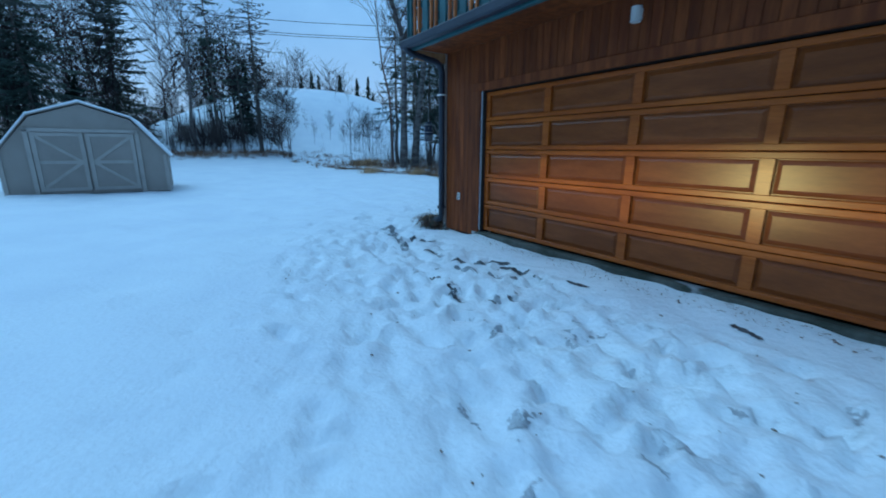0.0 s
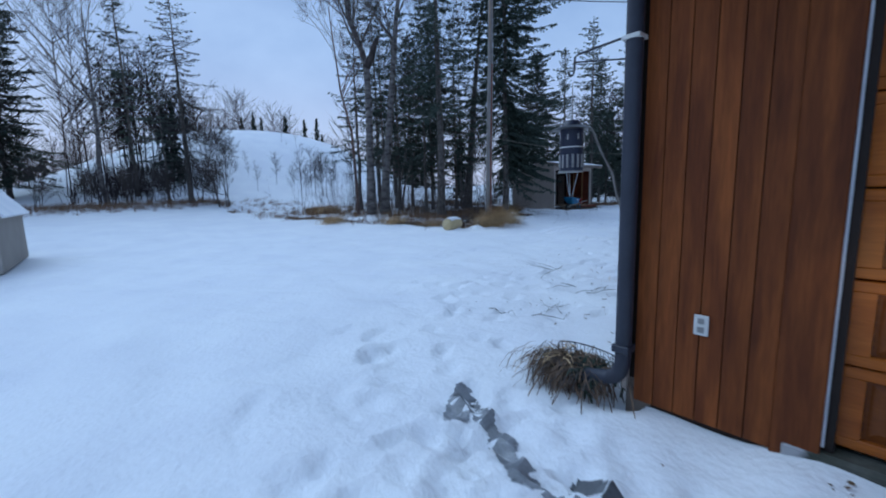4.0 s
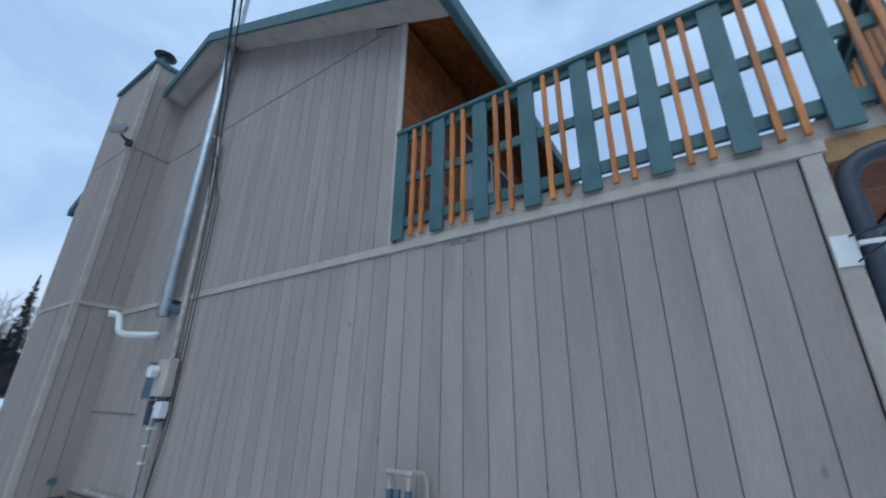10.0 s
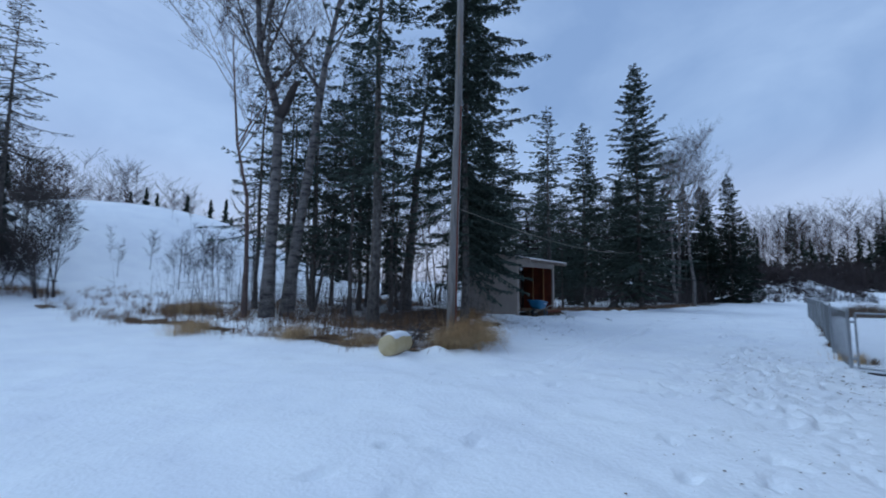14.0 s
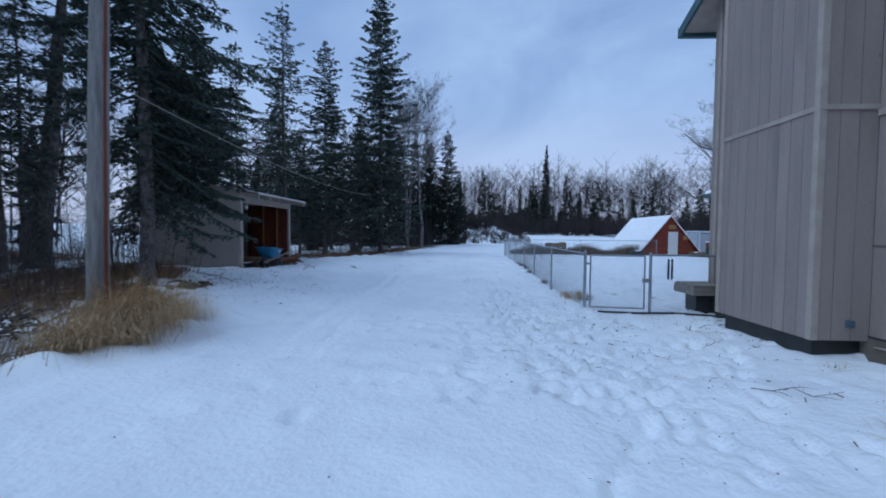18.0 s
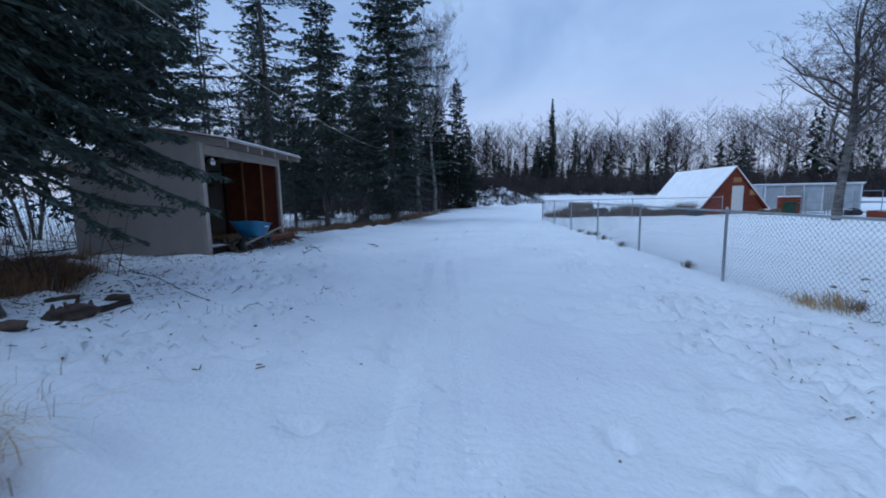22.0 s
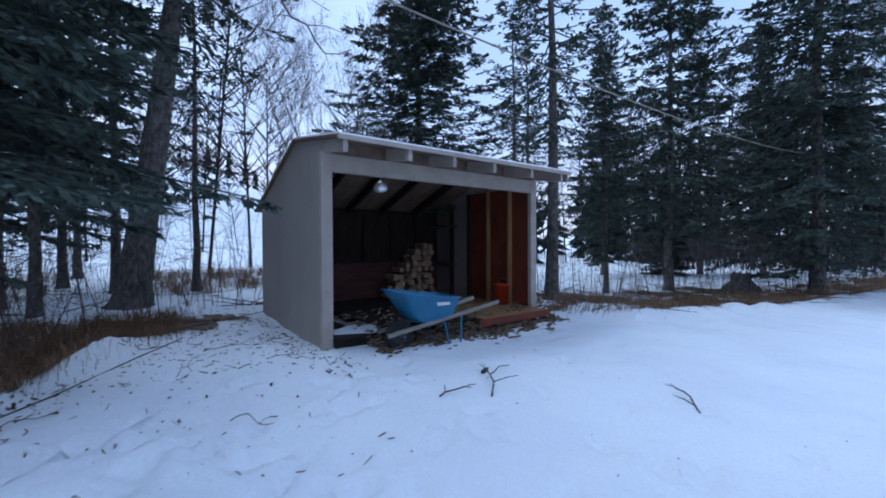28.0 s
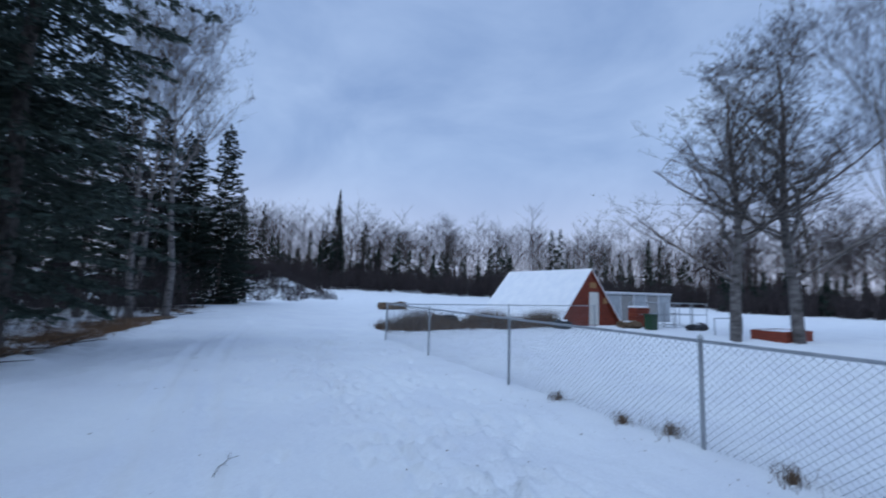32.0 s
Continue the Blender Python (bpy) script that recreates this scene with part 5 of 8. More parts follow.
    put(tube(bmesh.new(), [(-1.2, 0, 0), (-1.2, 0, 0.75), (1.2, 0, 0.75), (1.2, 0, 0)], 0.03, 6), "frame", M["galv"], bn)
    # low heaps of yard goods and a row of dead canes behind the fence end
    rng = random.Random(8)
    for i, (x, y, w, d, h, mt) in enumerate([(3.0, 37.4, 1.2, 0.7, 0.5, "tarp"), (5.6, 38.2, 1.0, 0.7, 0.5, "grey_lumber"), (8.2, 34.9, 0.9, 0.6, 0.4, "tarp"), (12.4, 34.3, 1.3, 0.6, 0.35, "dirt"), (15.2, 32.4, 1.2, 0.6, 0.35, "tarp"), (6.2, 52.0, 2.2, 1.2, 0.6, "dirt")]):
        t = thing("covered_heap", "low snow-capped heap of yard goods", "heap", (x, y, land_z(x, y) - 0.03), rng.uniform(-12, 12), group="covered heaps")
        bm = boxed(-w / 2, -d / 2, 0, w / 2, d / 2, h, bevel=0.12)
        bmesh.ops.subdivide_edges(bm, edges=bm.edges[:], cuts=2, use_grid_fill=True)
        for v in bm.verts:
            v.co += Vector((rng.uniform(-0.08, 0.08), rng.uniform(-0.08, 0.08), rng.uniform(-0.10, 0.08) if v.co.z > 0.1 else 0))
        put(bm, "cover", M[mt], t)
        put(boxed(-w / 4, -d / 3, h - 0.05, w / 4, d / 4, h + 0.03, bevel=0.03), "snow_top", M["snow_cap"], t)
    V, F = [], []
    for k in range(7500):
        x = rng.uniform(-1.0, 9.0)
        y, h = 35.6 + rng.gauss(0, 0.45) + 0.08 * x, rng.uniform(0.3, 0.95) * (0.8 + 0.3 * math.sin(x * 1.7))
        z = land_z(x, y) - 0.03
        a = rng.uniform(0, math.tau)
        ex, ey, w = x + rng.gauss(0, 0.35) * h, y + rng.gauss(0, 0.35) * h, 0.016
        n = len(V)
        V += [(x - w * math.cos(a), y - w * math.sin(a), z), (x + w * math.cos(a), y + w * math.sin(a), z), (ex, ey, z + h)]
        F.append((n, n + 1, n + 2))
    tagged(raw("dead_canes", V, F, M["weeds"]), "row of brown dead garden canes behind the fence", "dead plants", kind="stuff")


build_aframe()

# ---------- trees ----------
def bough(rng, L, k1, k2, step, per, twig, width, fill):
    """One bough along +x: side branchlets set with needle twigs. Returns its quads, n x 4 x 3."""
    def axis(t):
        return np.stack([L * t, 0.10 * L * bend * t * t, L * (k1 * t + k2 * t * t)], -1)
    bend = rng.normal(0, 0.6)
    nb = max(4, int(L / step) * 2)
    t = rng.uniform(0.10, 1.0, nb) ** 0.85
    t[:2] = 1.0
    side = np.where(np.arange(nb) % 2 == 0, 1.0, -1.0)
    bl = (0.14 + 0.34 * min(1.0, L / 1.9)) * rng.uniform(0.45, 1.15, nb) * (1.12 - 0.78 * t) * fill
    a = side * rng.uniform(0.45, 1.15, nb)
    a[:2] *= 0.25
    slope = k1 + 2 * k2 * t
    D = np.stack([np.cos(a), np.sin(a), slope * 0.7 - 0.10 - 0.30 * rng.uniform(0, 1, nb)], -1)
    D /= np.linalg.norm(D, axis=1)[:, None]
    u = (np.arange(per)[None, :] + rng.uniform(0, 1, (nb, per))) / per
    P = axis(t)[:, None, :] + D[:, None, :] * (bl[:, None] * u)[..., None]
    P[..., 2] -= 0.10 * bl[:, None] * u * u
    ta = np.arctan2(D[:, 1], D[:, 0])[:, None] + np.where(np.arange(per) % 2 == 0, 1.0, -1.0)[None, :] * rng.uniform(0.15, 0.85, (nb, per))
    T = np.stack([np.cos(ta), np.sin(ta), D[:, 2][:, None] + rng.normal(-0.05, 0.28, (nb, per))], -1)
    T /= np.linalg.norm(T, axis=-1)[..., None]
    tl = twig * rng.uniform(0.6, 1.25, (nb, per)) * (1.1 - 0.45 * u)
    ref = np.array([0.0, 0.0, 1.0]) + rng.normal(0, 0.55, (nb, per, 3))
    S = np.cross(T, ref)
    S = S / (np.linalg.norm(S, axis=-1)[..., None] + 1e-9) * (width * rng.uniform(0.7, 1.3, (nb, per)))[..., None]
    m = P + T * (tl * 0.42)[..., None]
    Q = np.stack([P, m + S, P + T * tl[..., None], m - S], -2).reshape(-1, 4, 3)
    # the woody axis, as two crossed strips
    e = axis(np.linspace(0, 1, 5))
    w = np.linspace(0.022, 0.004, 5)[:, None] * min(1.6, 0.5 + L / 2)
    for d in (np.array([0, 0, 1.0]), np.array([0, 1.0, 0])):
        Q = np.concatenate([Q, np.stack([e[:-1] + d * w[:-1], e[1:] + d * w[1:], e[1:] - d * w[1:], e[:-1] - d * w[:-1]], -2)])
    return Q


def spruce_crown(h, r, seed, bare=0.12, droop=0.5, gap=0.40, per=6, twig=0.20, keep=0.9, power=0.75, width=0.028, step=0.16, set_=5, fill=1.0, ragged=0.35, skirt=0.62, reach=None, curtain=None):
    """All boughs of a spruce, whorl by whorl, as points and faces. reach(azimuth, height): a bough's share of its full length."""
    rng = np.random.default_rng(seed)
    out = []
    z = bare * h
    while z < h * 0.985:
        f = (z - bare * h) / (h * (1 - bare))
        L0 = r * (1 - f) ** power * (skirt + (1 - skirt) * min(1.0, f * 7)) * rng.uniform(1 - ragged, 1 + 0.5 * ragged) + 0.10
        n = max(3, int(round(per * rng.uniform(0.75, 1.2) * (1.0 if f < 0.75 else 0.8))))
        a0 = rng.uniform(0, math.tau)
        for b in range(n):
            if rng.uniform() > keep:
                continue
            a = a0 + b * math.tau / n + rng.normal(0, 0.25)
            L = L0 * (rng.uniform(0.5, 1.1) if rng.uniform() < 0.82 else rng.uniform(1.05, 1.35))
            if reach is not None:
                L *= reach(a % math.tau, z)
            if L < 0.12:
                continue
            lift = f ** 1.2
            k1 = (1 - lift) * -droop * rng.uniform(0.6, 1.35) + lift * rng.uniform(0.25, 0.75)
            k2 = (1 - lift) * droop * rng.uniform(0.25, 0.65)
            Q = bough(rng, L, k1, k2, step, set_, twig * (0.75 + 0.25 * min(1, L)), width, fill)
            ca, sa = math.cos(a), math.sin(a)
            R = np.array([[ca, sa, 0], [-sa, ca, 0], [0, 0, 1]])
            out.append(Q @ R + np.array([0, 0, z + rng.uniform(-0.16, 0.16)]))
        z += gap * rng.uniform(0.65, 1.3) * (1 - 0.5 * f)
    if curtain:
        z0, z1, a0, a1, n, l0, l1 = curtain
        for _ in range(n):
            a, L = rng.uniform(a0, a1), rng.uniform(l0, l1)
            Q = bough(rng, L, -droop * rng.uniform(0.8, 1.25), droop * rng.uniform(0.35, 0.6), step, set_, twig, width, fill)
            ca, sa = math.cos(a), math.sin(a)
            out.append(Q @ np.array([[ca, sa, 0], [-sa, ca, 0], [0, 0, 1]]) + np.array([0, 0, rng.uniform(z0, z1)]))
    # leader shoot
    Q = bough(rng, 0.55, 0.0, 0.0, 0.08, set_, twig * 0.6, width * 0.8, 0.35)
    out.append(np.stack([Q[..., 2], Q[..., 1], Q[..., 0] + h * 0.965], -1))
    return np.concatenate(out)


def quads(name, Q, material, parent):
    me = bpy.data.meshes.new(name)
    n = len(Q)
    me.vertices.add(n * 4)
    me.vertices.foreach_set("co", Q.reshape(-1).astype(np.float32))
    me.loops.add(n * 4)
    me.loops.foreach_set("vertex_index", np.arange(n * 4, dtype=np.int32))
    me.polygons.add(n)
    me.polygons.foreach_set("loop_start", np.arange(0, n * 4, 4, dtype=np.int32))
    me.update(calc_edges=True)
    me.materials.append(material)
    ob = new(name, me)
    ob.parent = parent
    return ob


def dead_branches(rng, z0, z1, n, reach, w=0.008):
    """Dry lower branches with their side twigs, as crossed-free thin strips."""
    out = []

    def strip(p, q, w0, w1):
        d = q - p
        sv = np.cross(d, rng.normal(0, 1, 3))
        sv /= np.linalg.norm(sv) + 1e-9
        out.append(np.stack([p + sv * w0, q + sv * w1, q - sv * w1, p - sv * w0]))
    for _ in range(n):
        a, z = rng.uniform(0, math.tau), rng.uniform(z0, z1)
        L = reach * rng.uniform(0.35, 1.1)
        pts = [np.array([0.0, 0, z])]
        d = np.array([math.cos(a), math.sin(a), rng.uniform(-0.45, 0.05)])
        for k in range(4):
            pts.append(pts[-1] + d * L / 4)
            d = d + np.array([rng.normal(0, 0.12), rng.normal(0, 0.12), rng.normal(0.03, 0.08)])
        for k in range(4):
            strip(pts[k], pts[k + 1], w * (1 - k * 0.2), w * (0.8 - k * 0.2))
            for c in range(2):
                b = a + rng.choice((-1, 1)) * rng.uniform(0.4, 1.0)
                p = pts[k] + (pts[k + 1] - pts[k]) * rng.uniform()
                strip(p, p + np.array([math.cos(b), math.sin(b), rng.uniform(-0.5, 0.1)]) * L * rng.uniform(0.12, 0.34), w * 0.45, w * 0.15)
    return np.array(out)


def spruce(label, h, r, seed, trunk_r, material="needles", dead=(0.5, 3.0, 0, 0.8), **kw):
    t = thing("spruce_tree", label, "tree", (0, 0, -60), group="spruces")
    rng = random.Random(seed)
    pts, rs = [], []
    for i in range(9):
        f = i / 8
        pts.append((rng.uniform(-0.05, 0.05), rng.uniform(-0.05, 0.05), -0.25 + f * (h * 0.97)))
        rs.append(max(0.012, trunk_r * (1 - f) ** 0.9))
    pts[1:1] = [(0, 0, 0.02), (0, 0, 0.16), (0, 0, 0.45)]
    rs[0:1] = [trunk_r * 1.9, trunk_r * 1.6, trunk_r * 1.25, trunk_r * 1.05]
    put(tube(bmesh.new(), pts, rs, 12), "trunk", M["bark"], t, smooth=True)
    quads("crown", spruce_crown(h, r, seed, **kw), M[material], t)
    if dead[2]:
        ob = quads("deadwood", dead_branches(np.random.default_rng(seed + 500), dead[0], dead[1], dead[2], dead[3]), M["twig"], t)
        tagged(ob, kind="stuff")
    return t


def bare_limbs(h, r0, seed, lean=(0, 0), fork=0.35, spread=0.55, depth=5, stems=1, limbs=14, up=0.25, wander=0.13, fine=0.006, stout=1.0, reach=1.0, path=None):
    """Trunk and limbs, and apart from them the thin twigs, of a leafless tree."""
    rng = random.Random(seed)
    limb, twigs = bmesh.new(), ([], [])

    def twig_strip(p, d, L, w):
        V, F = twigs
        s = d.cross(Vector((rng.uniform(-1, 1), rng.uniform(-1, 1), rng.uniform(-1, 1)))).normalized() * w
        q = p + d * L * 0.5 + Vector((rng.uniform(-1, 1), rng.uniform(-1, 1), rng.uniform(-0.5, 1))) * L * 0.07
        e = p + d * L
        k = len(V)
        V.extend([tuple(p + s), tuple(q + s * 0.7), tuple(e), tuple(q - s * 0.7), tuple(p - s)])
        F.append((k, k + 1, k + 2, k + 3, k + 4))

    def grow(p, d, L, r, lev):
        n = 5 if lev == 0 else 3
        pts, rs = [p], [r]
        q, dd = p, d
        for i in range(n):
            dd = (dd + Vector((rng.gauss(0, wander if lev else 0.09), rng.gauss(0, wander if lev else 0.09), rng.gauss(0.02, 0.5 * wander) + (0.03 if lev == 1 else 0)))).normalized()
            q = q + dd * L / n
            pts.append(q)
            rs.append(r * (1 - (0.88 if lev == 0 else 0.6) * (i + 1) / n))
        if lev == 0 and path:
            pts = [Vector(v) for v in path]
            n = len(pts) - 1
            rs = [r * (1 - 0.80 * i / n) * (1.35 if i == 0 else 1.0) for i in range(n + 1)]
            dd = Vector((0, 0, 1))
        if lev <= 2:
            tube(limb, pts, rs, 8 if lev == 0 else (5 if lev == 1 else 4), cap=False)
        else:
            for a, b, w in zip(pts, pts[1:], rs):
                twig_strip(a, (b - a).normalized(), (b - a).length * 1.05, max(w, fine))
        if lev >= depth:
            return
        kids = {0: limbs, 1: 7, 2: 5, 3: 4}.get(lev, 3)
        for c in range(kids):
            f = rng.uniform(fork, 0.97) if lev == 0 else rng.uniform(0.25, 1.0)
            i = min(int(f * n), n - 1)
            b = pts[i].lerp(pts[i + 1], f * n - i)
            ax = Vector((rng.gauss(0, 1), rng.gauss(0, 1), 0)).normalized()
            nd = (dd * (1 - spread * 0.6) + ax * spread * rng.uniform(0.7, 1.3) + Vector((0, 0, up))).normalized()
            l2 = L * rng.uniform(0.34, 0.58) * (reach * (1.15 - 0.55 * f) if lev == 0 else 1.0)
            grow(b, nd, l2, max(rs[i] * rng.uniform(0.28, 0.48) * (stout if lev < 2 else 1.0), 0.0045), lev + 1)

    for s in range(stems):
        a = s * 2.4 + seed
        off = Vector((math.cos(a), math.sin(a), 0)) * (0.22 if stems > 1 else 0)
        d = Vector((lean[0] + off.x * 0.55, lean[1] + off.y * 0.55, 1)).normalized()
        grow(Vector((off.x, off.y, -0.25)), d, h * rng.uniform(0.85, 1.0), r0 * rng.uniform(0.75, 1.0), 0)
    return limb, twigs


def bare_tree(name, label, h, r0, seed, bark="birch", **kw):
    t = thing(name, label, "tree", (0, 0, -60), group="bare trees")
    limb, (V, F) = bare_limbs(h, r0, seed, **kw)
    put(limb, "trunk", M[bark], t, smooth=True)
    raw("crown", V, F, M["twig"], t)
    return t


def plant(src, x, y, scale=1.0, turn=0, sink=0.0, tall=1.0):
    ob = copy_thing(src, pose(x, y, land_z(x, y) - sink, 0, 0, turn))
    ob.scale = (scale, scale, scale * tall)
    return ob


def build_trees():
    # kinds, kept as the first of each group
    def toward_woods(a, z):
        """The big spruce has lost its lower boughs on the side of the drive."""
        side = math.cos(a - 1.95)
        low = 1 - min(1.0, max(0.0, (z - 3.0) / 4.0))
        return ((0.55 + 0.45 * side) if side > 0 else 0.14) * low + ((0.68 + 0.32 * side) if side > 0 else (0.52 + 0.22 * side)) * (1 - low)
    big = spruce("big dense dark spruce with drooping boughs", 17.0, 3.7, 11, 0.14, dead=(0.9, 3.6, 26, 1.0), bare=0.115, droop=0.75, gap=0.30, per=9, twig=0.15, power=0.5, width=0.021,
                 keep=0.90, step=0.085, set_=7, fill=1.2, skirt=0.95, reach=toward_woods, curtain=(2.7, 5.8, 1.35, 2.3, 58, 2.3, 3.4))
    tall = spruce("tall narrow dark green spruce beside the drive", 17.0, 2.9, 12, 0.17, dead=(0.5, 2.2, 14, 0.9), bare=0.075, droop=0.6, gap=0.36, per=9, twig=0.21, power=0.78, width=0.033, step=0.135, set_=5, fill=1.12, ragged=0.45)
    mid = spruce("open-branched young spruce beside the drive", 12.5, 2.2, 13, 0.12, dead=(0.6, 3.2, 24, 1.0), bare=0.16, droop=0.45, gap=0.40, per=8, twig=0.20, power=0.7, width=0.031, keep=0.86, step=0.13, set_=5, ragged=0.55, fill=1.1)
    thin = spruce("thin ragged spruce with sparse lower boughs", 13.0, 1.5, 14, 0.11, dead=(0.5, 7.5, 95, 1.3), bare=0.20, droop=0.5, gap=0.46, per=6, twig=0.18, power=0.55, width=0.026, keep=0.70, step=0.15, set_=5, ragged=0.65, fill=1.0)
    snag = spruce("tall spruce with a bare lower trunk", 15.5, 2.1, 15, 0.19, dead=(1.5, 6.0, 60, 1.3), bare=0.33, droop=0.6, gap=0.40, per=6, twig=0.19, power=0.6, width=0.028, keep=0.8, step=0.15, set_=5, ragged=0.55)
    young = spruce("dense young spruce with boughs down to the ground", 5.6, 1.35, 17, 0.06, bare=0.03, droop=0.25, gap=0.22, per=9, twig=0.18, power=0.8, width=0.026, keep=0.95, step=0.09, set_=6, ragged=0.2, fill=1.2)
    dense = spruce("dense conical dark spruce at the woods edge", 12.0, 2.1, 18, 0.13, material="needles_deep", bare=0.03, droop=0.35, gap=0.34, per=9, twig=0.26, power=0.85, width=0.045, step=0.17, set_=5, ragged=0.25, fill=1.2)
    birch_a = bare_tree("birch_tree", "tall leafless birch with grey bark", 14.0, 0.19, 21, fork=0.38, spread=0.5)
    birch_b = bare_tree("birch_tree", "clump of slender leafless birches", 13.5, 0.11, 22, fork=0.3, spread=0.42, stems=3, limbs=10)
    yard = bare_tree("yard_tree", "broad leafless tree with fine twigs", 12.9, 0.22, 23, bark="yard_bark", fork=0.20, spread=0.74, up=0.20, limbs=30, wander=0.27, fine=0.0065, stout=1.1, reach=0.72)
    bush = bare_tree("bare_shrub", "leafless many-stemmed shrub at the woods edge", 3.6, 0.03, 24, bark="twig", fork=0.15, spread=0.6, stems=5, depth=4, limbs=7)
    rng = random.Random(4)

    first = {}

    def setp(src, x, y, s=1.0, tall_=1.0, turn=None, sink=0.05):
        turn = rng.uniform(0, 360) if turn is None else turn
        if id(src) not in first:
            first[id(src)] = True
            src.matrix_basis = pose(x, y, land_z(x, y) - sink, 0, 0, turn)
            src.scale = (s, s, s * tall_)
            return src
        return plant(src, x, y, s, turn, sink, tall_)
    # along the drive
    setp(big, -11.80, 12.63, 1.0, turn=0)
    setp(tall, -10.2, 30.6, 1.0, 1.0)
    setp(snag, -13.55, 23.55, 0.8, 0.98)
    setp(mid, -13.3, 28.9, 1.05, 0.98)
    setp(tall, -16.9, 22.05, 0.95, 0.66)
    setp(mid, -13.9, 26.4, 0.62, 0.9)
    setp(young, -16.3, 35.5, 0.9)
    lean = spruce("old leaning spruce with a thick bare lower trunk", 15.0, 2.0, 16, 0.29, dead=(1.2, 5.5, 40, 1.2), bare=0.40, droop=0.6, gap=0.42, per=6, twig=0.20, power=0.6, width=0.030, keep=0.8, step=0.15, set_=5)
    lean.matrix_basis = pose(-17.6, 15.7, land_z(-17.6, 15.7) - 0.05, -7, 0, 0)
    inv = lean.matrix_basis.inverted()
    for pts, r0 in (([(-17.5, 17.0, 9.0), (-17.1, 17.9, 8.3), (-16.9, 18.3, 7.1), (-16.9, 18.63, 6.63), (-16.9, 19.0, 6.56), (-16.9, 19.2, 6.23), (-16.9, 19.42, 6.02), (-16.9, 19.75, 6.1), (-16.9, 20.09, 6.31)], 0.03),
                    ([(-16.9, 18.63, 6.63), (-16.9, 18.4, 6.6), (-16.9, 18.21, 6.49)], 0.014), ([(-16.9, 19.0, 6.56), (-16.85, 19.4, 6.65), (-16.8, 19.8, 6.6)], 0.012), ([(-16.9, 18.3, 7.1), (-16.85, 18.9, 7.2), (-16.8, 19.5, 7.0)], 0.014), ([(-16.9, 19.42, 6.02), (-16.9, 19.5, 5.8)], 0.010)):
        put(tube(bmesh.new(), [inv @ Vector(p) for p in pts], [r0 * (1 - 0.75 * k / len(pts)) for k in range(len(pts))], 6), "hanging_limb", M["twig"], lean, "bare crooked hanging limb", smooth=True)
    for x, y, s in ((-17.2, 14.4, 0.85), (-20.0, 15.4, 1.0), (-22.0, 12.0, 1.05), (-19.0, 11.5, 0.95), (-21.0, 10.0, 1.0),
                    (-23.5, 14.4, 0.95), (-16.4, 11.4, 0.85), (-18.6, 10.2, 0.85)):
        setp(thin, x, y, s)
    setp(snag, -13.4, 9.9, 1.0)
    setp(thin, -19.5, 17.0, 0.85)
    setp(mid, -18.6, 13.7, 0.9)
    setp(mid, -21.5, 14.3, 0.9)
    setp(birch_b, -19.5, 20.4, 0.55)
    # three birches at the tip of the woods: one with a burl and a crook, one leaning, one slim
    crook = bare_tree("birch_tree", "leafless birch with a burl and a crooked upper stem", 14.0, 0.24, 25, fork=0.42, spread=0.5, limbs=15, reach=0.8,
                      path=[(0, 0, -0.3), (0.05, 0.02, 2.5), (0.12, 0.05, 5.2), (0.10, 0.06, 7.6), (-0.20, -0.12, 8.7), (-0.60, -0.45, 10.2), (-0.72, -0.55, 12.2), (-0.35, -0.25, 14.0), (-0.1, 0.0, 15.5)])
    crook.matrix_basis = pose(-17.9, 8.85, land_z(-17.9, 8.85) - 0.05)
    bm = bmesh.new()
    tube(bm, [(0.08, 0.06, 7.5), (0.28, 0.20, 7.9), (0.50, 0.36, 8.6), (0.62, 0.46, 8.9)], [0.20, 0.19, 0.14, 0.09], 8)
    put(bm, "broken_limb", M["twig"], crook, "dark broken-off limb at the burl", smooth=True)
    tilted = bare_tree("birch_tree", "thick leafless birch leaning towards the spruces", 14.0, 0.30, 26, fork=0.45, spread=0.5, limbs=16, reach=0.8,
                       path=[(0, 0, -0.3), (0.18, 0.14, 2.4), (0.50, 0.40, 5.6), (0.72, 0.58, 8.2), (0.90, 0.72, 10.2), (1.30, 1.05, 13.0), (1.55, 1.2, 15.5)])
    tilted.matrix_basis = pose(-17.95, 9.65, land_z(-17.95, 9.65) - 0.05)
    slim = bare_tree("birch_tree", "slim red-barked leafless birch with upswept limbs", 10.0, 0.10, 27, bark="slim_bark", fork=0.38, spread=0.55, limbs=12, reach=0.95,
                     path=[(0, 0, -0.3), (-0.05, 0, 2.2), (-0.15, -0.05, 4.4), (-0.50, -0.35, 6.4), (-0.65, -0.5, 8.6), (-0.8, -0.6, 10.5)])
    slim.matrix_basis = pose(-18.2, 8.2, land_z(-18.2, 8.2) - 0.05)
    setp(birch_b, -20.5, 12.4, 0.8)
    setp(birch_a, -8.6, 42.0, 0.95, turn=200)
    setp(birch_a, -9.6, 40.5, 0.85, turn=310)
    setp(birch_a, -10.5, 47.0, 1.0)
    for x, y, s in ((-11.6, 42.0, 0.9), (-12.8, 36.0, 0.85), (-15.5, 37.0, 1.0), (-18, 33.0, 1.0), (-14.0, 40.5, 0.9)):
        setp(mid, x, y, s)
    for x, y, s in ((-6.6, 57.0, 0.86), (-8.6, 54.5, 0.74), (-10.2, 50.5, 0.72), (-9.4, 57.5, 0.8), (-5.2, 62.0, 0.6), (-12.5, 54.0, 0.8)):
        setp(dense, x, y, s * 1.4)
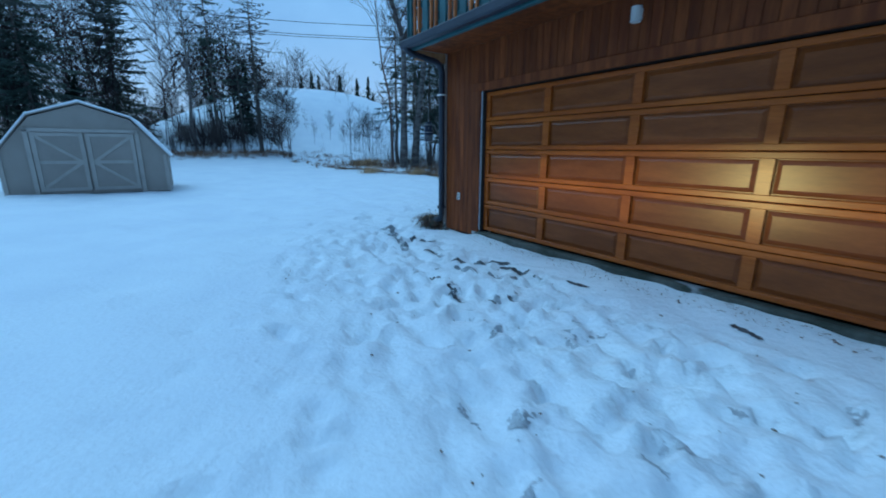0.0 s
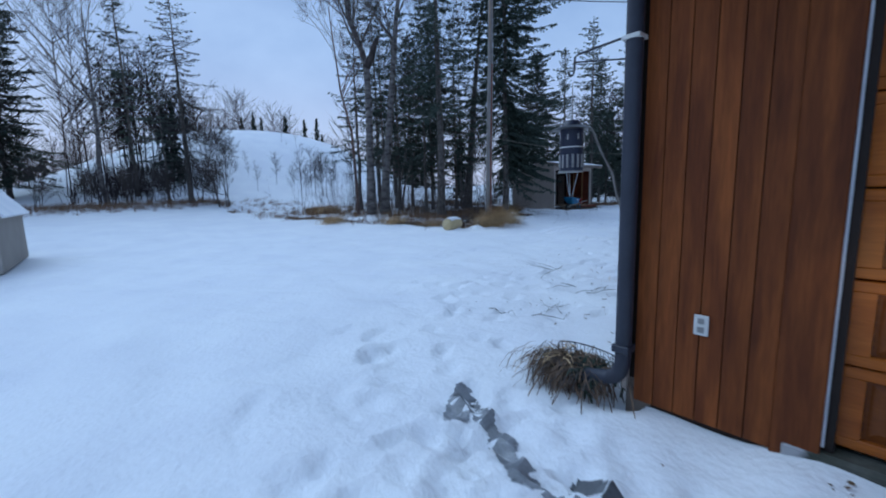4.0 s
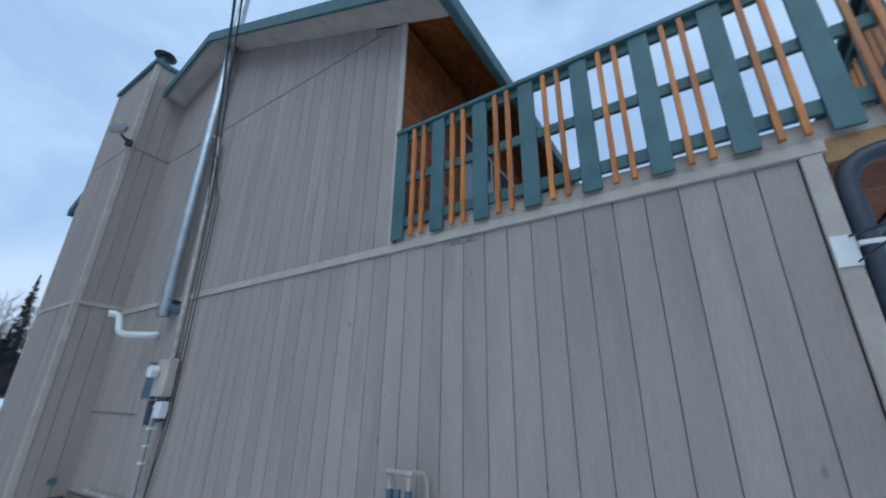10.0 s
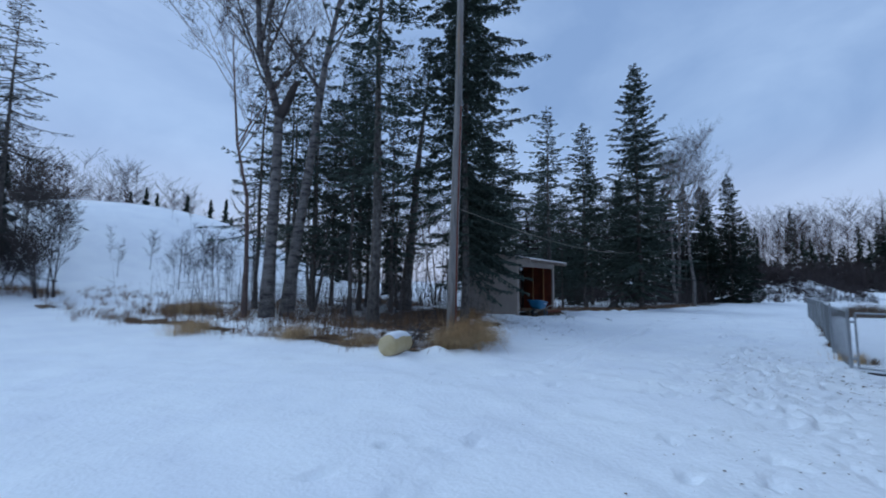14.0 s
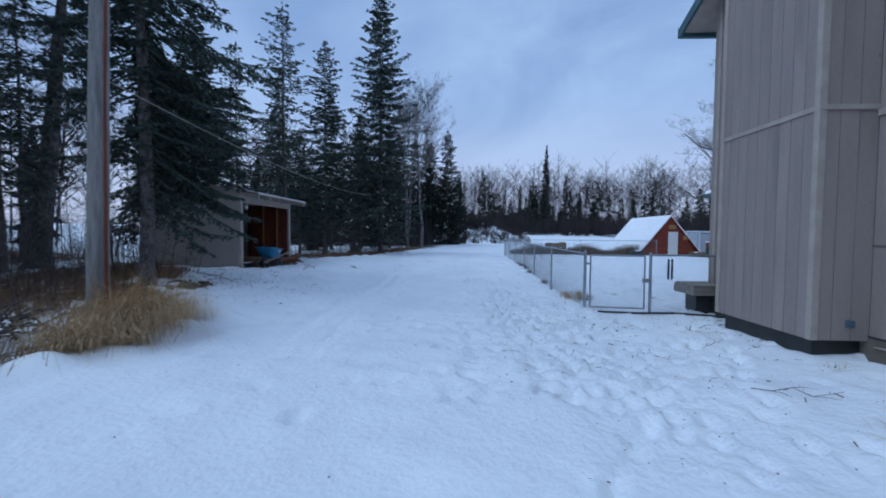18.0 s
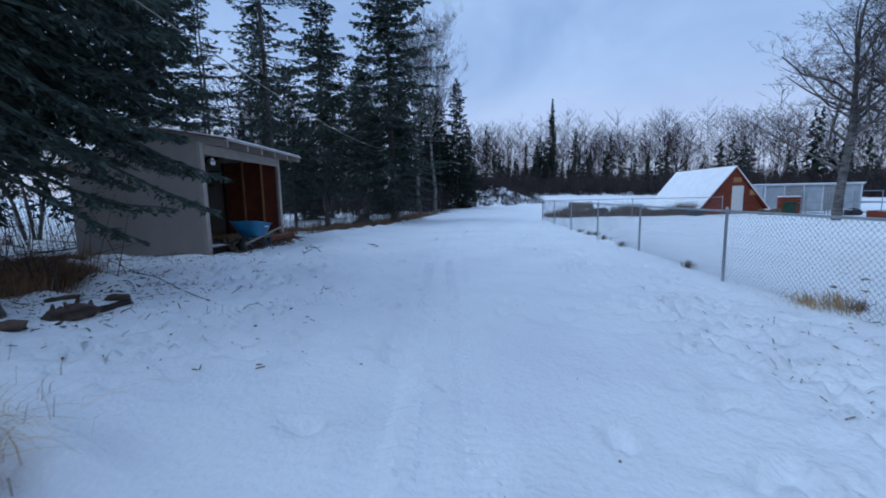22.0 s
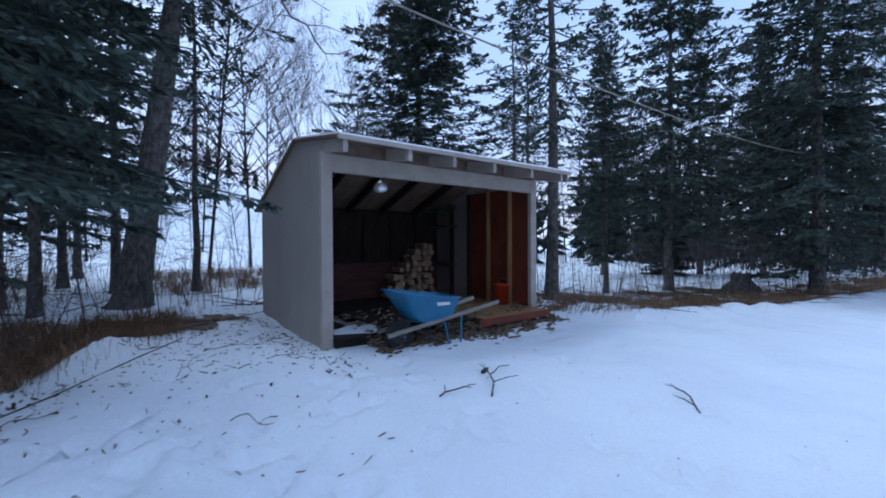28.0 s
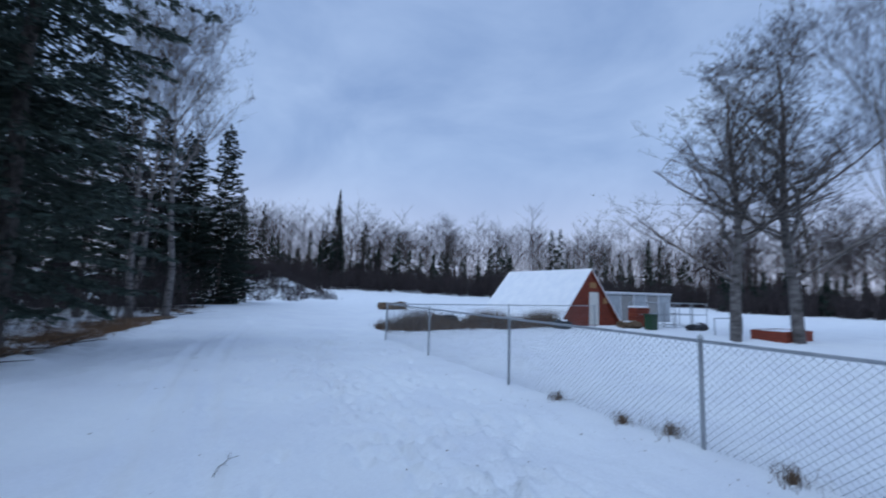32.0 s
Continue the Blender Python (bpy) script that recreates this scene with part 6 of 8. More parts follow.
    for x, y, s in ((-17.5, 26.5, 0.9), (-19.5, 29.5, 1.0)):
        setp(thin, x, y, s)
    # far side of the drive and the hill foot
    setp(thin, -39.5, 0.5, 1.3, 1.1, turn=20)
    weeping = spruce("open grey-brown spruce with thin drooping boughs", 15.5, 3.0, 19, 0.17, material="needles_dry", dead=(1.0, 6.0, 60, 1.8), bare=0.14, droop=1.05, gap=0.50, per=6, twig=0.16, power=0.6, width=0.024, keep=0.85, step=0.2, set_=4, ragged=0.4)
    setp(weeping, -33.2, 3.1, 1.0, turn=80)
    setp(thin, -35.0, 2.0, 0.9)
    setp(birch_a, -37.5, -1.5, 1.1, turn=70)
    setp(tall, -44.0, -7.0, 1.1)
    setp(mid, -33.0, -11.0, 1.25)
    setp(tall, -37.0, -14.0, 1.1)
    setp(mid, -31.0, -17.0, 1.2)
    setp(mid, -36.5, -21.0, 1.3)
    setp(mid, -40.0, -19.0, 1.3)
    setp(birch_a, -42.0, -13.0, 1.0)
    setp(birch_b, -47.0, -18.0, 1.0)
    setp(bush, -31.0, 4.8, 1.55)
    for bx, by, bs in ((-33.0, 3.6, 0.8), (-33.6, 1.6, 0.6), (-33.2, -0.4, 0.7), (-33.8, -2.6, 0.6), (-34.0, -5.0, 0.8), (-32.6, 4.6, 0.6)):
        setp(bush, bx, by, bs)
    setp(bush, -19.5, 25.5, 0.8)
    # yard trees behind the fence and behind the house
    setp(yard, 11.2, 28.7, 0.98, turn=30, tall_=0.88)
    setp(yard, 13.4, 27.5, 1.04, turn=200, tall_=0.88)
    setp(birch_b, 21.0, 26.0, 1.0)
    setp(yard, 19.5, 20.5, 1.1, turn=100)
    # behind the camera's start
    for x, y in ((12.0, -22.0), (-4.0, -28.0), (20.0, -14.0)):
        setp(birch_a, x, y, 1.0)


build_trees()


def build_far_woods():
    """Woods all round the clearing, too far and many to count."""
    rng = random.Random(17)
    V, F, V2, F2 = [], [], [], []

    def far_spruce(x, y, z, h, r):
        """A spire of drooping boughs, each a narrow leaf-shaped blade, thinning towards the top."""
        n = int(34 + h * 5)
        for k in range(n):
            f = (k + rng.random()) / n
            rr = (r * (1 - f) ** 0.8 + 0.10) * rng.uniform(0.45, 1.25)
            zz, a = z + h * (0.05 + 0.93 * f), rng.uniform(0, math.tau)
            ca, sa, w = math.cos(a), math.sin(a), (0.20 + 0.22 * rr) * rng.uniform(0.6, 1.2)
            dz = rr * (0.55 - 0.9 * f)
            i = len(V)
            V.extend([(x, y, zz + 0.25), (x + ca * rr * 0.55 - sa * w, y + sa * rr * 0.55 + ca * w, zz - dz * 0.4), (x + ca * rr, y + sa * rr, zz - dz + rng.uniform(-0.1, 0.2)),
                      (x + ca * rr * 0.55 + sa * w, y + sa * rr * 0.55 - ca * w, zz - dz * 0.4 - 0.3)])
            F.append((i, i + 1, i + 2, i + 3))
        i = len(V)
        V.extend([(x - 0.12, y, z - 0.3), (x + 0.12, y, z - 0.3), (x, y, z + h * 1.02), (x, y - 0.12, z - 0.3), (x, y + 0.12, z - 0.3), (x, y, z + h * 1.02)])
        F.extend([(i, i + 1, i + 2), (i + 3, i + 4, i + 5)])

    def strip(p, q, w):
        d = Vector(q) - Vector(p)
        s = d.cross(Vector((rng.uniform(-1, 1), rng.uniform(-1, 1), 0.3))).normalized() * w
        i = len(V2)
        V2.extend([tuple(Vector(p) - s), tuple(Vector(p) + s), tuple(Vector(q) + s * 0.3), tuple(Vector(q) - s * 0.3)])
        F2.append((i, i + 1, i + 2, i + 3))

    def far_bare(x, y, z, h):
        w = min(1.0, h / 9)
        lx, ly = rng.gauss(0, 0.05), rng.gauss(0, 0.05)
        strip((x, y, z - 0.3), (x + lx * h, y + ly * h, z + h), 0.06 * w)
        strip((x, y, z - 0.3), (x + lx * h, y + ly * h, z + h * 0.95), 0.06 * w)
        for k in range(46):
            f = rng.uniform(0.32, 0.99)
            a = rng.uniform(0, math.tau)
            L = h * rng.uniform(0.07, 0.17) * (0.45 + 1.1 * math.sin(math.pi * min(1, f * 0.95)))
            p = (x + lx * h * f, y + ly * h * f, z + h * f)
            q = (p[0] + L * math.cos(a), p[1] + L * math.sin(a), p[2] + L * rng.uniform(0.5, 1.3))
            strip(p, q, 0.028 * w)
            for c in range(2):
                g = rng.uniform(0.3, 0.9)
                m = tuple(p[i] + (q[i] - p[i]) * g for i in range(3))
                a2 = a + rng.gauss(0, 0.8)
                strip(m, (m[0] + L * 0.45 * math.cos(a2), m[1] + L * 0.45 * math.sin(a2), m[2] + L * rng.uniform(0.25, 0.7)), 0.022 * w)

    def belt(cx, cy, r0, r1, a0, a1, n, spr, h0, h1):
        for _ in range(n):
            a, r = radians(rng.uniform(a0, a1)), rng.uniform(r0, r1)
            x, y = cx + r * math.cos(a), cy + r * math.sin(a)
            z = land_z(x, y)
            h = rng.uniform(h0, h1)
            if rng.random() < spr:
                far_spruce(x, y, z, h * rng.uniform(0.5, 1.0), h * rng.uniform(0.11, 0.21))
            else:
                far_bare(x, y, z, h * rng.uniform(0.9, 1.15))
    def scrub(cx, cy, r0, r1, a0, a1, n, h0, h1, w=0.05):
        for _ in range(n):
            a, r = radians(rng.uniform(a0, a1)), rng.uniform(r0, r1)
            x, y = cx + r * math.cos(a), cy + r * math.sin(a)
            z, h = land_z(x, y), rng.uniform(h0, h1) * rng.uniform(0.6, 1.1)
            for k in range(9):
                b = (x + rng.gauss(0, 0.35), y + rng.gauss(0, 0.35), z - 0.2)
                t = (b[0] + rng.gauss(0, 0.16) * h, b[1] + rng.gauss(0, 0.16) * h, z + h * rng.uniform(0.4, 1.05))
                strip(b, t, w)
                for c in range(2):
                    g = rng.uniform(0.35, 0.9)
                    m = tuple(b[i] + (t[i] - b[i]) * g for i in range(3))
                    strip(m, (m[0] + rng.gauss(0, 0.2) * h, m[1] + rng.gauss(0, 0.2) * h, m[2] + h * rng.uniform(0.1, 0.3)), w * 0.6)
    belt(0, 20, 88, 125, 25, 98, 360, 0.035, 11, 18)    # north and north-east
    belt(0, 20, 84, 102, 22, 102, 150, 1.0, 4.5, 11)
    belt(0, 20, 86, 100, 30, 100, 40, 1.0, 11, 18)
    scrub(0, 20, 78, 98, 22, 102, 1750, 3, 7.5)         # scrub along its edge
    belt(0, 20, 62, 92, -25, 30, 230, 0.03, 9, 15) 
    belt(0, 20, 58, 74, -25, 30, 120, 1.0, 4, 7)    # east
    scrub(0, 20, 54, 70, -25, 30, 620, 2.5, 5.0)
    belt(-5, 10, 70, 104, 145, 215, 360, 0.10, 7, 12)  # west, behind the hill
    scrub(-5, 10, 68, 90, 145, 215, 400, 2.0, 4)
    belt(-5, 10, 36, 62, 200, 250, 200, 0.06, 8, 14)   # south-west
    belt(-5, 10, 40, 90, 250, 340, 160, 0.3, 8, 14)    # south
    belt(-28, 28, 5, 18, 60, 190, 30, 0.12, 5, 10)     # thin wood behind the shed
    belt(-29, 20, 3, 8, 0, 360, 16, 0.06, 4, 9)       # and behind the birches
    belt(-20, 52, 2, 11, 0, 360, 80, 0.25, 8, 13)
    scrub(-16, 50, 2, 9, 0, 360, 130, 2.0, 4.5, 0.03)
    belt(-43, 0.5, 0.5, 4.8, 0, 360, 30, 0.06, 6, 10)   # grove at the south end of the hill
    scrub(-41, 0.5, 0, 4.5, 0, 360, 70, 1.5, 3.5, 0.03)
    belt(-45, 10, 3, 12, 0, 360, 45, 0.0, 0.6, 2.0)   # saplings on the hill
    scrub(-3, 78, 0, 11, 0, 360, 520, 0.5, 1.6, 0.05)
    for k in range(3):
        far_spruce(21.7, 132.0, land_z(21.7, 132) - 1, 27.5, 2.9)
    far_spruce(14.5, 118.0, land_z(14.5, 118) - 1, 15, 1.8)
    # spruces that stand up behind the crest of the hill
    for x, y, top, r in ((-69.4, 17.1, 13.8, 1.2), (-68.9, 18.7, 14.6, 1.3), (-70.4, 20.4, 14.3, 1.0), (-67.9, 21.9, 11.8, 1.2), (-67.3, 23.2, 14.2, 1.6), (-64.5, 25.2, 13.4, 1.4), (-63.7, 26.9, 13.7, 1.2), (-65.2, 28.4, 11.4, 1.2)):
        z = land_z(x, y) - 0.5
        for _ in range(2):
            far_spruce(x, y, z, top - z, r)
    belt(-5, 10, 64, 78, 167, 183, 44, 0.0, 10, 14.5)
    belt(-35.5, 13.0, 0.2, 4.5, 0, 360, 24, 0.0, 2.0, 3.6)   # saplings at its foot
    ob = raw("far_spruce_woods", V, F, M["needles_far"])
    tagged(ob, "dark spruces of the distant woods", "woods", kind="stuff")
    ob = raw("far_bare_woods", V2, F2, M["far_twig"])
    tagged(ob, "grey-brown leafless distant woods", "woods", kind="stuff")


build_far_woods()

# ---------- fittings on the house ----------
def build_fittings():
    # downspout at the garage corner
    d = thing("downspout", "dark grey downspout at the garage corner", "downspout")
    put(tube(bmesh.new(), [(0.02, -0.78, 3.0), *arc((0.02, -0.775, 2.95), (0.02, -0.76, 2.89), (0.015, -0.62, 2.87)), *arc((0.01, -0.26, 2.82), (0.005, -0.105, 2.79), (0.0, -0.103, 2.64)),
                             *arc((0.0, -0.103, 0.36), (0.0, -0.103, 0.22), (-0.10, -0.10, 0.19)), (-0.30, -0.10, 0.14)], 0.05, 10), "pipe", M["downspout"], d, smooth=True)
    put(boxed(-0.056, -0.159, 0.40, 0.056, -0.049, 0.45, bevel=0.006), "strap", M["downspout"], d)
    # outlet beside the garage door
    o = thing("wall_outlet", "pale weathered outlet plate on the cedar wall", "outlet", (0.41, -0.022, 0.655))
    put(boxed(-0.038, -0.012, -0.06, 0.038, 0.0, 0.06, bevel=0.004), "plate", M["white"], o)
    for z in (-0.026, 0.026):
        put(boxed(-0.017, -0.016, z - 0.016, 0.017, -0.0125, z + 0.016, bevel=0.003), "socket", M["grey_box"], o)
    # porch light over the garage door
    l = thing("porch_light", "small white lamp under the deck", "lamp", (3.4, -0.06, 2.66))
    put(rod(bmesh.new(), (0, 0, 0), (0, 0, 0.14), 0.05, n=12), "shade", M["white"], l)
    put(boxed(-0.05, 0, 0.02, 0.05, 0.06, 0.12), "bracket", M["white"], l)
    # insect trap on its bracket
    t = thing("insect_trap", "navy lantern-shaped insect trap hanging from a bracket", "insect trap", (-0.385, -0.13, 1.57))
    put(rod(bmesh.new(), (0, 0, 0.0), (0, 0, 0.275), 0.076, n=22), "body", M["navy"], t)
    for k in range(14):
        a = k * math.tau / 14
        put(rod(bmesh.new(), (0.074 * math.cos(a), 0.074 * math.sin(a), 0.02), (0.074 * math.cos(a), 0.074 * math.sin(a), 0.105), 0.008, n=6), "grille_bar", M["grey_box"], t)
        if k % 2:
            put(rod(bmesh.new(), (0.073 * math.cos(a), 0.073 * math.sin(a), 0.20), (0.073 * math.cos(a), 0.073 * math.sin(a), 0.235), 0.006, n=6), "upper_slot", M["grey_box"], t)
    put(rod(bmesh.new(), (0, 0, 0.150), (0, 0, 0.156), 0.077, n=22), "band", M["white"], t)
    put(rod(bmesh.new(), (0, 0, -0.01), (0, 0, 0.0), 0.078, n=22), "base_rim", M["grey_box"], t)
    put(rod(bmesh.new(), (0, 0, 0.268), (0, 0, 0.291), 0.134, 0.085, n=28), "hood", M["black"], t)
    put(rod(bmesh.new(), (0, 0, 0.291), (0, 0, 0.325), 0.066, 0.05, n=20), "cap", M["navy"], t)
    put(tube(bmesh.new(), [(-0.012, 0, 0.295), (-0.004, 0, 0.34), (0, 0, 0.565), (0.004, 0, 0.34), (0.012, 0, 0.295)], 0.0035, 5), "hanging_loop", M["galv"], t)
    for a in (0.3, 2.4, 4.5):
        put(rod(bmesh.new(), (0.045 * math.cos(a), 0.045 * math.sin(a), -0.01), (0.008 * math.cos(a), 0.008 * math.sin(a), -0.17), 0.003, n=5), "lower_wire", M["galv"], t)
    b = thing("hanging_bracket", "grey steel bracket on a white plate at the house corner", "bracket")
    put(tube(bmesh.new(), [(-0.415, -0.13, 2.20), (-0.40, -0.13, 2.18), (-0.385, -0.13, 2.185), (-0.375, -0.13, 2.21), (-0.372, -0.13, 2.29), (-0.35, -0.125, 2.305), (-0.034, -0.03, 2.36)], 0.0075, 6), "arm", M["downspout"], b)
    put(tube(bmesh.new(), [(-0.368, -0.129, 2.26), (-0.034, -0.03, 2.22)], 0.005, 6), "brace", M["downspout"], b)
    put(boxed(-0.040, -0.048, 2.20, -0.031, 0.05, 2.37, bevel=0.002), "wall_plate", M["white"], b, "bent white metal plate")
    put(boxed(-0.058, -0.157, 2.300, 0.052, -0.049, 2.325, bevel=0.004), "pipe_band", M["white"], b, "white band round the downspout")
    c = thing("power_cord", "grey extension cord running down the siding", "cord")
    put(tube(bmesh.new(), [(-0.30, -0.10, 1.86), (-0.265, -0.075, 1.82), (-0.225, -0.03, 1.68), (-0.165, 0.0, 1.55), (-0.145, 0.025, 1.42), (-0.095, 0.015, 1.28), (-0.07, 0.01, 1.14), (-0.04, -0.005, 0.95), (-0.038, -0.01, 0.6), (-0.04, -0.01, 0.3)], 0.008, 6), "cable", M["pole_wood"], c)
    w = thing("vent_hood", "white plastic vent hood with a sloping face low on the siding", "vent hood", (-0.008, 0.44, 0.42))
    put(prism(bmesh.new(), [(0.0, 0.265), (-0.018, 0.265), (-0.132, 0.045), (-0.128, 0.018), (-0.112, 0.018), (-0.116, 0.042), (-0.006, 0.250), (0.0, 0.250)], -0.10, 0.10, "y"), "face", M["white"], w)
    for y in (-0.10, 0.094):
        put(prism(bmesh.new(), [(0.0, 0.249), (-0.014, 0.249), (-0.114, 0.040), (-0.111, 0.019), (0.0, 0.0)], y + 0.0005, y + 0.0055, "y"), "cheek", M["white"], w)
    put(boxed(-0.006, -0.112, -0.012, 0.004, 0.112, 0.280, bevel=0.003), "wall_plate", M["white"], w)
    put(prism(bmesh.new(), [(-0.007, 0.03), (-0.105, 0.045), (-0.105, 0.049), (-0.007, 0.034)], -0.092, 0.092, "y"), "screen", M["rust_grass"], w, "lint-brown screen in the mouth")
    put(beam_bar(bmesh.new(), (-0.080, -0.022, 0.150), (-0.080, 0.022, 0.150), 0.05, 0.003, up=(-0.9, 0, 0.45)), "emblem", M["grey_box"], w, "embossed emblem")
    # gas meter
    g = thing("gas_meter", "blue-grey gas meter with painted pipework on the wall", "gas meter", (-0.22, 2.69, 0.05))
    put(boxed(-0.085, -0.115, 0.47, 0.085, 0.115, 0.735, bevel=0.028), "case", M["meter_blue"], g)
    put(boxed(-0.075, -0.10, 0.741, 0.075, 0.085, 0.79, bevel=0.012), "case_neck", M["black"], g)
    put(rod(bmesh.new(), (-0.089, 0.05, 0.55), (-0.115, 0.05, 0.55), 0.048, n=18), "dial", M["white"], g, "round white dial")
    put(boxed(-0.101, -0.11, 0.65, -0.0905, -0.02, 0.715, bevel=0.004), "label", M["white"], g, "white paper label")
    put(boxed(-0.101, 0.0, 0.64, -0.0905, 0.09, 0.70, bevel=0.004), "counter_window", M["black"], g)
    put(boxed(-0.101, -0.10, 0.50, -0.0905, -0.04, 0.56, bevel=0.004), "label", M["grey_lumber"], g)
    put(rod(bmesh.new(), (-0.03, 0.13, 0.74), (-0.03, 0.19, 0.74), 0.06, n=18), "regulator", M["pipe"], g, "grey domed regulator")
    put(rod(bmesh.new(), (-0.03, 0.19, 0.74), (-0.03, 0.23, 0.74), 0.045, n=12), "regulator_cap", M["white"], g)
    for y in (-0.08, 0.02, 0.09):
        put(rod(bmesh.new(), (0, y, 0.785), (0, y, 0.90), 0.026, n=10), "union", M["meter_blue"], g)
    put(tube(bmesh.new(), [(0.0, 0.09, 0.88), (0.0, 0.09, 0.985), (0.0, 0.12, 1.005), (0.0, -0.12, 1.005)], 0.019, 8), "inlet_pipe", M["pipe"], g)
    put(tube(bmesh.new(), [(0.0, -0.08, 0.88), *arc((0.0, -0.08, 0.95), (0.0, -0.08, 1.01), (0.04, -0.1, 1.01)), *arc((0.10, -0.12, 1.0), (0.14, -0.13, 0.99), (0.14, -0.14, 0.9)), *arc((0.14, -0.14, 0.80), (0.14, -0.15, 0.76), (0.16, -0.2, 0.76)),
                             (0.17, -0.25, 0.76), (0.215, -0.27, 0.76)], 0.018, 8), "outlet_pipe", M["pipe"], g)
    put(tube(bmesh.new(), [(0.0, 0.24, 0.70), (0.0, 0.24, 0.35), (0.0, 0.24, -0.1)], 0.018, 8), "riser", M["pipe"], g)
    put(tube(bmesh.new(), [(0.17, -0.14, 0.76), (0.19, -0.14, 0.30), *arc((0.19, -0.14, 0.28), (0.19, -0.14, 0.24), (0.19, -0.05, 0.24)), (0.19, 0.0, 0.26)], 0.018, 8), "drop_pipe", M["pipe"], g)
    put(beam_bar(bmesh.new(), (-0.16, -0.24, -0.04), (0.10, -0.02, 0.0), 0.025, 0.025), "foot_block", M["dark_wood"], g)
    p = thing("gas_pipe", "beige painted gas pipe along the foundation", "pipe")
    put(tube(bmesh.new(), [(-0.055, 2.75, 0.27), (-0.055, 4.2, 0.28), (-0.055, 7.0, 0.30), (-0.055, 8.5, 0.29)], 0.024, 8), "pipe", M["pipe"], p)
    for y in (4.2, 5.7, 7.1, 8.3):
        put(boxed(-0.075, y - 0.02, 0.25, 0.0, y + 0.02, 0.33, bevel=0.005), "clamp", M["pipe"], p)
    put(tube(bmesh.new(), [(-0.035, 3.0, 0.215), (-0.035, 6.9, 0.225), (-0.04, 9.1, 0.10)], 0.012, 6), "lower_pipe", M["pipe"], p)
    # electric service
    e = thing("electric_meter", "electric meter panel with conduit and blue-grey switch box", "electric meter", (0, 0, 0))
    put(boxed(-0.17, 6.66, 1.55, -0.02, 6.98, 2.02, bevel=0.01), "meter_panel", M["siding_trim"], e)
    put(boxed(-0.15, 7.0, 1.52, -0.02, 7.28, 2.0, bevel=0.01), "switch_box", M["meter_blue"], e, "blue-grey enamel switch box")
    mg = put(rod(bmesh.new(), (-0.17, 6.92, 1.86), (-0.27, 6.92, 1.86), 0.078, n=20), "meter_glass", M["white"], e, "round glass meter")
    put(rod(bmesh.new(), (-0.168, 6.92, 1.86), (-0.185, 6.92, 1.86), 0.092, n=20), "meter_ring", M["galv"], mg)
    put(boxed(-0.15, 6.66, 1.29, -0.02, 6.82, 1.49, bevel=0.012), "junction_box", M["white_metal"], e, "pale grey junction box")
    put(rod(bmesh.new(), (-0.085, 6.74, 1.25), (-0.085, 6.74, 1.29), 0.03, 0.07, n=12), "box_base", M["downspout"], e)
    put(tube(bmesh.new(), [(-0.06, 6.80, 1.26), (-0.08, 6.76, 1.0), (-0.09, 6.78, 0.7), (-0.07, 6.72, 0.45), (-0.06, 6.78, 0.34)], 0.009, 6), "loop_cable", M["pipe"], e)
    for z in (0.95, 1.42):
        put(boxed(-0.10, 6.93, z, -0.02, 6.99, z + 0.02), "cable_clip", M["white"], e)
    put(boxed(-0.10, 7.02, 1.2, -0.02, 7.14, 1.5, bevel=0.008), "cable_box", M["downspout"], e)
    for i, (y, zz) in enumerate(((6.96, -0.1), (6.84, 0.3), (6.76, 0.32))):
        put(tube(bmesh.new(), [(-0.07, y, 1.55), (-0.07, y + 0.01, 1.0), (-0.07, y + 0.02 * i, zz)], 0.028 if i == 0 else 0.012, 8), "conduit", M["grey_box"] if i == 0 else M["pipe"], e)
    for z in (0.75, 1.15):
        put(boxed(-0.105, 6.925, z, -0.01, 6.995, z + 0.03), "conduit_strap", M["white"], e)
    put(tube(bmesh.new(), [(-0.07, 6.82, 2.02), (-0.07, 6.9, 3.6), (-0.075, 7.02, 5.45), *arc((-0.08, 7.02, 5.55), (-0.1, 7.02, 5.7), (-0.22, 7.02, 5.6))], 0.035, 8), "mast", M["pipe"], e)
    for k, (o1, o2) in enumerate(((0.0, 0.0), (0.06, 0.09))):
        put(tube(bmesh.new(), [(-0.22, 7.02, 5.6), (-0.12 - o1, 6.9, 5.2), (-0.06, 6.72 - o2, 4.4), (-0.05, 6.66 - o2, 2.1), (-0.06, 6.62 - o2, 1.3), (-0.06, 6.72, 0.32)], 0.008, 6), "loose_cable", M["cable"], e)
    # flue pipe
    f = thing("flue_pipe", "shiny galvanised flue pipe rising through the eave", "flue pipe")
    put(rod(bmesh.new(), (-0.17, 7.22, 2.62), (-0.17, 7.30, 9.50), 0.085, n=18), "pipe", M["galv"], f, smooth=False)
    for z in (3.0, 4.6, 6.2, 7.6):
        put(rod(bmesh.new(), (-0.17, 7.22 + (z - 2.62) * 0.018, z), (-0.17, 7.22 + (z - 2.62) * 0.018, z + 0.03), 0.089, n=18), "joint_band", M["galv"], f)
    put(boxed(-0.2, 7.14, 2.86, -0.0, 7.34, 2.875), "wall_bracket", M["black"], f)
    put(rod(bmesh.new(), (-0.17, 7.22, 2.78), (-0.0, 7.15, 2.74), 0.07, n=14), "wall_stub", M["meter_blue"], f)
    put(rod(bmesh.new(), (-0.17, 7.30, 9.48), (-0.17, 7.30, 9.56), 0.125, n=18), "rain_cap", M["white_metal"], f)
    put(rod(bmesh.new(), (-0.17, 7.30, 9.60), (-0.17, 7.30, 9.70), 0.145, 0.13, n=18), "cap_top", M["black"], f, "dark open cap rim")
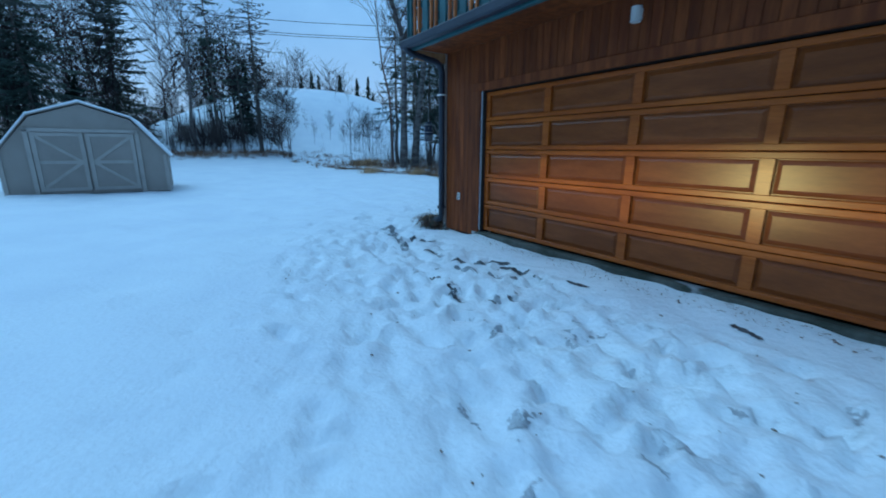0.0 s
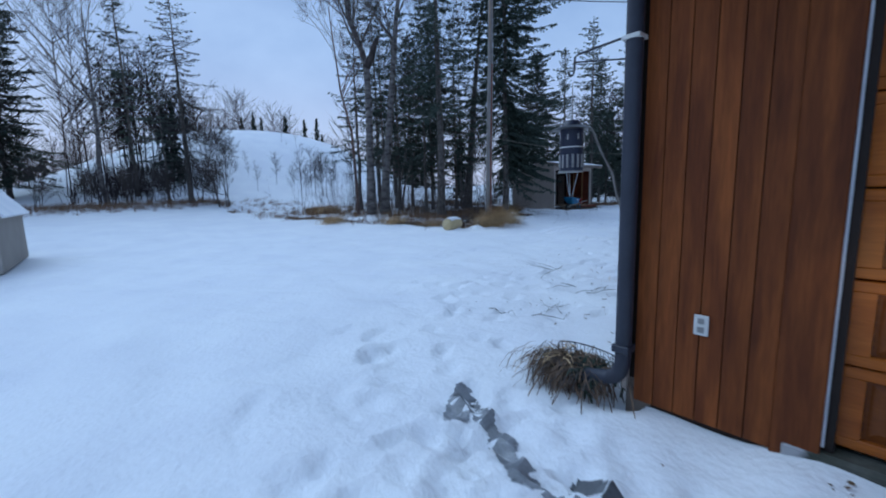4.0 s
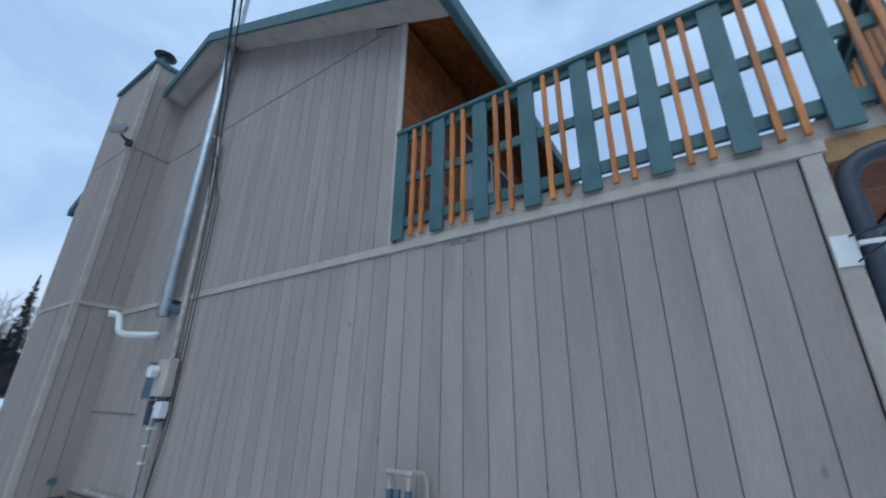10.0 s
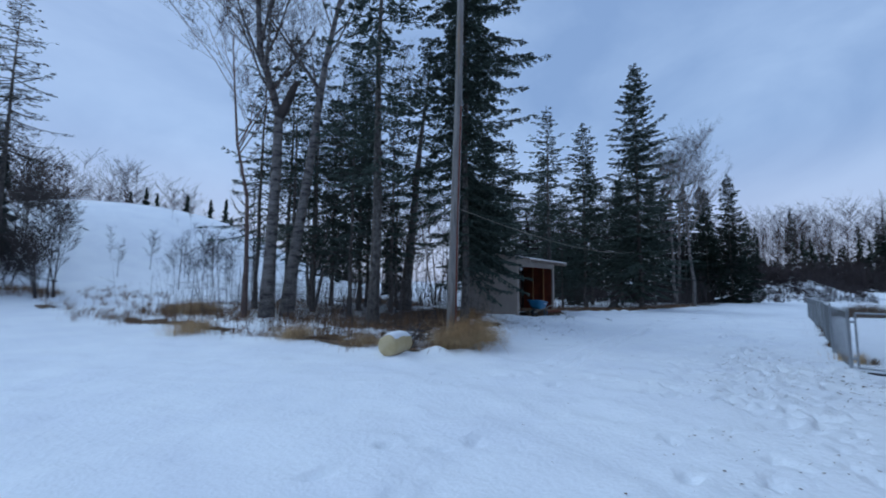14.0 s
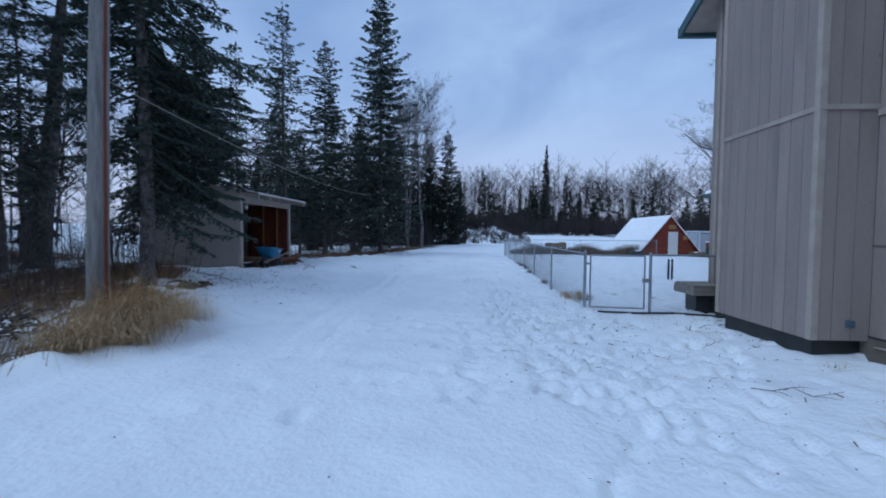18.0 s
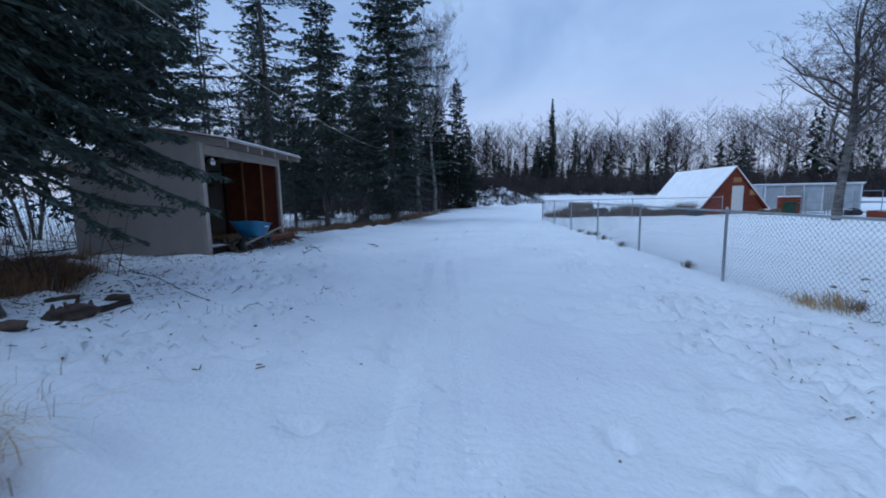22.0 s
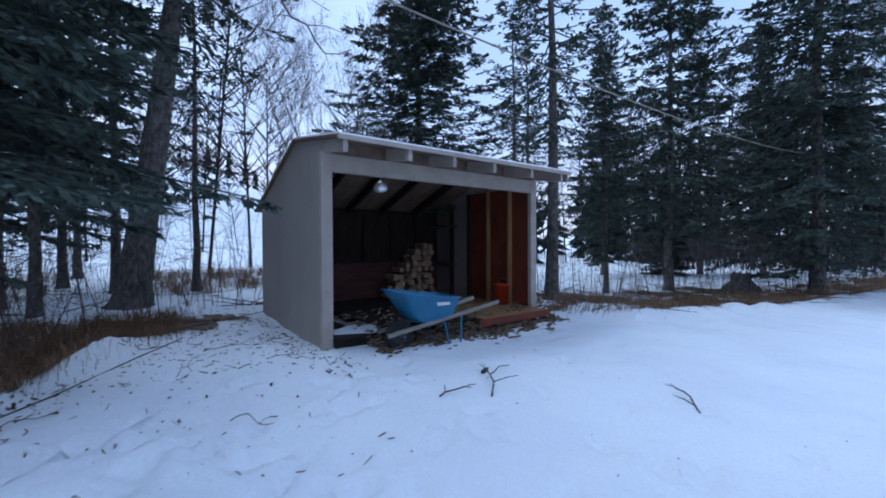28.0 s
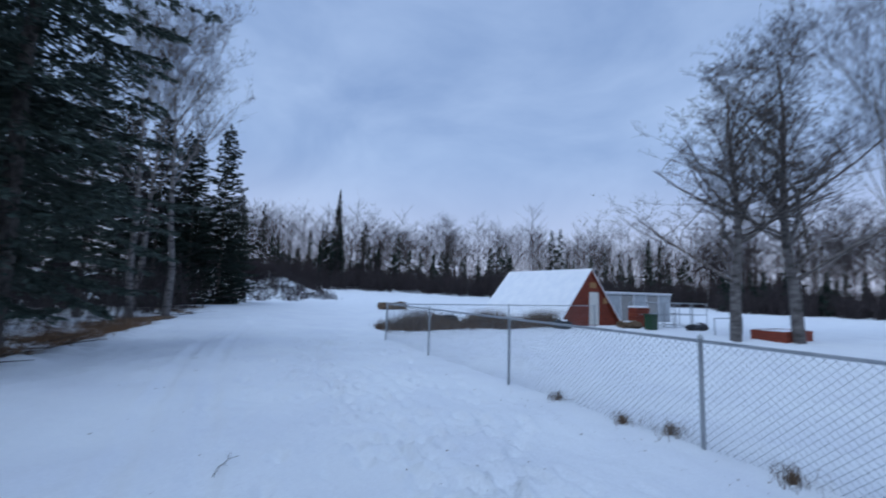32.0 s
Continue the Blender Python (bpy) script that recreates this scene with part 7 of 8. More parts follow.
    put(rod(bmesh.new(), (-0.17, 7.30, 9.56), (-0.17, 7.30, 9.60), 0.09, n=14), "cap_neck", M["white_metal"], f)
    v = thing("pvc_vent", "white plastic vent pipe with an upturned elbow", "vent pipe")
    put(tube(bmesh.new(), [(0.0, 7.55, 2.42), (-0.12, 7.60, 2.40), *arc((-0.36, 7.7, 2.38), (-0.46, 7.74, 2.37), (-0.47, 7.76, 2.47)), *arc((-0.48, 7.78, 2.58), (-0.49, 7.80, 2.66), (-0.56, 7.82, 2.66)), (-0.62, 7.84, 2.655)], 0.045, 10), "pipe", M["pvc"], v, smooth=True)
    fl = thing("flood_light", "square grey floodlight on a black arm at the chimney chase corner", "flood light", (-0.70, 9.20, 5.97))
    put(rod(bmesh.new(), (-0.02, -0.02, -0.02), (-0.02, -0.02, 0.10), 0.06, n=10), "mount", M["black"], fl)
    put(tube(bmesh.new(), [(-0.02, -0.03, 0.06), (-0.12, -0.10, 0.05), (-0.20, -0.14, 0.09)], 0.024, 6), "arm", M["black"], fl)
    hd = put(boxed(-0.05, -0.13, -0.10, 0.05, 0.13, 0.10, bevel=0.02), "head", M["grey_box"], fl, "pale grey square lamp head")
    hd.matrix_basis = pose(-0.26, -0.17, 0.14, 0, 28, 35)
    put(boxed(-0.056, -0.11, -0.08, -0.0505, 0.11, 0.08, bevel=0.002), "lens", M["glass"], hd)
    put(boxed(-0.035, 0.55, 0.62, 0.01, 0.62, 0.68, bevel=0.008), "sensor", M["downspout"], fl, "small dark sensor")
    # overhead lines: from the wall they dip over the yard and rise again to the far trees
    for k, (o, dz) in enumerate(((0.0, 0.0), (0.08, 0.30), (-0.08, 0.04))):
        pts = [(-0.07, 6.96 + o, 4.43 + dz)]
        for i in range(1, 25):
            d = 1.5 * i
            z = 4.425 - 0.145 * d + 0.00887 * d * d
            pts.append((-0.05 - 0.4248 * d, 6.96 + o - 0.9053 * d, z + dz))
        tagged(put(tube(bmesh.new(), pts, 0.0065, 5), "overhead_line", M["cable"]), "black overhead service line to the house", "cable", group="overhead lines")


build_fittings()


# ---------- along the drive ----------
def blades(spots, n, h, spread, lean, rng, w=0.006, curl=0.6):
    V, F = [], []
    for (x, y, s) in spots:
        for _ in range(n):
            a, rr = rng.uniform(0, math.tau), abs(rng.gauss(0, spread))
            px, py = x + rr * math.cos(a), y + rr * math.sin(a)
            z = snow_z(px, py) - 0.03
            hh = h * s * rng.uniform(0.45, 1.15)
            la = math.atan2(lean[1], lean[0]) + rng.gauss(0, 0.7)
            lo = math.hypot(*lean) * hh * rng.uniform(0.3, 1.5)
            dx, dy = math.cos(la) * lo, math.sin(la) * lo
            sx, sy = -math.sin(a) * w, math.cos(a) * w
            k = len(V)
            V += [(px - sx, py - sy, z), (px + sx, py + sy, z), (px + dx * 0.35 + sx, py + dy * 0.35 + sy, z + hh * 0.62), (px + dx * 0.35 - sx, py + dy * 0.35 - sy, z + hh * 0.62),
                  (px + dx, py + dy, z + hh * (1 - curl * 0.35 * rng.uniform(0, 1.4)))]
            F += [(k, k + 1, k + 2, k + 3), (k + 3, k + 2, k + 4)]
    return V, F


def draped(name, outline_cells, material, lift):
    """A patch that lies on the snow, cell by cell."""
    V, F, seen = [], [], {}

    def vert(x, y):
        key = (round(x, 3), round(y, 3))
        if key not in seen:
            seen[key] = len(V)
            V.append((x, y, snow_z(x, y) + lift))
        return seen[key]
    for x, y, s in outline_cells:
        F.append((vert(x, y), vert(x + s, y), vert(x + s, y + s), vert(x, y + s)))
    return raw(name, V, F, material)


def build_roadside():
    rng = random.Random(31)
    # leaf litter showing through thin snow among the trees
    cells = []
    s = 0.09
    for j in range(int((60 - 4) / s)):
        y = 4 + j * s
        xe = edge_x(y)
        if 17.3 < y < 22.2:
            continue
        for i in range(int(4.5 / s)):
            x = xe - i * s
            v = noise.noise((x * 0.55, y * 0.55, 0.3)) + 0.5 * noise.noise((x * 2.1, y * 2.1, 1.7)) + 0.25 * noise.noise((x * 6, y * 6, 4.1))
            if v > (0.10 if i * s > 0.5 else 0.26) - (0.12 if i * s < 2.0 else 0.0) + 0.5 * (i * s / 4.5) ** 3:
                cells.append((round(x / s) * s, y, s))
    ob = draped("leaf_litter", cells, M["dirt"], 0.02)
    tagged(ob, "brown leaf litter and roots under the spruces", "leaf litter", kind="stuff")
    # rusty grass along the edge
    spots = []
    for k in range(900):
        y = rng.uniform(5.0, 40)
        if 17.2 < y < 22.3:
            continue
        x = edge_x(y) - abs(rng.gauss(0.5, 0.9))
        if not (16.3 < y < 17.2 and x > -17.0):
            spots.append((x, y, rng.uniform(0.5, 1.2)))
    for k in range(120):
        spots.append((rng.uniform(-34, -17), rng.uniform(4.2, 9.0), rng.uniform(0.6, 1.4)))
    for k in range(420):
        y = rng.uniform(-9, 5.6)
        spots.append((-32.6 + rng.gauss(0, 0.8) - 0.02 * y, y, rng.uniform(0.9, 2.0)))
    for k in range(240):
        spots.append((rng.uniform(-16.0, -13.9), rng.uniform(13.3, 16.3), rng.uniform(0.6, 1.1)))
    for k in range(160):
        spots.append((rng.uniform(-23.5, -18.8), rng.uniform(16.0, 19.5), rng.uniform(0.8, 1.6)))
    for k in range(150):
        y = rng.uniform(13.0, 15.2)
        spots.append((edge_x(y) - abs(rng.gauss(0.1, 0.5)), y, rng.uniform(0.7, 1.2)))
    for k in range(300):
        x, y = rng.uniform(-16.0, -10.2), rng.uniform(8.6, 13.0)
        if x < edge_x(y) - 0.4 and not (x > -11.5 and y < 9.6):
            spots.append((x, y, rng.uniform(0.5, 1.1)))
    for k in range(90):
        spots.append((-21.0 + rng.gauss(0, 1.0), 7.4 + rng.gauss(0, 0.6), rng.uniform(0.8, 1.8)))
    for k in range(520):
        x, y = rng.uniform(-24.0, -11.0), rng.uniform(7.0, 14.0)
        if x < edge_x(y) - 0.2 and y > 7.0 + max(0.0, -15 - x) * 0.12:
            spots.append((x, y, rng.uniform(0.5, 1.3)))
    V, F = blades(spots, 34, 0.30, 0.24, (0.5, 0.1), rng, 0.003)
    tagged(raw("rusty_grass", V, F, M["rust_grass"]), "rusty dry grass along the edge of the woods", "grass", kind="stuff")
    # pale straw tussocks, arching over the snow
    def tussock(cx, cy, n, h, spread, lean):
        V, F = [], []
        for _ in range(n):
            x, y = cx + rng.gauss(0, spread), cy + rng.gauss(0, spread)
            a = lean + rng.gauss(0, 0.75)
            L = h * rng.uniform(0.7, 1.5)
            p = Vector((x, y, snow_z(x, y) - 0.03))
            tilt = abs(rng.gauss(0.30, 0.22))
            bend = rng.uniform(0.22, 0.55)
            sv = Vector((-math.sin(a), math.cos(a), rng.uniform(-0.4, 0.4))) * rng.uniform(0.0018, 0.0035)
            prev = None
            for k in range(6):
                q = len(V)
                w = 1 - k / 6.5
                V += [tuple(p - sv * w), tuple(p + sv * w)]
                if prev is not None:
                    F.append((prev, prev + 1, q + 1, q))
                prev = q
                p = p + Vector((math.cos(a) * math.sin(tilt), math.sin(a) * math.sin(tilt), math.cos(tilt))) * L / 5
                p.z = max(p.z, snow_z(p.x, p.y) + 0.004)
                tilt = min(tilt + bend, 2.6)
        tagged(raw("grass_clump", V, F, M["straw"]), "clump of pale dry grass arching over the snow", "grass clump", group="grass clumps", kind="stuff")
    for cx, cy, n, sp, h in ((-9.3, 9.15, 2300, 0.22, 0.85), (-9.5, 8.6, 900, 0.18, 0.65), (-12.9, 7.0, 800, 0.22, 0.5), (-9.6, 10.2, 900, 0.2, 0.6), (-16.5, 5.9, 700, 0.3, 0.6), (-20.8, 7.6, 900, 0.4, 0.7), (-11.0, 7.5, 500, 0.25, 0.4)):
        tussock(cx, cy, n, h, sp, -0.45)
    for cx, cy in ((-2.0, 13.7), (-2.15, 21.9), (-2.0, 23.1), (-2.05, 23.7), (-2.0, 24.9), (-2.42, 16.6), (-2.25, 20.2)):
        V, F = blades([(cx, cy, 1.0)], 120, 0.21, 0.11, (0.4, 0.2), rng, 0.003, 1.3)
        tagged(raw("weed_tuft", V, F, M["weeds"]), "dead weed tuft at the fence foot", "weeds", group="weed tufts", kind="stuff")
    V, F = blades([(-2.15, 13.75, 1.5), (-2.4, 13.9, 1.1)], 170, 0.22, 0.16, (-0.3, 0.2), rng, 0.003, 1.3)
    tagged(raw("weed_tuft", V, F, M["straw"]), "pale dry grass tuft at the gate post", "weeds", group="weed tufts", kind="stuff")
    # brush: thin upright saplings and dead sticks among the trunks
    V, F = [], []

    def stick(p, q, w):
        d = Vector(q) - Vector(p)
        sv = d.cross(Vector((rng.uniform(-1, 1), rng.uniform(-1, 1), 0.2))).normalized() * w
        k = len(V)
        V.extend([tuple(Vector(p) - sv), tuple(Vector(p) + sv), tuple(Vector(q) + sv * 0.3), tuple(Vector(q) - sv * 0.3)])
        F.append((k, k + 1, k + 2, k + 3))
    for k in range(1500):
        y = rng.uniform(6, 58)
        if 16.8 < y < 22.6:
            x = -16.2 - abs(rng.gauss(0, 3))
        else:
            x = edge_x(y) - 0.6 - abs(rng.gauss(1.0, 4.0))
        z = snow_z(x, y) - 0.05
        h = rng.uniform(0.5, 2.6)
        lx, ly = rng.gauss(0, 0.16) * h, rng.gauss(0, 0.16) * h
        stick((x, y, z), (x + lx, y + ly, z + h), 0.008)
        for c in range(5):
            f = rng.uniform(0.25, 0.95)
            a, L = rng.uniform(0, math.tau), h * rng.uniform(0.12, 0.35)
            p = (x + lx * f, y + ly * f, z + h * f)
            stick(p, (p[0] + L * math.cos(a), p[1] + L * math.sin(a), p[2] + L * rng.uniform(0.1, 1.0)), 0.004)
    for k in range(700):
        x, y = rng.uniform(-25, -12), rng.uniform(7.6, 15)
        z = snow_z(x, y) - 0.05
        h = rng.uniform(0.4, 1.9)
        lx, ly = rng.gauss(0, 0.25) * h, rng.gauss(0, 0.25) * h
        stick((x, y, z), (x + lx, y + ly, z + h), 0.007)
        for c in range(4):
            f = rng.uniform(0.25, 0.95)
            a, L = rng.uniform(0, math.tau), h * rng.uniform(0.15, 0.4)
            p = (x + lx * f, y + ly * f, z + h * f)
            stick(p, (p[0] + L * math.cos(a), p[1] + L * math.sin(a), p[2] + L * rng.uniform(-0.2, 0.7)), 0.004)
    for k in range(420):
        y = rng.uniform(7, 50)
        x = edge_x(y) - abs(rng.gauss(0.3, 2.6)) if not 17 < y < 22 else -16.5
        z = snow_z(x, y) + 0.03
        a, L = rng.uniform(0, math.tau), rng.uniform(0.3, 1.5)
        stick((x, y, z), (x + L * math.cos(a), y + L * math.sin(a), z + rng.uniform(0, 0.25)), 0.012)
    tagged(raw("undergrowth", V, F, M["twig"]), "leafless brush and fallen sticks among the trunks", "undergrowth", kind="stuff")
    # the leaning log pole with its cable
    p = thing("log_pole", "grey weathered log pole standing at the drive", "pole", (-9.85, 9.3, land_z(-9.85, 9.3)))
    pts = [(0, 0, -0.3), (0.01, 0, 0.8), (0.05, 0.03, 3.0), (0.12, 0.06, 6.0), (0.20, 0.11, 13.5)]
    put(tube(bmesh.new(), pts, [0.135, 0.125, 0.115, 0.10, 0.06], 12), "shaft", M["pole_wood"], p, smooth=True)
    put(tube(bmesh.new(), [(0.14, -0.02, 0.0), (0.16, 0.0, 3.0), (0.22, 0.04, 6.0)], 0.02, 6), "conduit", M["osb"], p)
    cb = thing("sagging_cable", "pale cable strung from the pole along the trees", "cable")
    pts = []
    for i in range(21):
        s_ = i / 20
        pts.append((-9.78 - 0.6 * s_, 9.35 + 21.0 * s_, 3.45 + 0.45 * s_ - 4 * 0.45 * s_ * (1 - s_)))
    put(tube(bmesh.new(), pts, 0.008, 5), "cable", M["grey_lumber"], cb)
    # heap of dark cut branches between the barrel and the pole
    bp = thing("brush_pile", "heap of dark cut branches beside the pole", "brush pile", (-10.35, 8.55, snow_z(-10.35, 8.55)))
    for k in range(46):
        a, L = rng.uniform(0, math.tau), rng.uniform(0.35, 0.9)
        x, y, z = rng.gauss(0, 0.20), rng.gauss(0, 0.20), rng.uniform(0.02, 0.30)
        e = (x + L * 0.7 * math.cos(a), y + L * 0.7 * math.sin(a), max(0.01, z + rng.uniform(-0.25, 0.22)))
        put(tube(bmesh.new(), [(x, y, z), ((x + e[0]) / 2, (y + e[1]) / 2, (z + e[2]) / 2 + rng.uniform(0, 0.08)), e], [0.016, 0.012, 0.005], 5), "branch", M["twig"], bp)
    # barrel lying in the grass
    b = thing("plastic_barrel", "yellowed plastic barrel lying on its side with snow on top", "barrel", (-9.72, 6.98, 0.0))
    b.matrix_basis = pose(-9.7, 6.95, snow_z(-9.7, 6.95) + 0.20, 0, 0, 106)
    bm = bmesh.new()
    prof = [(0.0, 0.06), (0.0, 0.17), (0.02, 0.20), (0.16, 0.225), (0.20, 0.215), (0.24, 0.228), (0.48, 0.23), (0.52, 0.218), (0.56, 0.228), (0.74, 0.21), (0.78, 0.19), (0.79, 0.05)]
    rings = [[bm.verts.new((x, r * math.cos(k * math.tau / 24), r * math.sin(k * math.tau / 24))) for k in range(24)] for x, r in prof]
    for u, v in zip(rings, rings[1:]):
        for k in range(24):
            bm.faces.new((u[k], u[(k + 1) % 24], v[(k + 1) % 24], v[k]))
    bm.faces.new(rings[0])
    bm.faces.new(rings[-1])
    bmesh.ops.recalc_face_normals(bm, faces=bm.faces)
    put(bm, "drum", M["drum"], b, smooth=True)
    put(rod(bmesh.new(), (-0.012, 0, 0), (0.03, 0, 0), 0.055, n=14), "bung", M["drum"], b)
    bm = bmesh.new()
    rows = []
    for i in range(9):
        x = 0.06 + 0.68 * i / 8
        row = []
        for j in range(9):
            a = radians(40 + 100 * j / 8)
            edge = min(i, 8 - i, j, 8 - j) / 2.0
            r = 0.222 + 0.035 * min(1, edge)
            row.append(bm.verts.new((x, r * math.cos(a), r * math.sin(a))))
        rows.append(row)
    for u, v in zip(rows, rows[1:]):
        for k in range(8):
            bm.faces.new((u[k], u[k + 1], v[k + 1], v[k]))
    put(bm, "snow_cap", M["snow_cap"], b, smooth=True)
    # cut stump and log pieces by the big spruce
    def chunk(name, label, x, y, L, r, turn, tilt, seed):
        rr = random.Random(seed)
        o = thing(name, label, "log", (x, y, 0))
        o.matrix_basis = pose(x, y, snow_z(x, y) + r * 0.35, 0, tilt, turn)
        bm = bmesh.new()
        rings = []
        for i in range(9):
            xx = -L / 2 + L * i / 8
            taper = 0.75 + 0.35 * math.sin(math.pi * i / 8)
            rings.append([bm.verts.new((xx + rr.uniform(-0.03, 0.03) * (i in (0, 8)), r * taper * (1 + 0.45 * noise.noise((xx * 9, k * 0.9, seed))) * math.cos(k * math.tau / 12),
                                        0.75 * r * taper * (1 + 0.6 * noise.noise((xx * 11, k * 0.8, seed + 5))) * math.sin(k * math.tau / 12))) for k in range(12)])
        for u, v in zip(rings, rings[1:]):
            for k in range(12):
                bm.faces.new((u[k], u[(k + 1) % 12], v[(k + 1) % 12], v[k]))
        bm.faces.new(rings[0][::-1]), bm.faces.new(rings[-1])
        put(bm, "bark", M["rot"], o)
        if r > 0.12:
            put(rod(bmesh.new(), (L * 0.47, 0, 0.01), (L * 0.53, 0, 0.02), r * 0.62, r * 0.55, n=9), "cut_face", M["log_end"], o, "pale sawn end")
            for k in range(4):
                q = -L * 0.4 + L * 0.27 * k
                put(rod(bmesh.new(), (q, rr.uniform(-0.05, 0.05), r * 0.4), (q + rr.uniform(-0.05, 0.05), rr.uniform(-0.06, 0.06), r * rr.uniform(0.9, 1.5)), 0.035, 0.012, n=5), "splinter", M["rot"], o)
    chunk("stump", "broken rotten stump half sunk in snow", -11.10, 12.92, 0.42, 0.125, 74, 3, 1)
    chunk("cut_log", "short dark log lying in the snow", -11.0, 13.34, 0.40, 0.05, 62, -4, 2)
    chunk("cut_log", "short dark log lying in the snow", -11.22, 13.68, 0.22, 0.065, 40, 4, 3)
    chunk("cut_log", "short dark log lying in the snow", -11.75, 13.5, 0.34, 0.04, 65, 0, 4)
    chunk("cut_log", "short dark log lying in the snow", -11.15, 12.3, 0.28, 0.08, 50, 0, 5)
    chunk("cut_log", "short dark log lying in the snow", -10.3, 8.15, 0.5, 0.16, 110, 0, 6)
    rp = [(-9.8, 13.5), (-10.0, 13.66), (-10.68, 14.18), (-11.5, 14.75), (-12.2, 15.22), (-13.0, 15.8), (-13.6, 16.25)]
    tagged(put(tube(bmesh.new(), [(x, y, snow_z(x, y) + 0.008) for x, y in rp], 0.006, 5), "thin_rope", M["cable"]), "thin dark rope lying across the snow", "rope")
    # root plate of a felled tree between two spruces
    st = thing("old_stump", "dark old tree stump with spreading roots", "stump", (-11.8, 30.0, land_z(-11.8, 30.0) + 0.08))
    bm = bmesh.new()
    rr = random.Random(12)
    n = 14
    levels = [(0.62, -0.05), (0.40, 0.12), (0.26, 0.30), (0.22, 0.46)]
    rings = [[bm.verts.new((R * rr.uniform(0.75, 1.3) * math.cos(k * math.tau / n), R * rr.uniform(0.75, 1.3) * math.sin(k * math.tau / n), z + (rr.uniform(-0.1, 0.12) if i == 3 else 0))) for k in range(n)] for i, (R, z) in enumerate(levels)]
    for u, v in zip(rings, rings[1:]):
        for k in range(n):
            bm.faces.new((u[k], u[(k + 1) % n], v[(k + 1) % n], v[k]))
    bm.faces.new(rings[-1])
    put(bm, "stump", M["bark"], st)
    # twigs and sticks lying on the snow
    def branch(x, y, turn, L, seed, thick=1.0):
        rr = random.Random(seed)
        o = thing("fallen_branch", "small dark branch lying on the snow", "branch", (0, 0, 0), group="fallen branches")
        bm = bmesh.new()
        p = Vector((x, y, snow_z(x, y) + 0.015))
        d = Vector((math.cos(turn), math.sin(turn), 0))
        main = [p]
        for i in range(5):
            d = (d + Vector((rr.gauss(0, 0.25), rr.gauss(0, 0.25), 0))).normalized()
            q = main[-1] + d * L / 5
            main.append(Vector((q.x, q.y, snow_z(q.x, q.y) + 0.012 + rr.uniform(0, 0.05))))
        tube(bm, main, [k_ * thick for k_ in (0.011, 0.010, 0.009, 0.007, 0.006, 0.004)], 5)
        put(bm, "stem", M["bark"], o)
        for c in range(3):
            i = rr.randint(1, 4)
            a = turn + rr.choice((-1, 1)) * rr.uniform(0.5, 1.1)
            e = main[i] + Vector((math.cos(a), math.sin(a), rr.uniform(0.05, 0.35))) * L * rr.uniform(0.2, 0.4)
            put(tube(bmesh.new(), [main[i], (main[i] + e) / 2 + Vector((0, 0, 0.01)), e], [0.007 * thick, 0.006 * thick, 0.003 * thick], 4), "side_twig", M["bark"], o)
    for i, (x, y, t, L) in enumerate(((-9.7, 13.1, 2.2, 0.55), (-9.45, 13.4, 0.3, 0.4), (-10.9, 16.35, 0.9, 0.6), (-10.4, 15.5, 0.4, 0.35),
                                      (-2.98, 3.83, -0.9, 1.9), (-1.9, 2.5, -1.4, 0.5), (-1.62, 2.27, 0.8, 0.6), (-1.75, 2.2, 0.5, 0.5), (-1.55, 1.0, 0.9, 0.45), (-1.35, 1.3, 2.4, 0.35), (-0.5, 2.5, 0.5, 0.3), (-2.29, 7.92, -0.7, 0.75), (-1.75, 9.6, 0.3, 0.4), (-1.1, 10.8, 0.1, 0.9), (-0.9, 9.9, 0.4, 0.6), (-1.6, 4.8, 0.2, 0.4), (-1.5, 1.2, 1.4, 0.4),
                                      (-2.1, 0.9, 0.4, 0.45), (-8.9, 14.6, 1.0, 0.3), (-7.6, 21.5, 0.4, 0.35), (-6.6, 24.0, 0.5, 0.4), (-10.0, 14.2, 1.2, 0.5), (-12.1, 16.9, 2.0, 0.9), (-12.9, 16.4, 0.7, 1.1), (-13.4, 15.8, 1.3, 0.9), (-12.5, 15.2, 0.3, 0.8), (-12.2, 16.1, 2.5, 0.7), (-13.0, 17.1, 0.2, 0.8), (-11.6, 15.0, 1.7, 0.6), (-11.9, 17.4, 1.1, 0.5), (-11.4, 14.4, 0.1, 0.9), (-12.6, 14.5, 2.7, 0.9))):
        branch(x, y, t, L * (1.0 if x > -3 else 0.6), 60 + i, 0.4)
    for i, (x, y, t, L) in enumerate(((-10.16, 18.36, 2.13, 0.88), (-10.43, 17.97, 1.82, 0.32), (-8.95, 19.73, 2.28, 0.5))):
        branch(x, y, t, L, 120 + i, 0.9)
    chunk("bark_chip", "brown chip of bark lying on the snow", -10.62, 18.7, 0.15, 0.025, 120, 0, 9)
    # dark patches of needles and bark showing through the snow beside the shed and under the big spruce
    V, F = [], []
    # the band at y 17.45 also stands for the shaded gap under the wall
    for cx, cy, sx, sy, n in ((-14.3, 16.9, 1.3, 0.35, 150), (-13.2, 17.45, 0.6, 0.12, 70), (-15.3, 17.2, 0.9, 0.3, 90), (-11.5, 12.9, 0.45, 0.5, 130), (-11.7, 14.2, 0.35, 0.45, 90), (-12.2, 15.1, 0.25, 0.2, 60), (-12.0, 13.3, 0.4, 0.4, 60), (-11.9, 17.6, 0.3, 0.2, 40)):
        for k in range(n):
            x, y, a, r = rng.gauss(cx, sx), rng.gauss(cy, sy), rng.gauss(0.2, 0.5), rng.uniform(0.010, 0.045) * rng.uniform(0.4, 1.2)
            i = len(V)
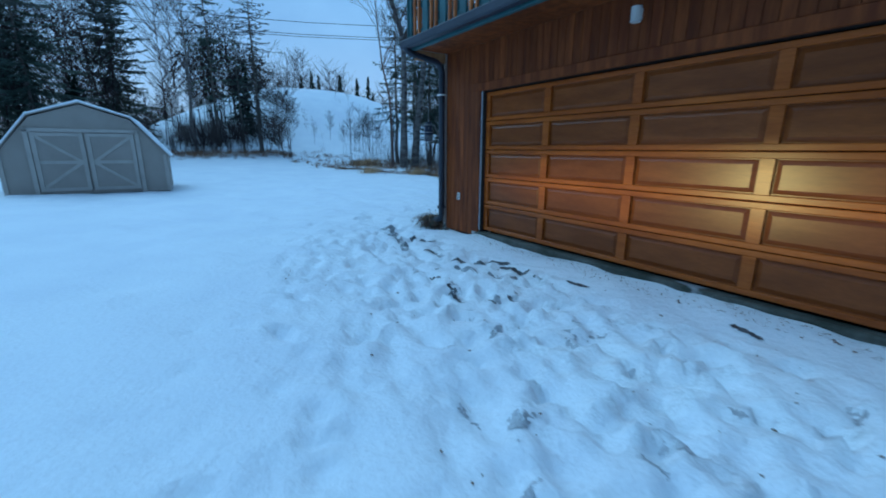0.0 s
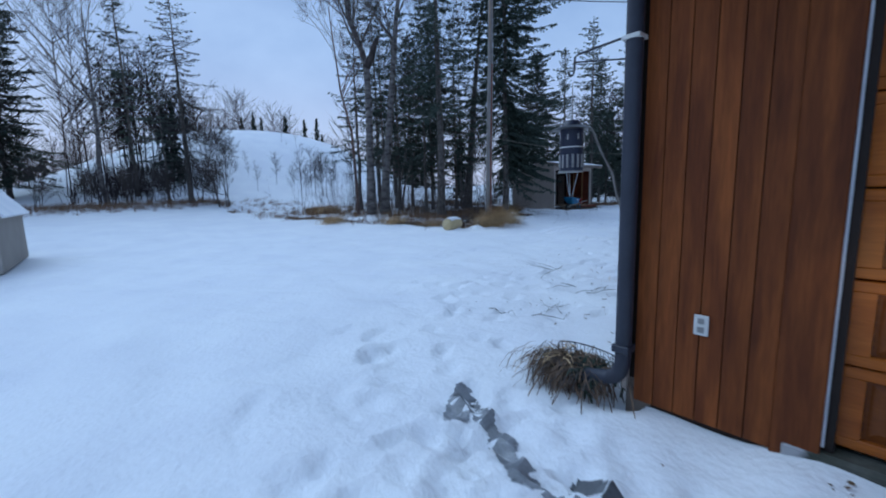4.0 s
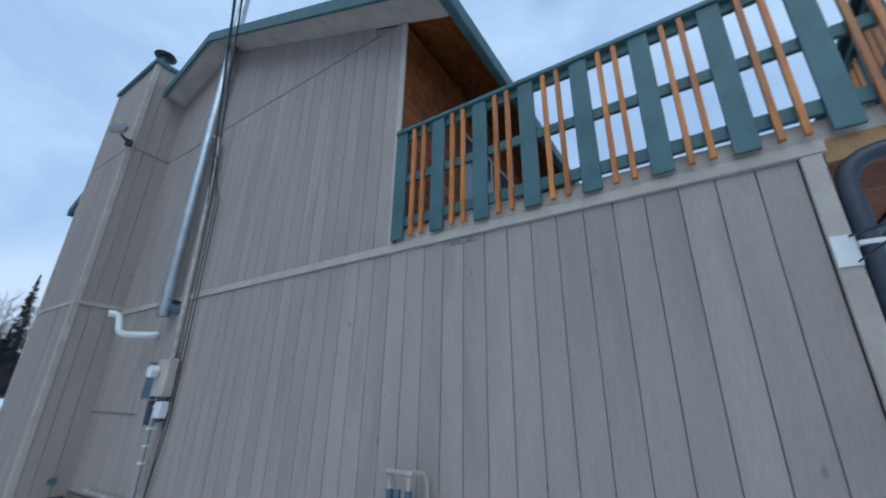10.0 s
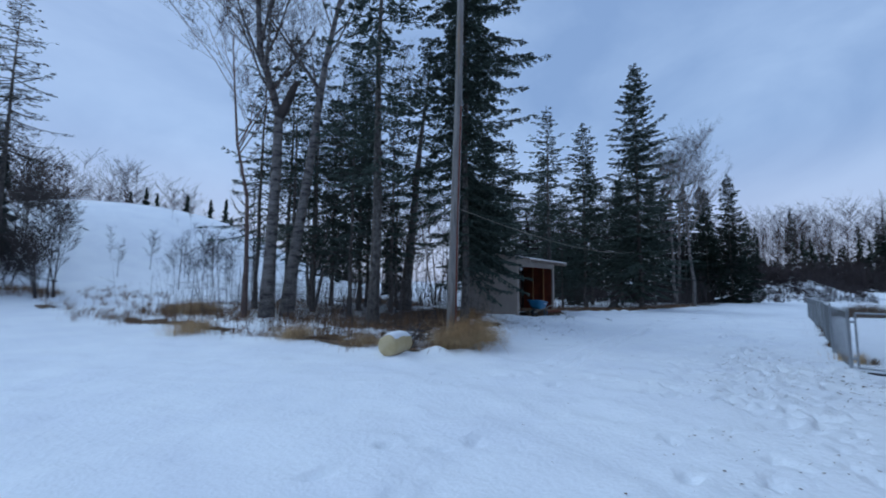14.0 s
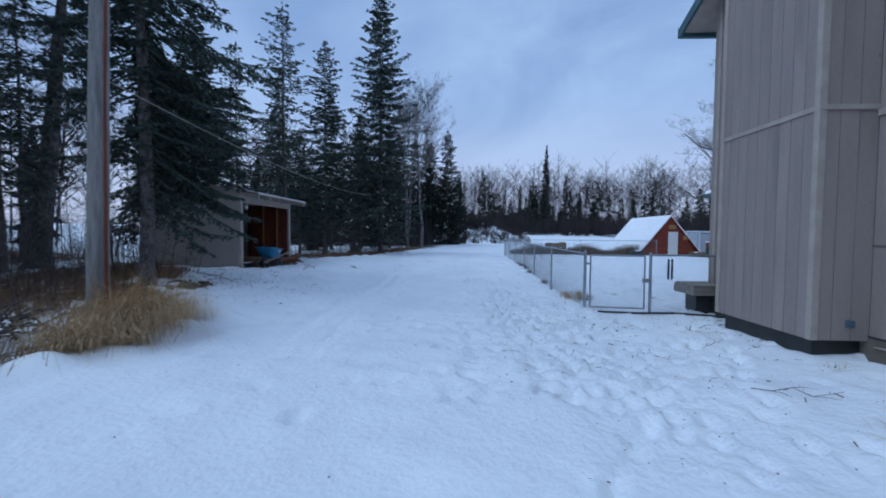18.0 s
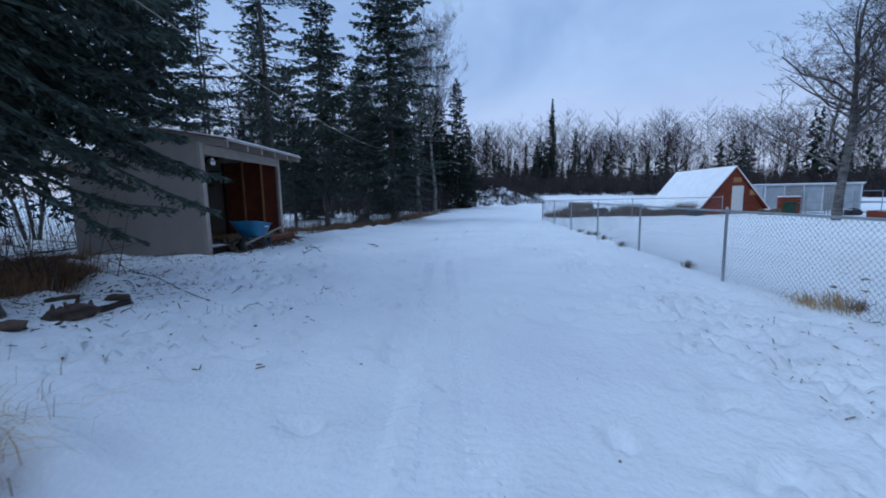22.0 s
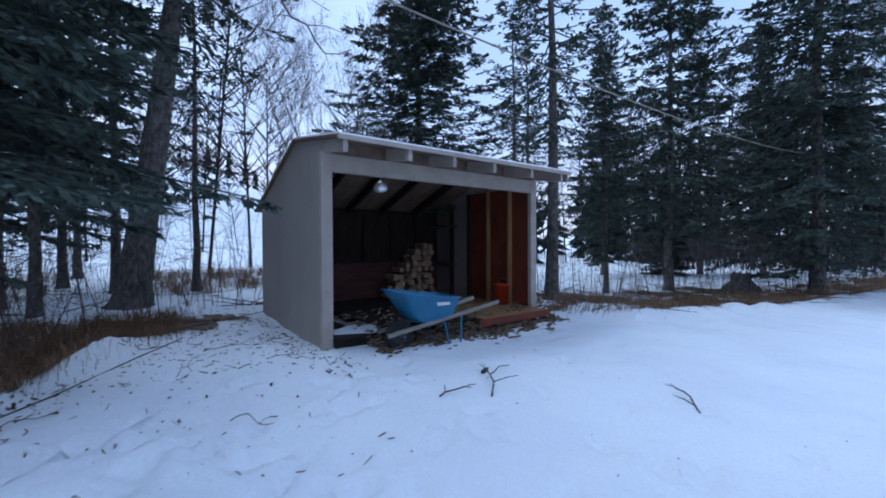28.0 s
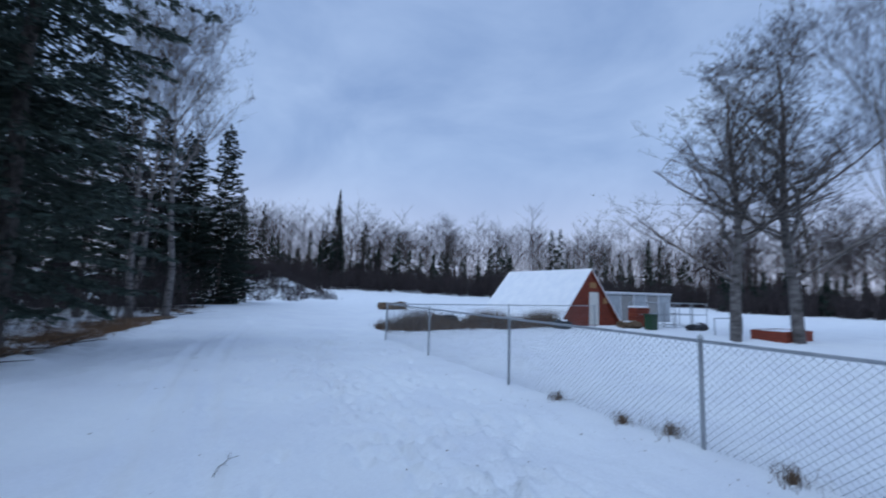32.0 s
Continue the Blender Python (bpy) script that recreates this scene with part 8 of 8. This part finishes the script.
            for j in range(8):
                q, b = r * rng.uniform(0.5, 1.5), j * math.tau / 8
                px, py = x + q * math.cos(b) * math.cos(a) - 0.4 * q * math.sin(b) * math.sin(a), y + q * math.cos(b) * math.sin(a) + 0.4 * q * math.sin(b) * math.cos(a)
                V.append((px, py, snow_z(px, py) + 0.006 + rng.uniform(0, 0.014)))
            F.append(tuple(range(i, i + 8)))
    tagged(raw("needle_litter", V, F, M["soil"]), "dark needles and bark scraps on thin snow, also shade at the shed wall", "litter", kind="stuff")
    # straw wisps along the house wall
    V, F = [], []
    for cx, cy, n in ((-1.5, 3.3, 60), (-1.45, 4.35, 34), (-1.42, 5.65, 40), (-1.75, 7.1, 30), (-1.7, 5.75, 30), (-1.0, 8.6, 14), (-1.3, 10.4, 20)):
        for k in range(n):
            a, L = rng.gauss(0.1, 0.8), rng.uniform(0.08, 0.42)
            x, y = cx + rng.gauss(0, 0.16), cy + rng.gauss(0, 0.07)
            q = (x + L * math.cos(a), y + L * math.sin(a))
            stickz = snow_z(x, y) + 0.012
            d = Vector((-math.sin(a), math.cos(a), 0)) * 0.0022
            i = len(V)
            V += [(x - d.x, y - d.y, stickz), (x + d.x, y + d.y, stickz), (q[0] + d.x, q[1] + d.y, snow_z(*q) + 0.02), (q[0] - d.x, q[1] - d.y, snow_z(*q) + 0.02)]
            F.append((i, i + 1, i + 2, i + 3))
    tagged(raw("straw_wisps", V, F, M["straw"]), "wisps of straw blown along the wall", "straw", kind="stuff")
    # dark crumbs: leaves, cones, soil kicked up on the snow
    V, F = [], []
    zones = [(1.0, -0.34, 6.0, -0.1, 420), (-4.6, 3.0, -2.4, 12.0, 320), (-1.6, 10.4, 0.4, 13.0, 380), (-2.6, 0.6, -0.2, 12, 330), (-11.0, 12.0, -8.0, 20.0, 130), (-3.8, 9.5, 0.2, 13.2, 480), (0.2, -3.2, 6.5, -0.2, 160), (-12.8, 12.5, -9.4, 17, 130), (-14.8, 15.8, -12.2, 17.6, 420), (-12.3, 12.6, -10.4, 14.6, 420), (-12.9, 17.5, -11.4, 22.0, 200), (-2.9, 13, -2.1, 32, 260), (-8, 3, -3, 30, 160)]
    for x0, y0, x1, y1, n in zones:
        for k in range(n):
            x, y, r, a = rng.uniform(x0, x1), rng.uniform(y0, y1), rng.uniform(0.004, 0.018) * rng.uniform(0.4, 1.2), rng.uniform(0, 6)
            z = snow_z(x, y) + 0.006
            i = len(V)
            for j in range(5):
                q = r * rng.uniform(0.5, 1.4)
                V.append((x + q * math.cos(a + j * 1.257), y + q * 0.6 * math.sin(a + j * 1.257), z + rng.uniform(0, 0.012)))
            F.append((i, i + 1, i + 2, i + 3, i + 4))
    for x0, y0, x1, y1, n in ((-11.6, 11.6, -8.8, 15.6, 40), (-12.9, 14.6, -10.8, 17.4, 60), (-3.0, 10.2, -0.6, 12.0, 26)):
        for k in range(n):
            x, y, r, a = rng.uniform(x0, x1), rng.uniform(y0, y1), rng.uniform(0.010, 0.030), rng.uniform(0, 6)
            i = len(V)
            for j in range(7):
                q = r * rng.uniform(0.4, 1.4)
                px, py = x + q * math.cos(a + j * 0.9), y + q * 0.5 * math.sin(a + j * 0.9)
                V.append((px, py, snow_z(px, py) + 0.006 + rng.uniform(0, 0.015)))
            F.append(tuple(range(i, i + 7)))
    for k in range(16):
        x, y, a = rng.uniform(-1.2, 2.6), rng.uniform(13.4, 17.0), rng.uniform(0, 6)
        r = rng.uniform(0.04, 0.12)
        i = len(V)
        for j in range(9):
            q = r * rng.uniform(0.5, 1.4)
            px, py = x + q * math.cos(a + j * 0.7), y + q * 0.45 * math.sin(a + j * 0.7)
            V.append((px, py, snow_z(px, py) + 0.006 + rng.uniform(0, 0.02)))
        F.append(tuple(range(i, i + 9)))
    for x0, y0, x1, y1, n in ((-11.0, 11.6, -8.2, 14.4, 60), (-12.2, 14.5, -9.6, 17.5, 45), (-15.5, 15.6, -12.0, 17.6, 260), (-12.6, 12.4, -10.2, 14.8, 220), (-4.6, 8.0, -2.3, 13.5, 120), (-2.4, 1.0, -0.3, 11.5, 110)):
        for k in range(n):
            x, y, a, L = rng.uniform(x0, x1), rng.uniform(y0, y1), rng.uniform(0, 6.28), rng.uniform(0.015, 0.08)
            qx, qy, w = x + L * math.cos(a), y + L * math.sin(a), rng.uniform(0.002, 0.005)
            za, zb = snow_z(x, y) + 0.006, snow_z(qx, qy) + rng.uniform(0.006, 0.03)
            sx, sy = -math.sin(a) * w, math.cos(a) * w
            i = len(V)
            V += [(x - sx, y - sy, za), (x + sx, y + sy, za), (qx + sx, qy + sy, zb), (qx - sx, qy - sy, zb), (x, y, za + 2 * w), (qx, qy, zb + 2 * w)]
            F += [(i, i + 3, i + 5, i + 4), (i + 4, i + 5, i + 2, i + 1)]
    tagged(raw("ground_debris", V, F, M["dirt"]), "dead leaves, cones and crumbs on the snow", "debris", kind="stuff")
    # bare wet strips melted through the snow before the garage
    for line, w in (([(-0.99, -0.63), (-0.5, -0.85), (-0.02, -1.09), (0.4, -1.15), (0.85, -1.32)], 0.085), ([(0.11, -0.85), (0.45, -0.9), (0.80, -0.79)], 0.055), ([(1.16, -1.16), (1.28, -1.08)], 0.06),
                    ([(1.78, -1.10), (2.09, -0.83)], 0.05), ([(2.1, -0.74), (2.33, -0.67)], 0.06), ([(2.36, -0.76), (2.69, -0.69)], 0.06), ([(2.0, -1.23), (2.49, -1.19), (2.82, -0.97)], 0.055),
                    ([(3.3, -0.62), (3.5, -0.58)], 0.035), ([(2.88, -1.89), (3.02, -1.86)], 0.04), ([(3.11, -1.64), (3.20, -1.63)], 0.035), ([(3.22, -1.44), (3.29, -1.46)], 0.035), ([(2.99, -0.85), (3.05, -0.81)], 0.03), ([(2.64, -1.76), (2.70, -1.74)], 0.03), ([(2.15, -1.70), (2.29, -1.67)], 0.035), ([(4.8, -0.45), (5.0, -0.5)], 0.035), ([(-0.85, -0.75), (-0.72, -0.95)], 0.10)):
        cells = []
        s = 0.018
        for (xa, ya), (xb, yb) in zip(line, line[1:]):
            for i in range(int((min(xa, xb) - 0.2) / s), int((max(xa, xb) + 0.2) / s)):
                for j in range(int((min(ya, yb) - 0.2) / s), int((max(ya, yb) + 0.2) / s)):
                    x, y = i * s, j * s
                    t = max(0, min(1, ((x - xa) * (xb - xa) + (y - ya) * (yb - ya)) / ((xb - xa) ** 2 + (yb - ya) ** 2)))
                    dd = math.hypot(x - xa - t * (xb - xa), y - ya - t * (yb - ya))
                    if dd < w * (0.75 + 0.9 * noise.noise((x * 5, y * 5, 9.0))):
                        cells.append((x, y, s))
        cells = sorted(set(cells))
        if cells:
            tagged(draped("wet_strip", cells, M["wet_slush"] if line[0] in ((-0.99, -0.63), (2.0, -1.23), (-0.85, -0.75)) else M["ice"], 0.006), "bare wet asphalt showing through the snow", "melted strip", group="melted strips", kind="structure")
    # trodden slush spots where the snow is packed down to the ground
    for k in range(46):
        cx = rng.uniform(1.2, 6.4)
        cy = -rng.uniform(0.9, 1.3 + 0.35 * cx)
        cells, s, R, a = [], 0.012, rng.uniform(0.04, 0.10), rng.gauss(2.7, 0.4)
        for i in range(-14, 15):
            for j in range(-14, 15):
                x, y = cx + i * s, cy + j * s
                u, v = (x - cx) * math.cos(a) + (y - cy) * math.sin(a), (y - cy) * math.cos(a) - (x - cx) * math.sin(a)
                if math.hypot(u, v * 2.4) < R * (0.75 + 1.1 * noise.noise((x * 14, y * 14, 3.0)) + 0.7 * noise.noise((x * 45, y * 45, 8.0))):
                    cells.append((x, y, s))
        if len(cells) > 4:
            tagged(draped("slush_spot", cells, M["slush"], 0.004), "grey trodden slush in a footprint", "slush", group="slush spots", kind="structure")
    # ridges pressed up by a tyre tread that cuts across to the shed
    for n, (xa, ya), (xb, yb), hw, bow in ((1, (-10.0, 12.95), (-8.45, 14.3), 0.30, 0.10), (2, (-8.95, 14.3), (-8.3, 14.66), 0.16, 0.0), (3, (-7.12, 8.4), (-7.46, 17.5), 0.115, 0.0), (4, (-6.66, 8.4), (-7.05, 17.5), 0.08, 0.0)):
        pitch, tall = (0.072, 0.036) if n < 3 else (0.088, 0.042)
        V, F = [], []
        L = math.hypot(xb - xa, yb - ya)
        ux, uy = (xb - xa) / L, (yb - ya) / L
        u = 0.0
        while u < L:
            fade = min(1, u / 0.4, (L - u) / 0.3) * rng.uniform(0.45, 1.0)
            prev = None
            for k in range(9):
                v = hw * (k / 4 - 1)
                uu = u + bow * (v / hw) ** 2 + rng.uniform(-0.004, 0.004)
                top = tall * fade * (1 - (v / hw) ** 6) * rng.uniform(0.5, 1.1)
                q = len(V)
                for du, dz in ((-0.022, -0.004), (0.0, top), (0.024, -0.004)):
                    px, py = xa + ux * (uu + du) - uy * v, ya + uy * (uu + du) + ux * v
                    V.append((px, py, snow_z(px, py) + dz))
                if prev is not None:
                    F += [(prev, q, q + 1, prev + 1), (prev + 1, q + 1, q + 2, prev + 2)]
                prev = q
            u += pitch
        tagged(raw("tread_ridges", V, F, M["snow"]), "snow ridges pressed up by a tyre tread", "tyre track", group="tyre tracks", kind="structure")
    # plant heap in a wire edging at the corner
    h = thing("plant_heap", "heap of brown dead plants draped over the downspout outlet", "dead plants", (0, 0, 0))

    def stems(n, centre, spread, reach, w, seed, name, material):
        rr = random.Random(seed)
        V, F = [], []
        for _ in range(n):
            x, y = centre[0] + rr.gauss(0, spread[0]), centre[1] + rr.gauss(0, spread[1])
            a = rr.gauss(-2.0, 1.1)
            p = Vector((x, y, centre[2] + rr.uniform(-0.05, 0.07)))
            d = Vector((math.cos(a), math.sin(a), rr.uniform(-0.1, 0.4)))
            sv = Vector((-math.sin(a), math.cos(a), rr.uniform(-0.5, 0.5))) * w * rr.uniform(0.6, 1.3)
            L, prev = reach * rr.uniform(0.4, 1.2), None
            for k in range(5):
                q = len(V)
                V += [tuple(p - sv), tuple(p + sv)]
                if prev is not None:
                    F.append((prev, prev + 1, q + 1, q))
                prev = q
                p = p + d * L / 4
                p.z = max(p.z, snow_z(p.x, p.y) + 0.005)
                d = (d + Vector((rr.gauss(0, 0.2), rr.gauss(0, 0.2), -0.5))).normalized()
        raw(name, V, F, M[material], h)
    stems(900, (-0.44, 0.04, 0.14), (0.14, 0.09), 0.26, 0.0035, 71, "dead_stem_mat", "weeds")
    stems(240, (-0.40, 0.0, 0.13), (0.12, 0.08), 0.20, 0.0045, 74, "withered_stalk", "twig")
    stems(60, (-0.52, 0.03, 0.18), (0.10, 0.07), 0.22, 0.003, 72, "straw", "straw")
    stems(200, (-0.30, 0.02, 0.14), (0.09, 0.08), 0.15, 0.010, 73, "foliage", "needles_deep")
    bm = bmesh.new()
    bmesh.ops.create_icosphere(bm, subdivisions=3, radius=1.0)
    for v in bm.verts:
        k = 1 + 0.3 * noise.noise(v.co * 2.2)
        v.co = Vector((v.co.x * 0.17 * k, v.co.y * 0.10 * k, v.co.z * 0.09 * k)) + Vector((-0.40, 0.03, 0.06))
    put(bm, "matted_core", M["weeds"], h)
    e = thing("wire_edging", "black wire garden edging with scrolls", "garden edging", (-0.45, 0.30, 0.0))
    pts = [(0.28 * math.cos(a), 0.13 * math.sin(a), 0.135 - 0.02 * math.cos(a)) for a in [math.pi * (1.05 - 1.1 * k / 14) for k in range(15)]]
    put(tube(bmesh.new(), pts, 0.005, 6), "hoop", M["black"], e)
    put(tube(bmesh.new(), [(p_[0], p_[1], p_[2] - 0.07) for p_ in pts], 0.004, 6), "hoop", M["black"], e)
    for k in range(1, 14):
        c = Vector(pts[k]) - Vector((0, 0, 0.036))
        put(tube(bmesh.new(), [c + Vector((0.022 * math.cos(a), 0, 0.033 * math.sin(a))) for a in [q * math.tau / 10 for q in range(11)]], 0.0025, 5, cap=False), "scroll", M["black"], e)
    for k in (0, 4, 9, 14):
        put(rod(bmesh.new(), (*pts[k][:2], -0.05), pts[k], 0.005, n=6), "stake", M["black"], e)


build_roadside()
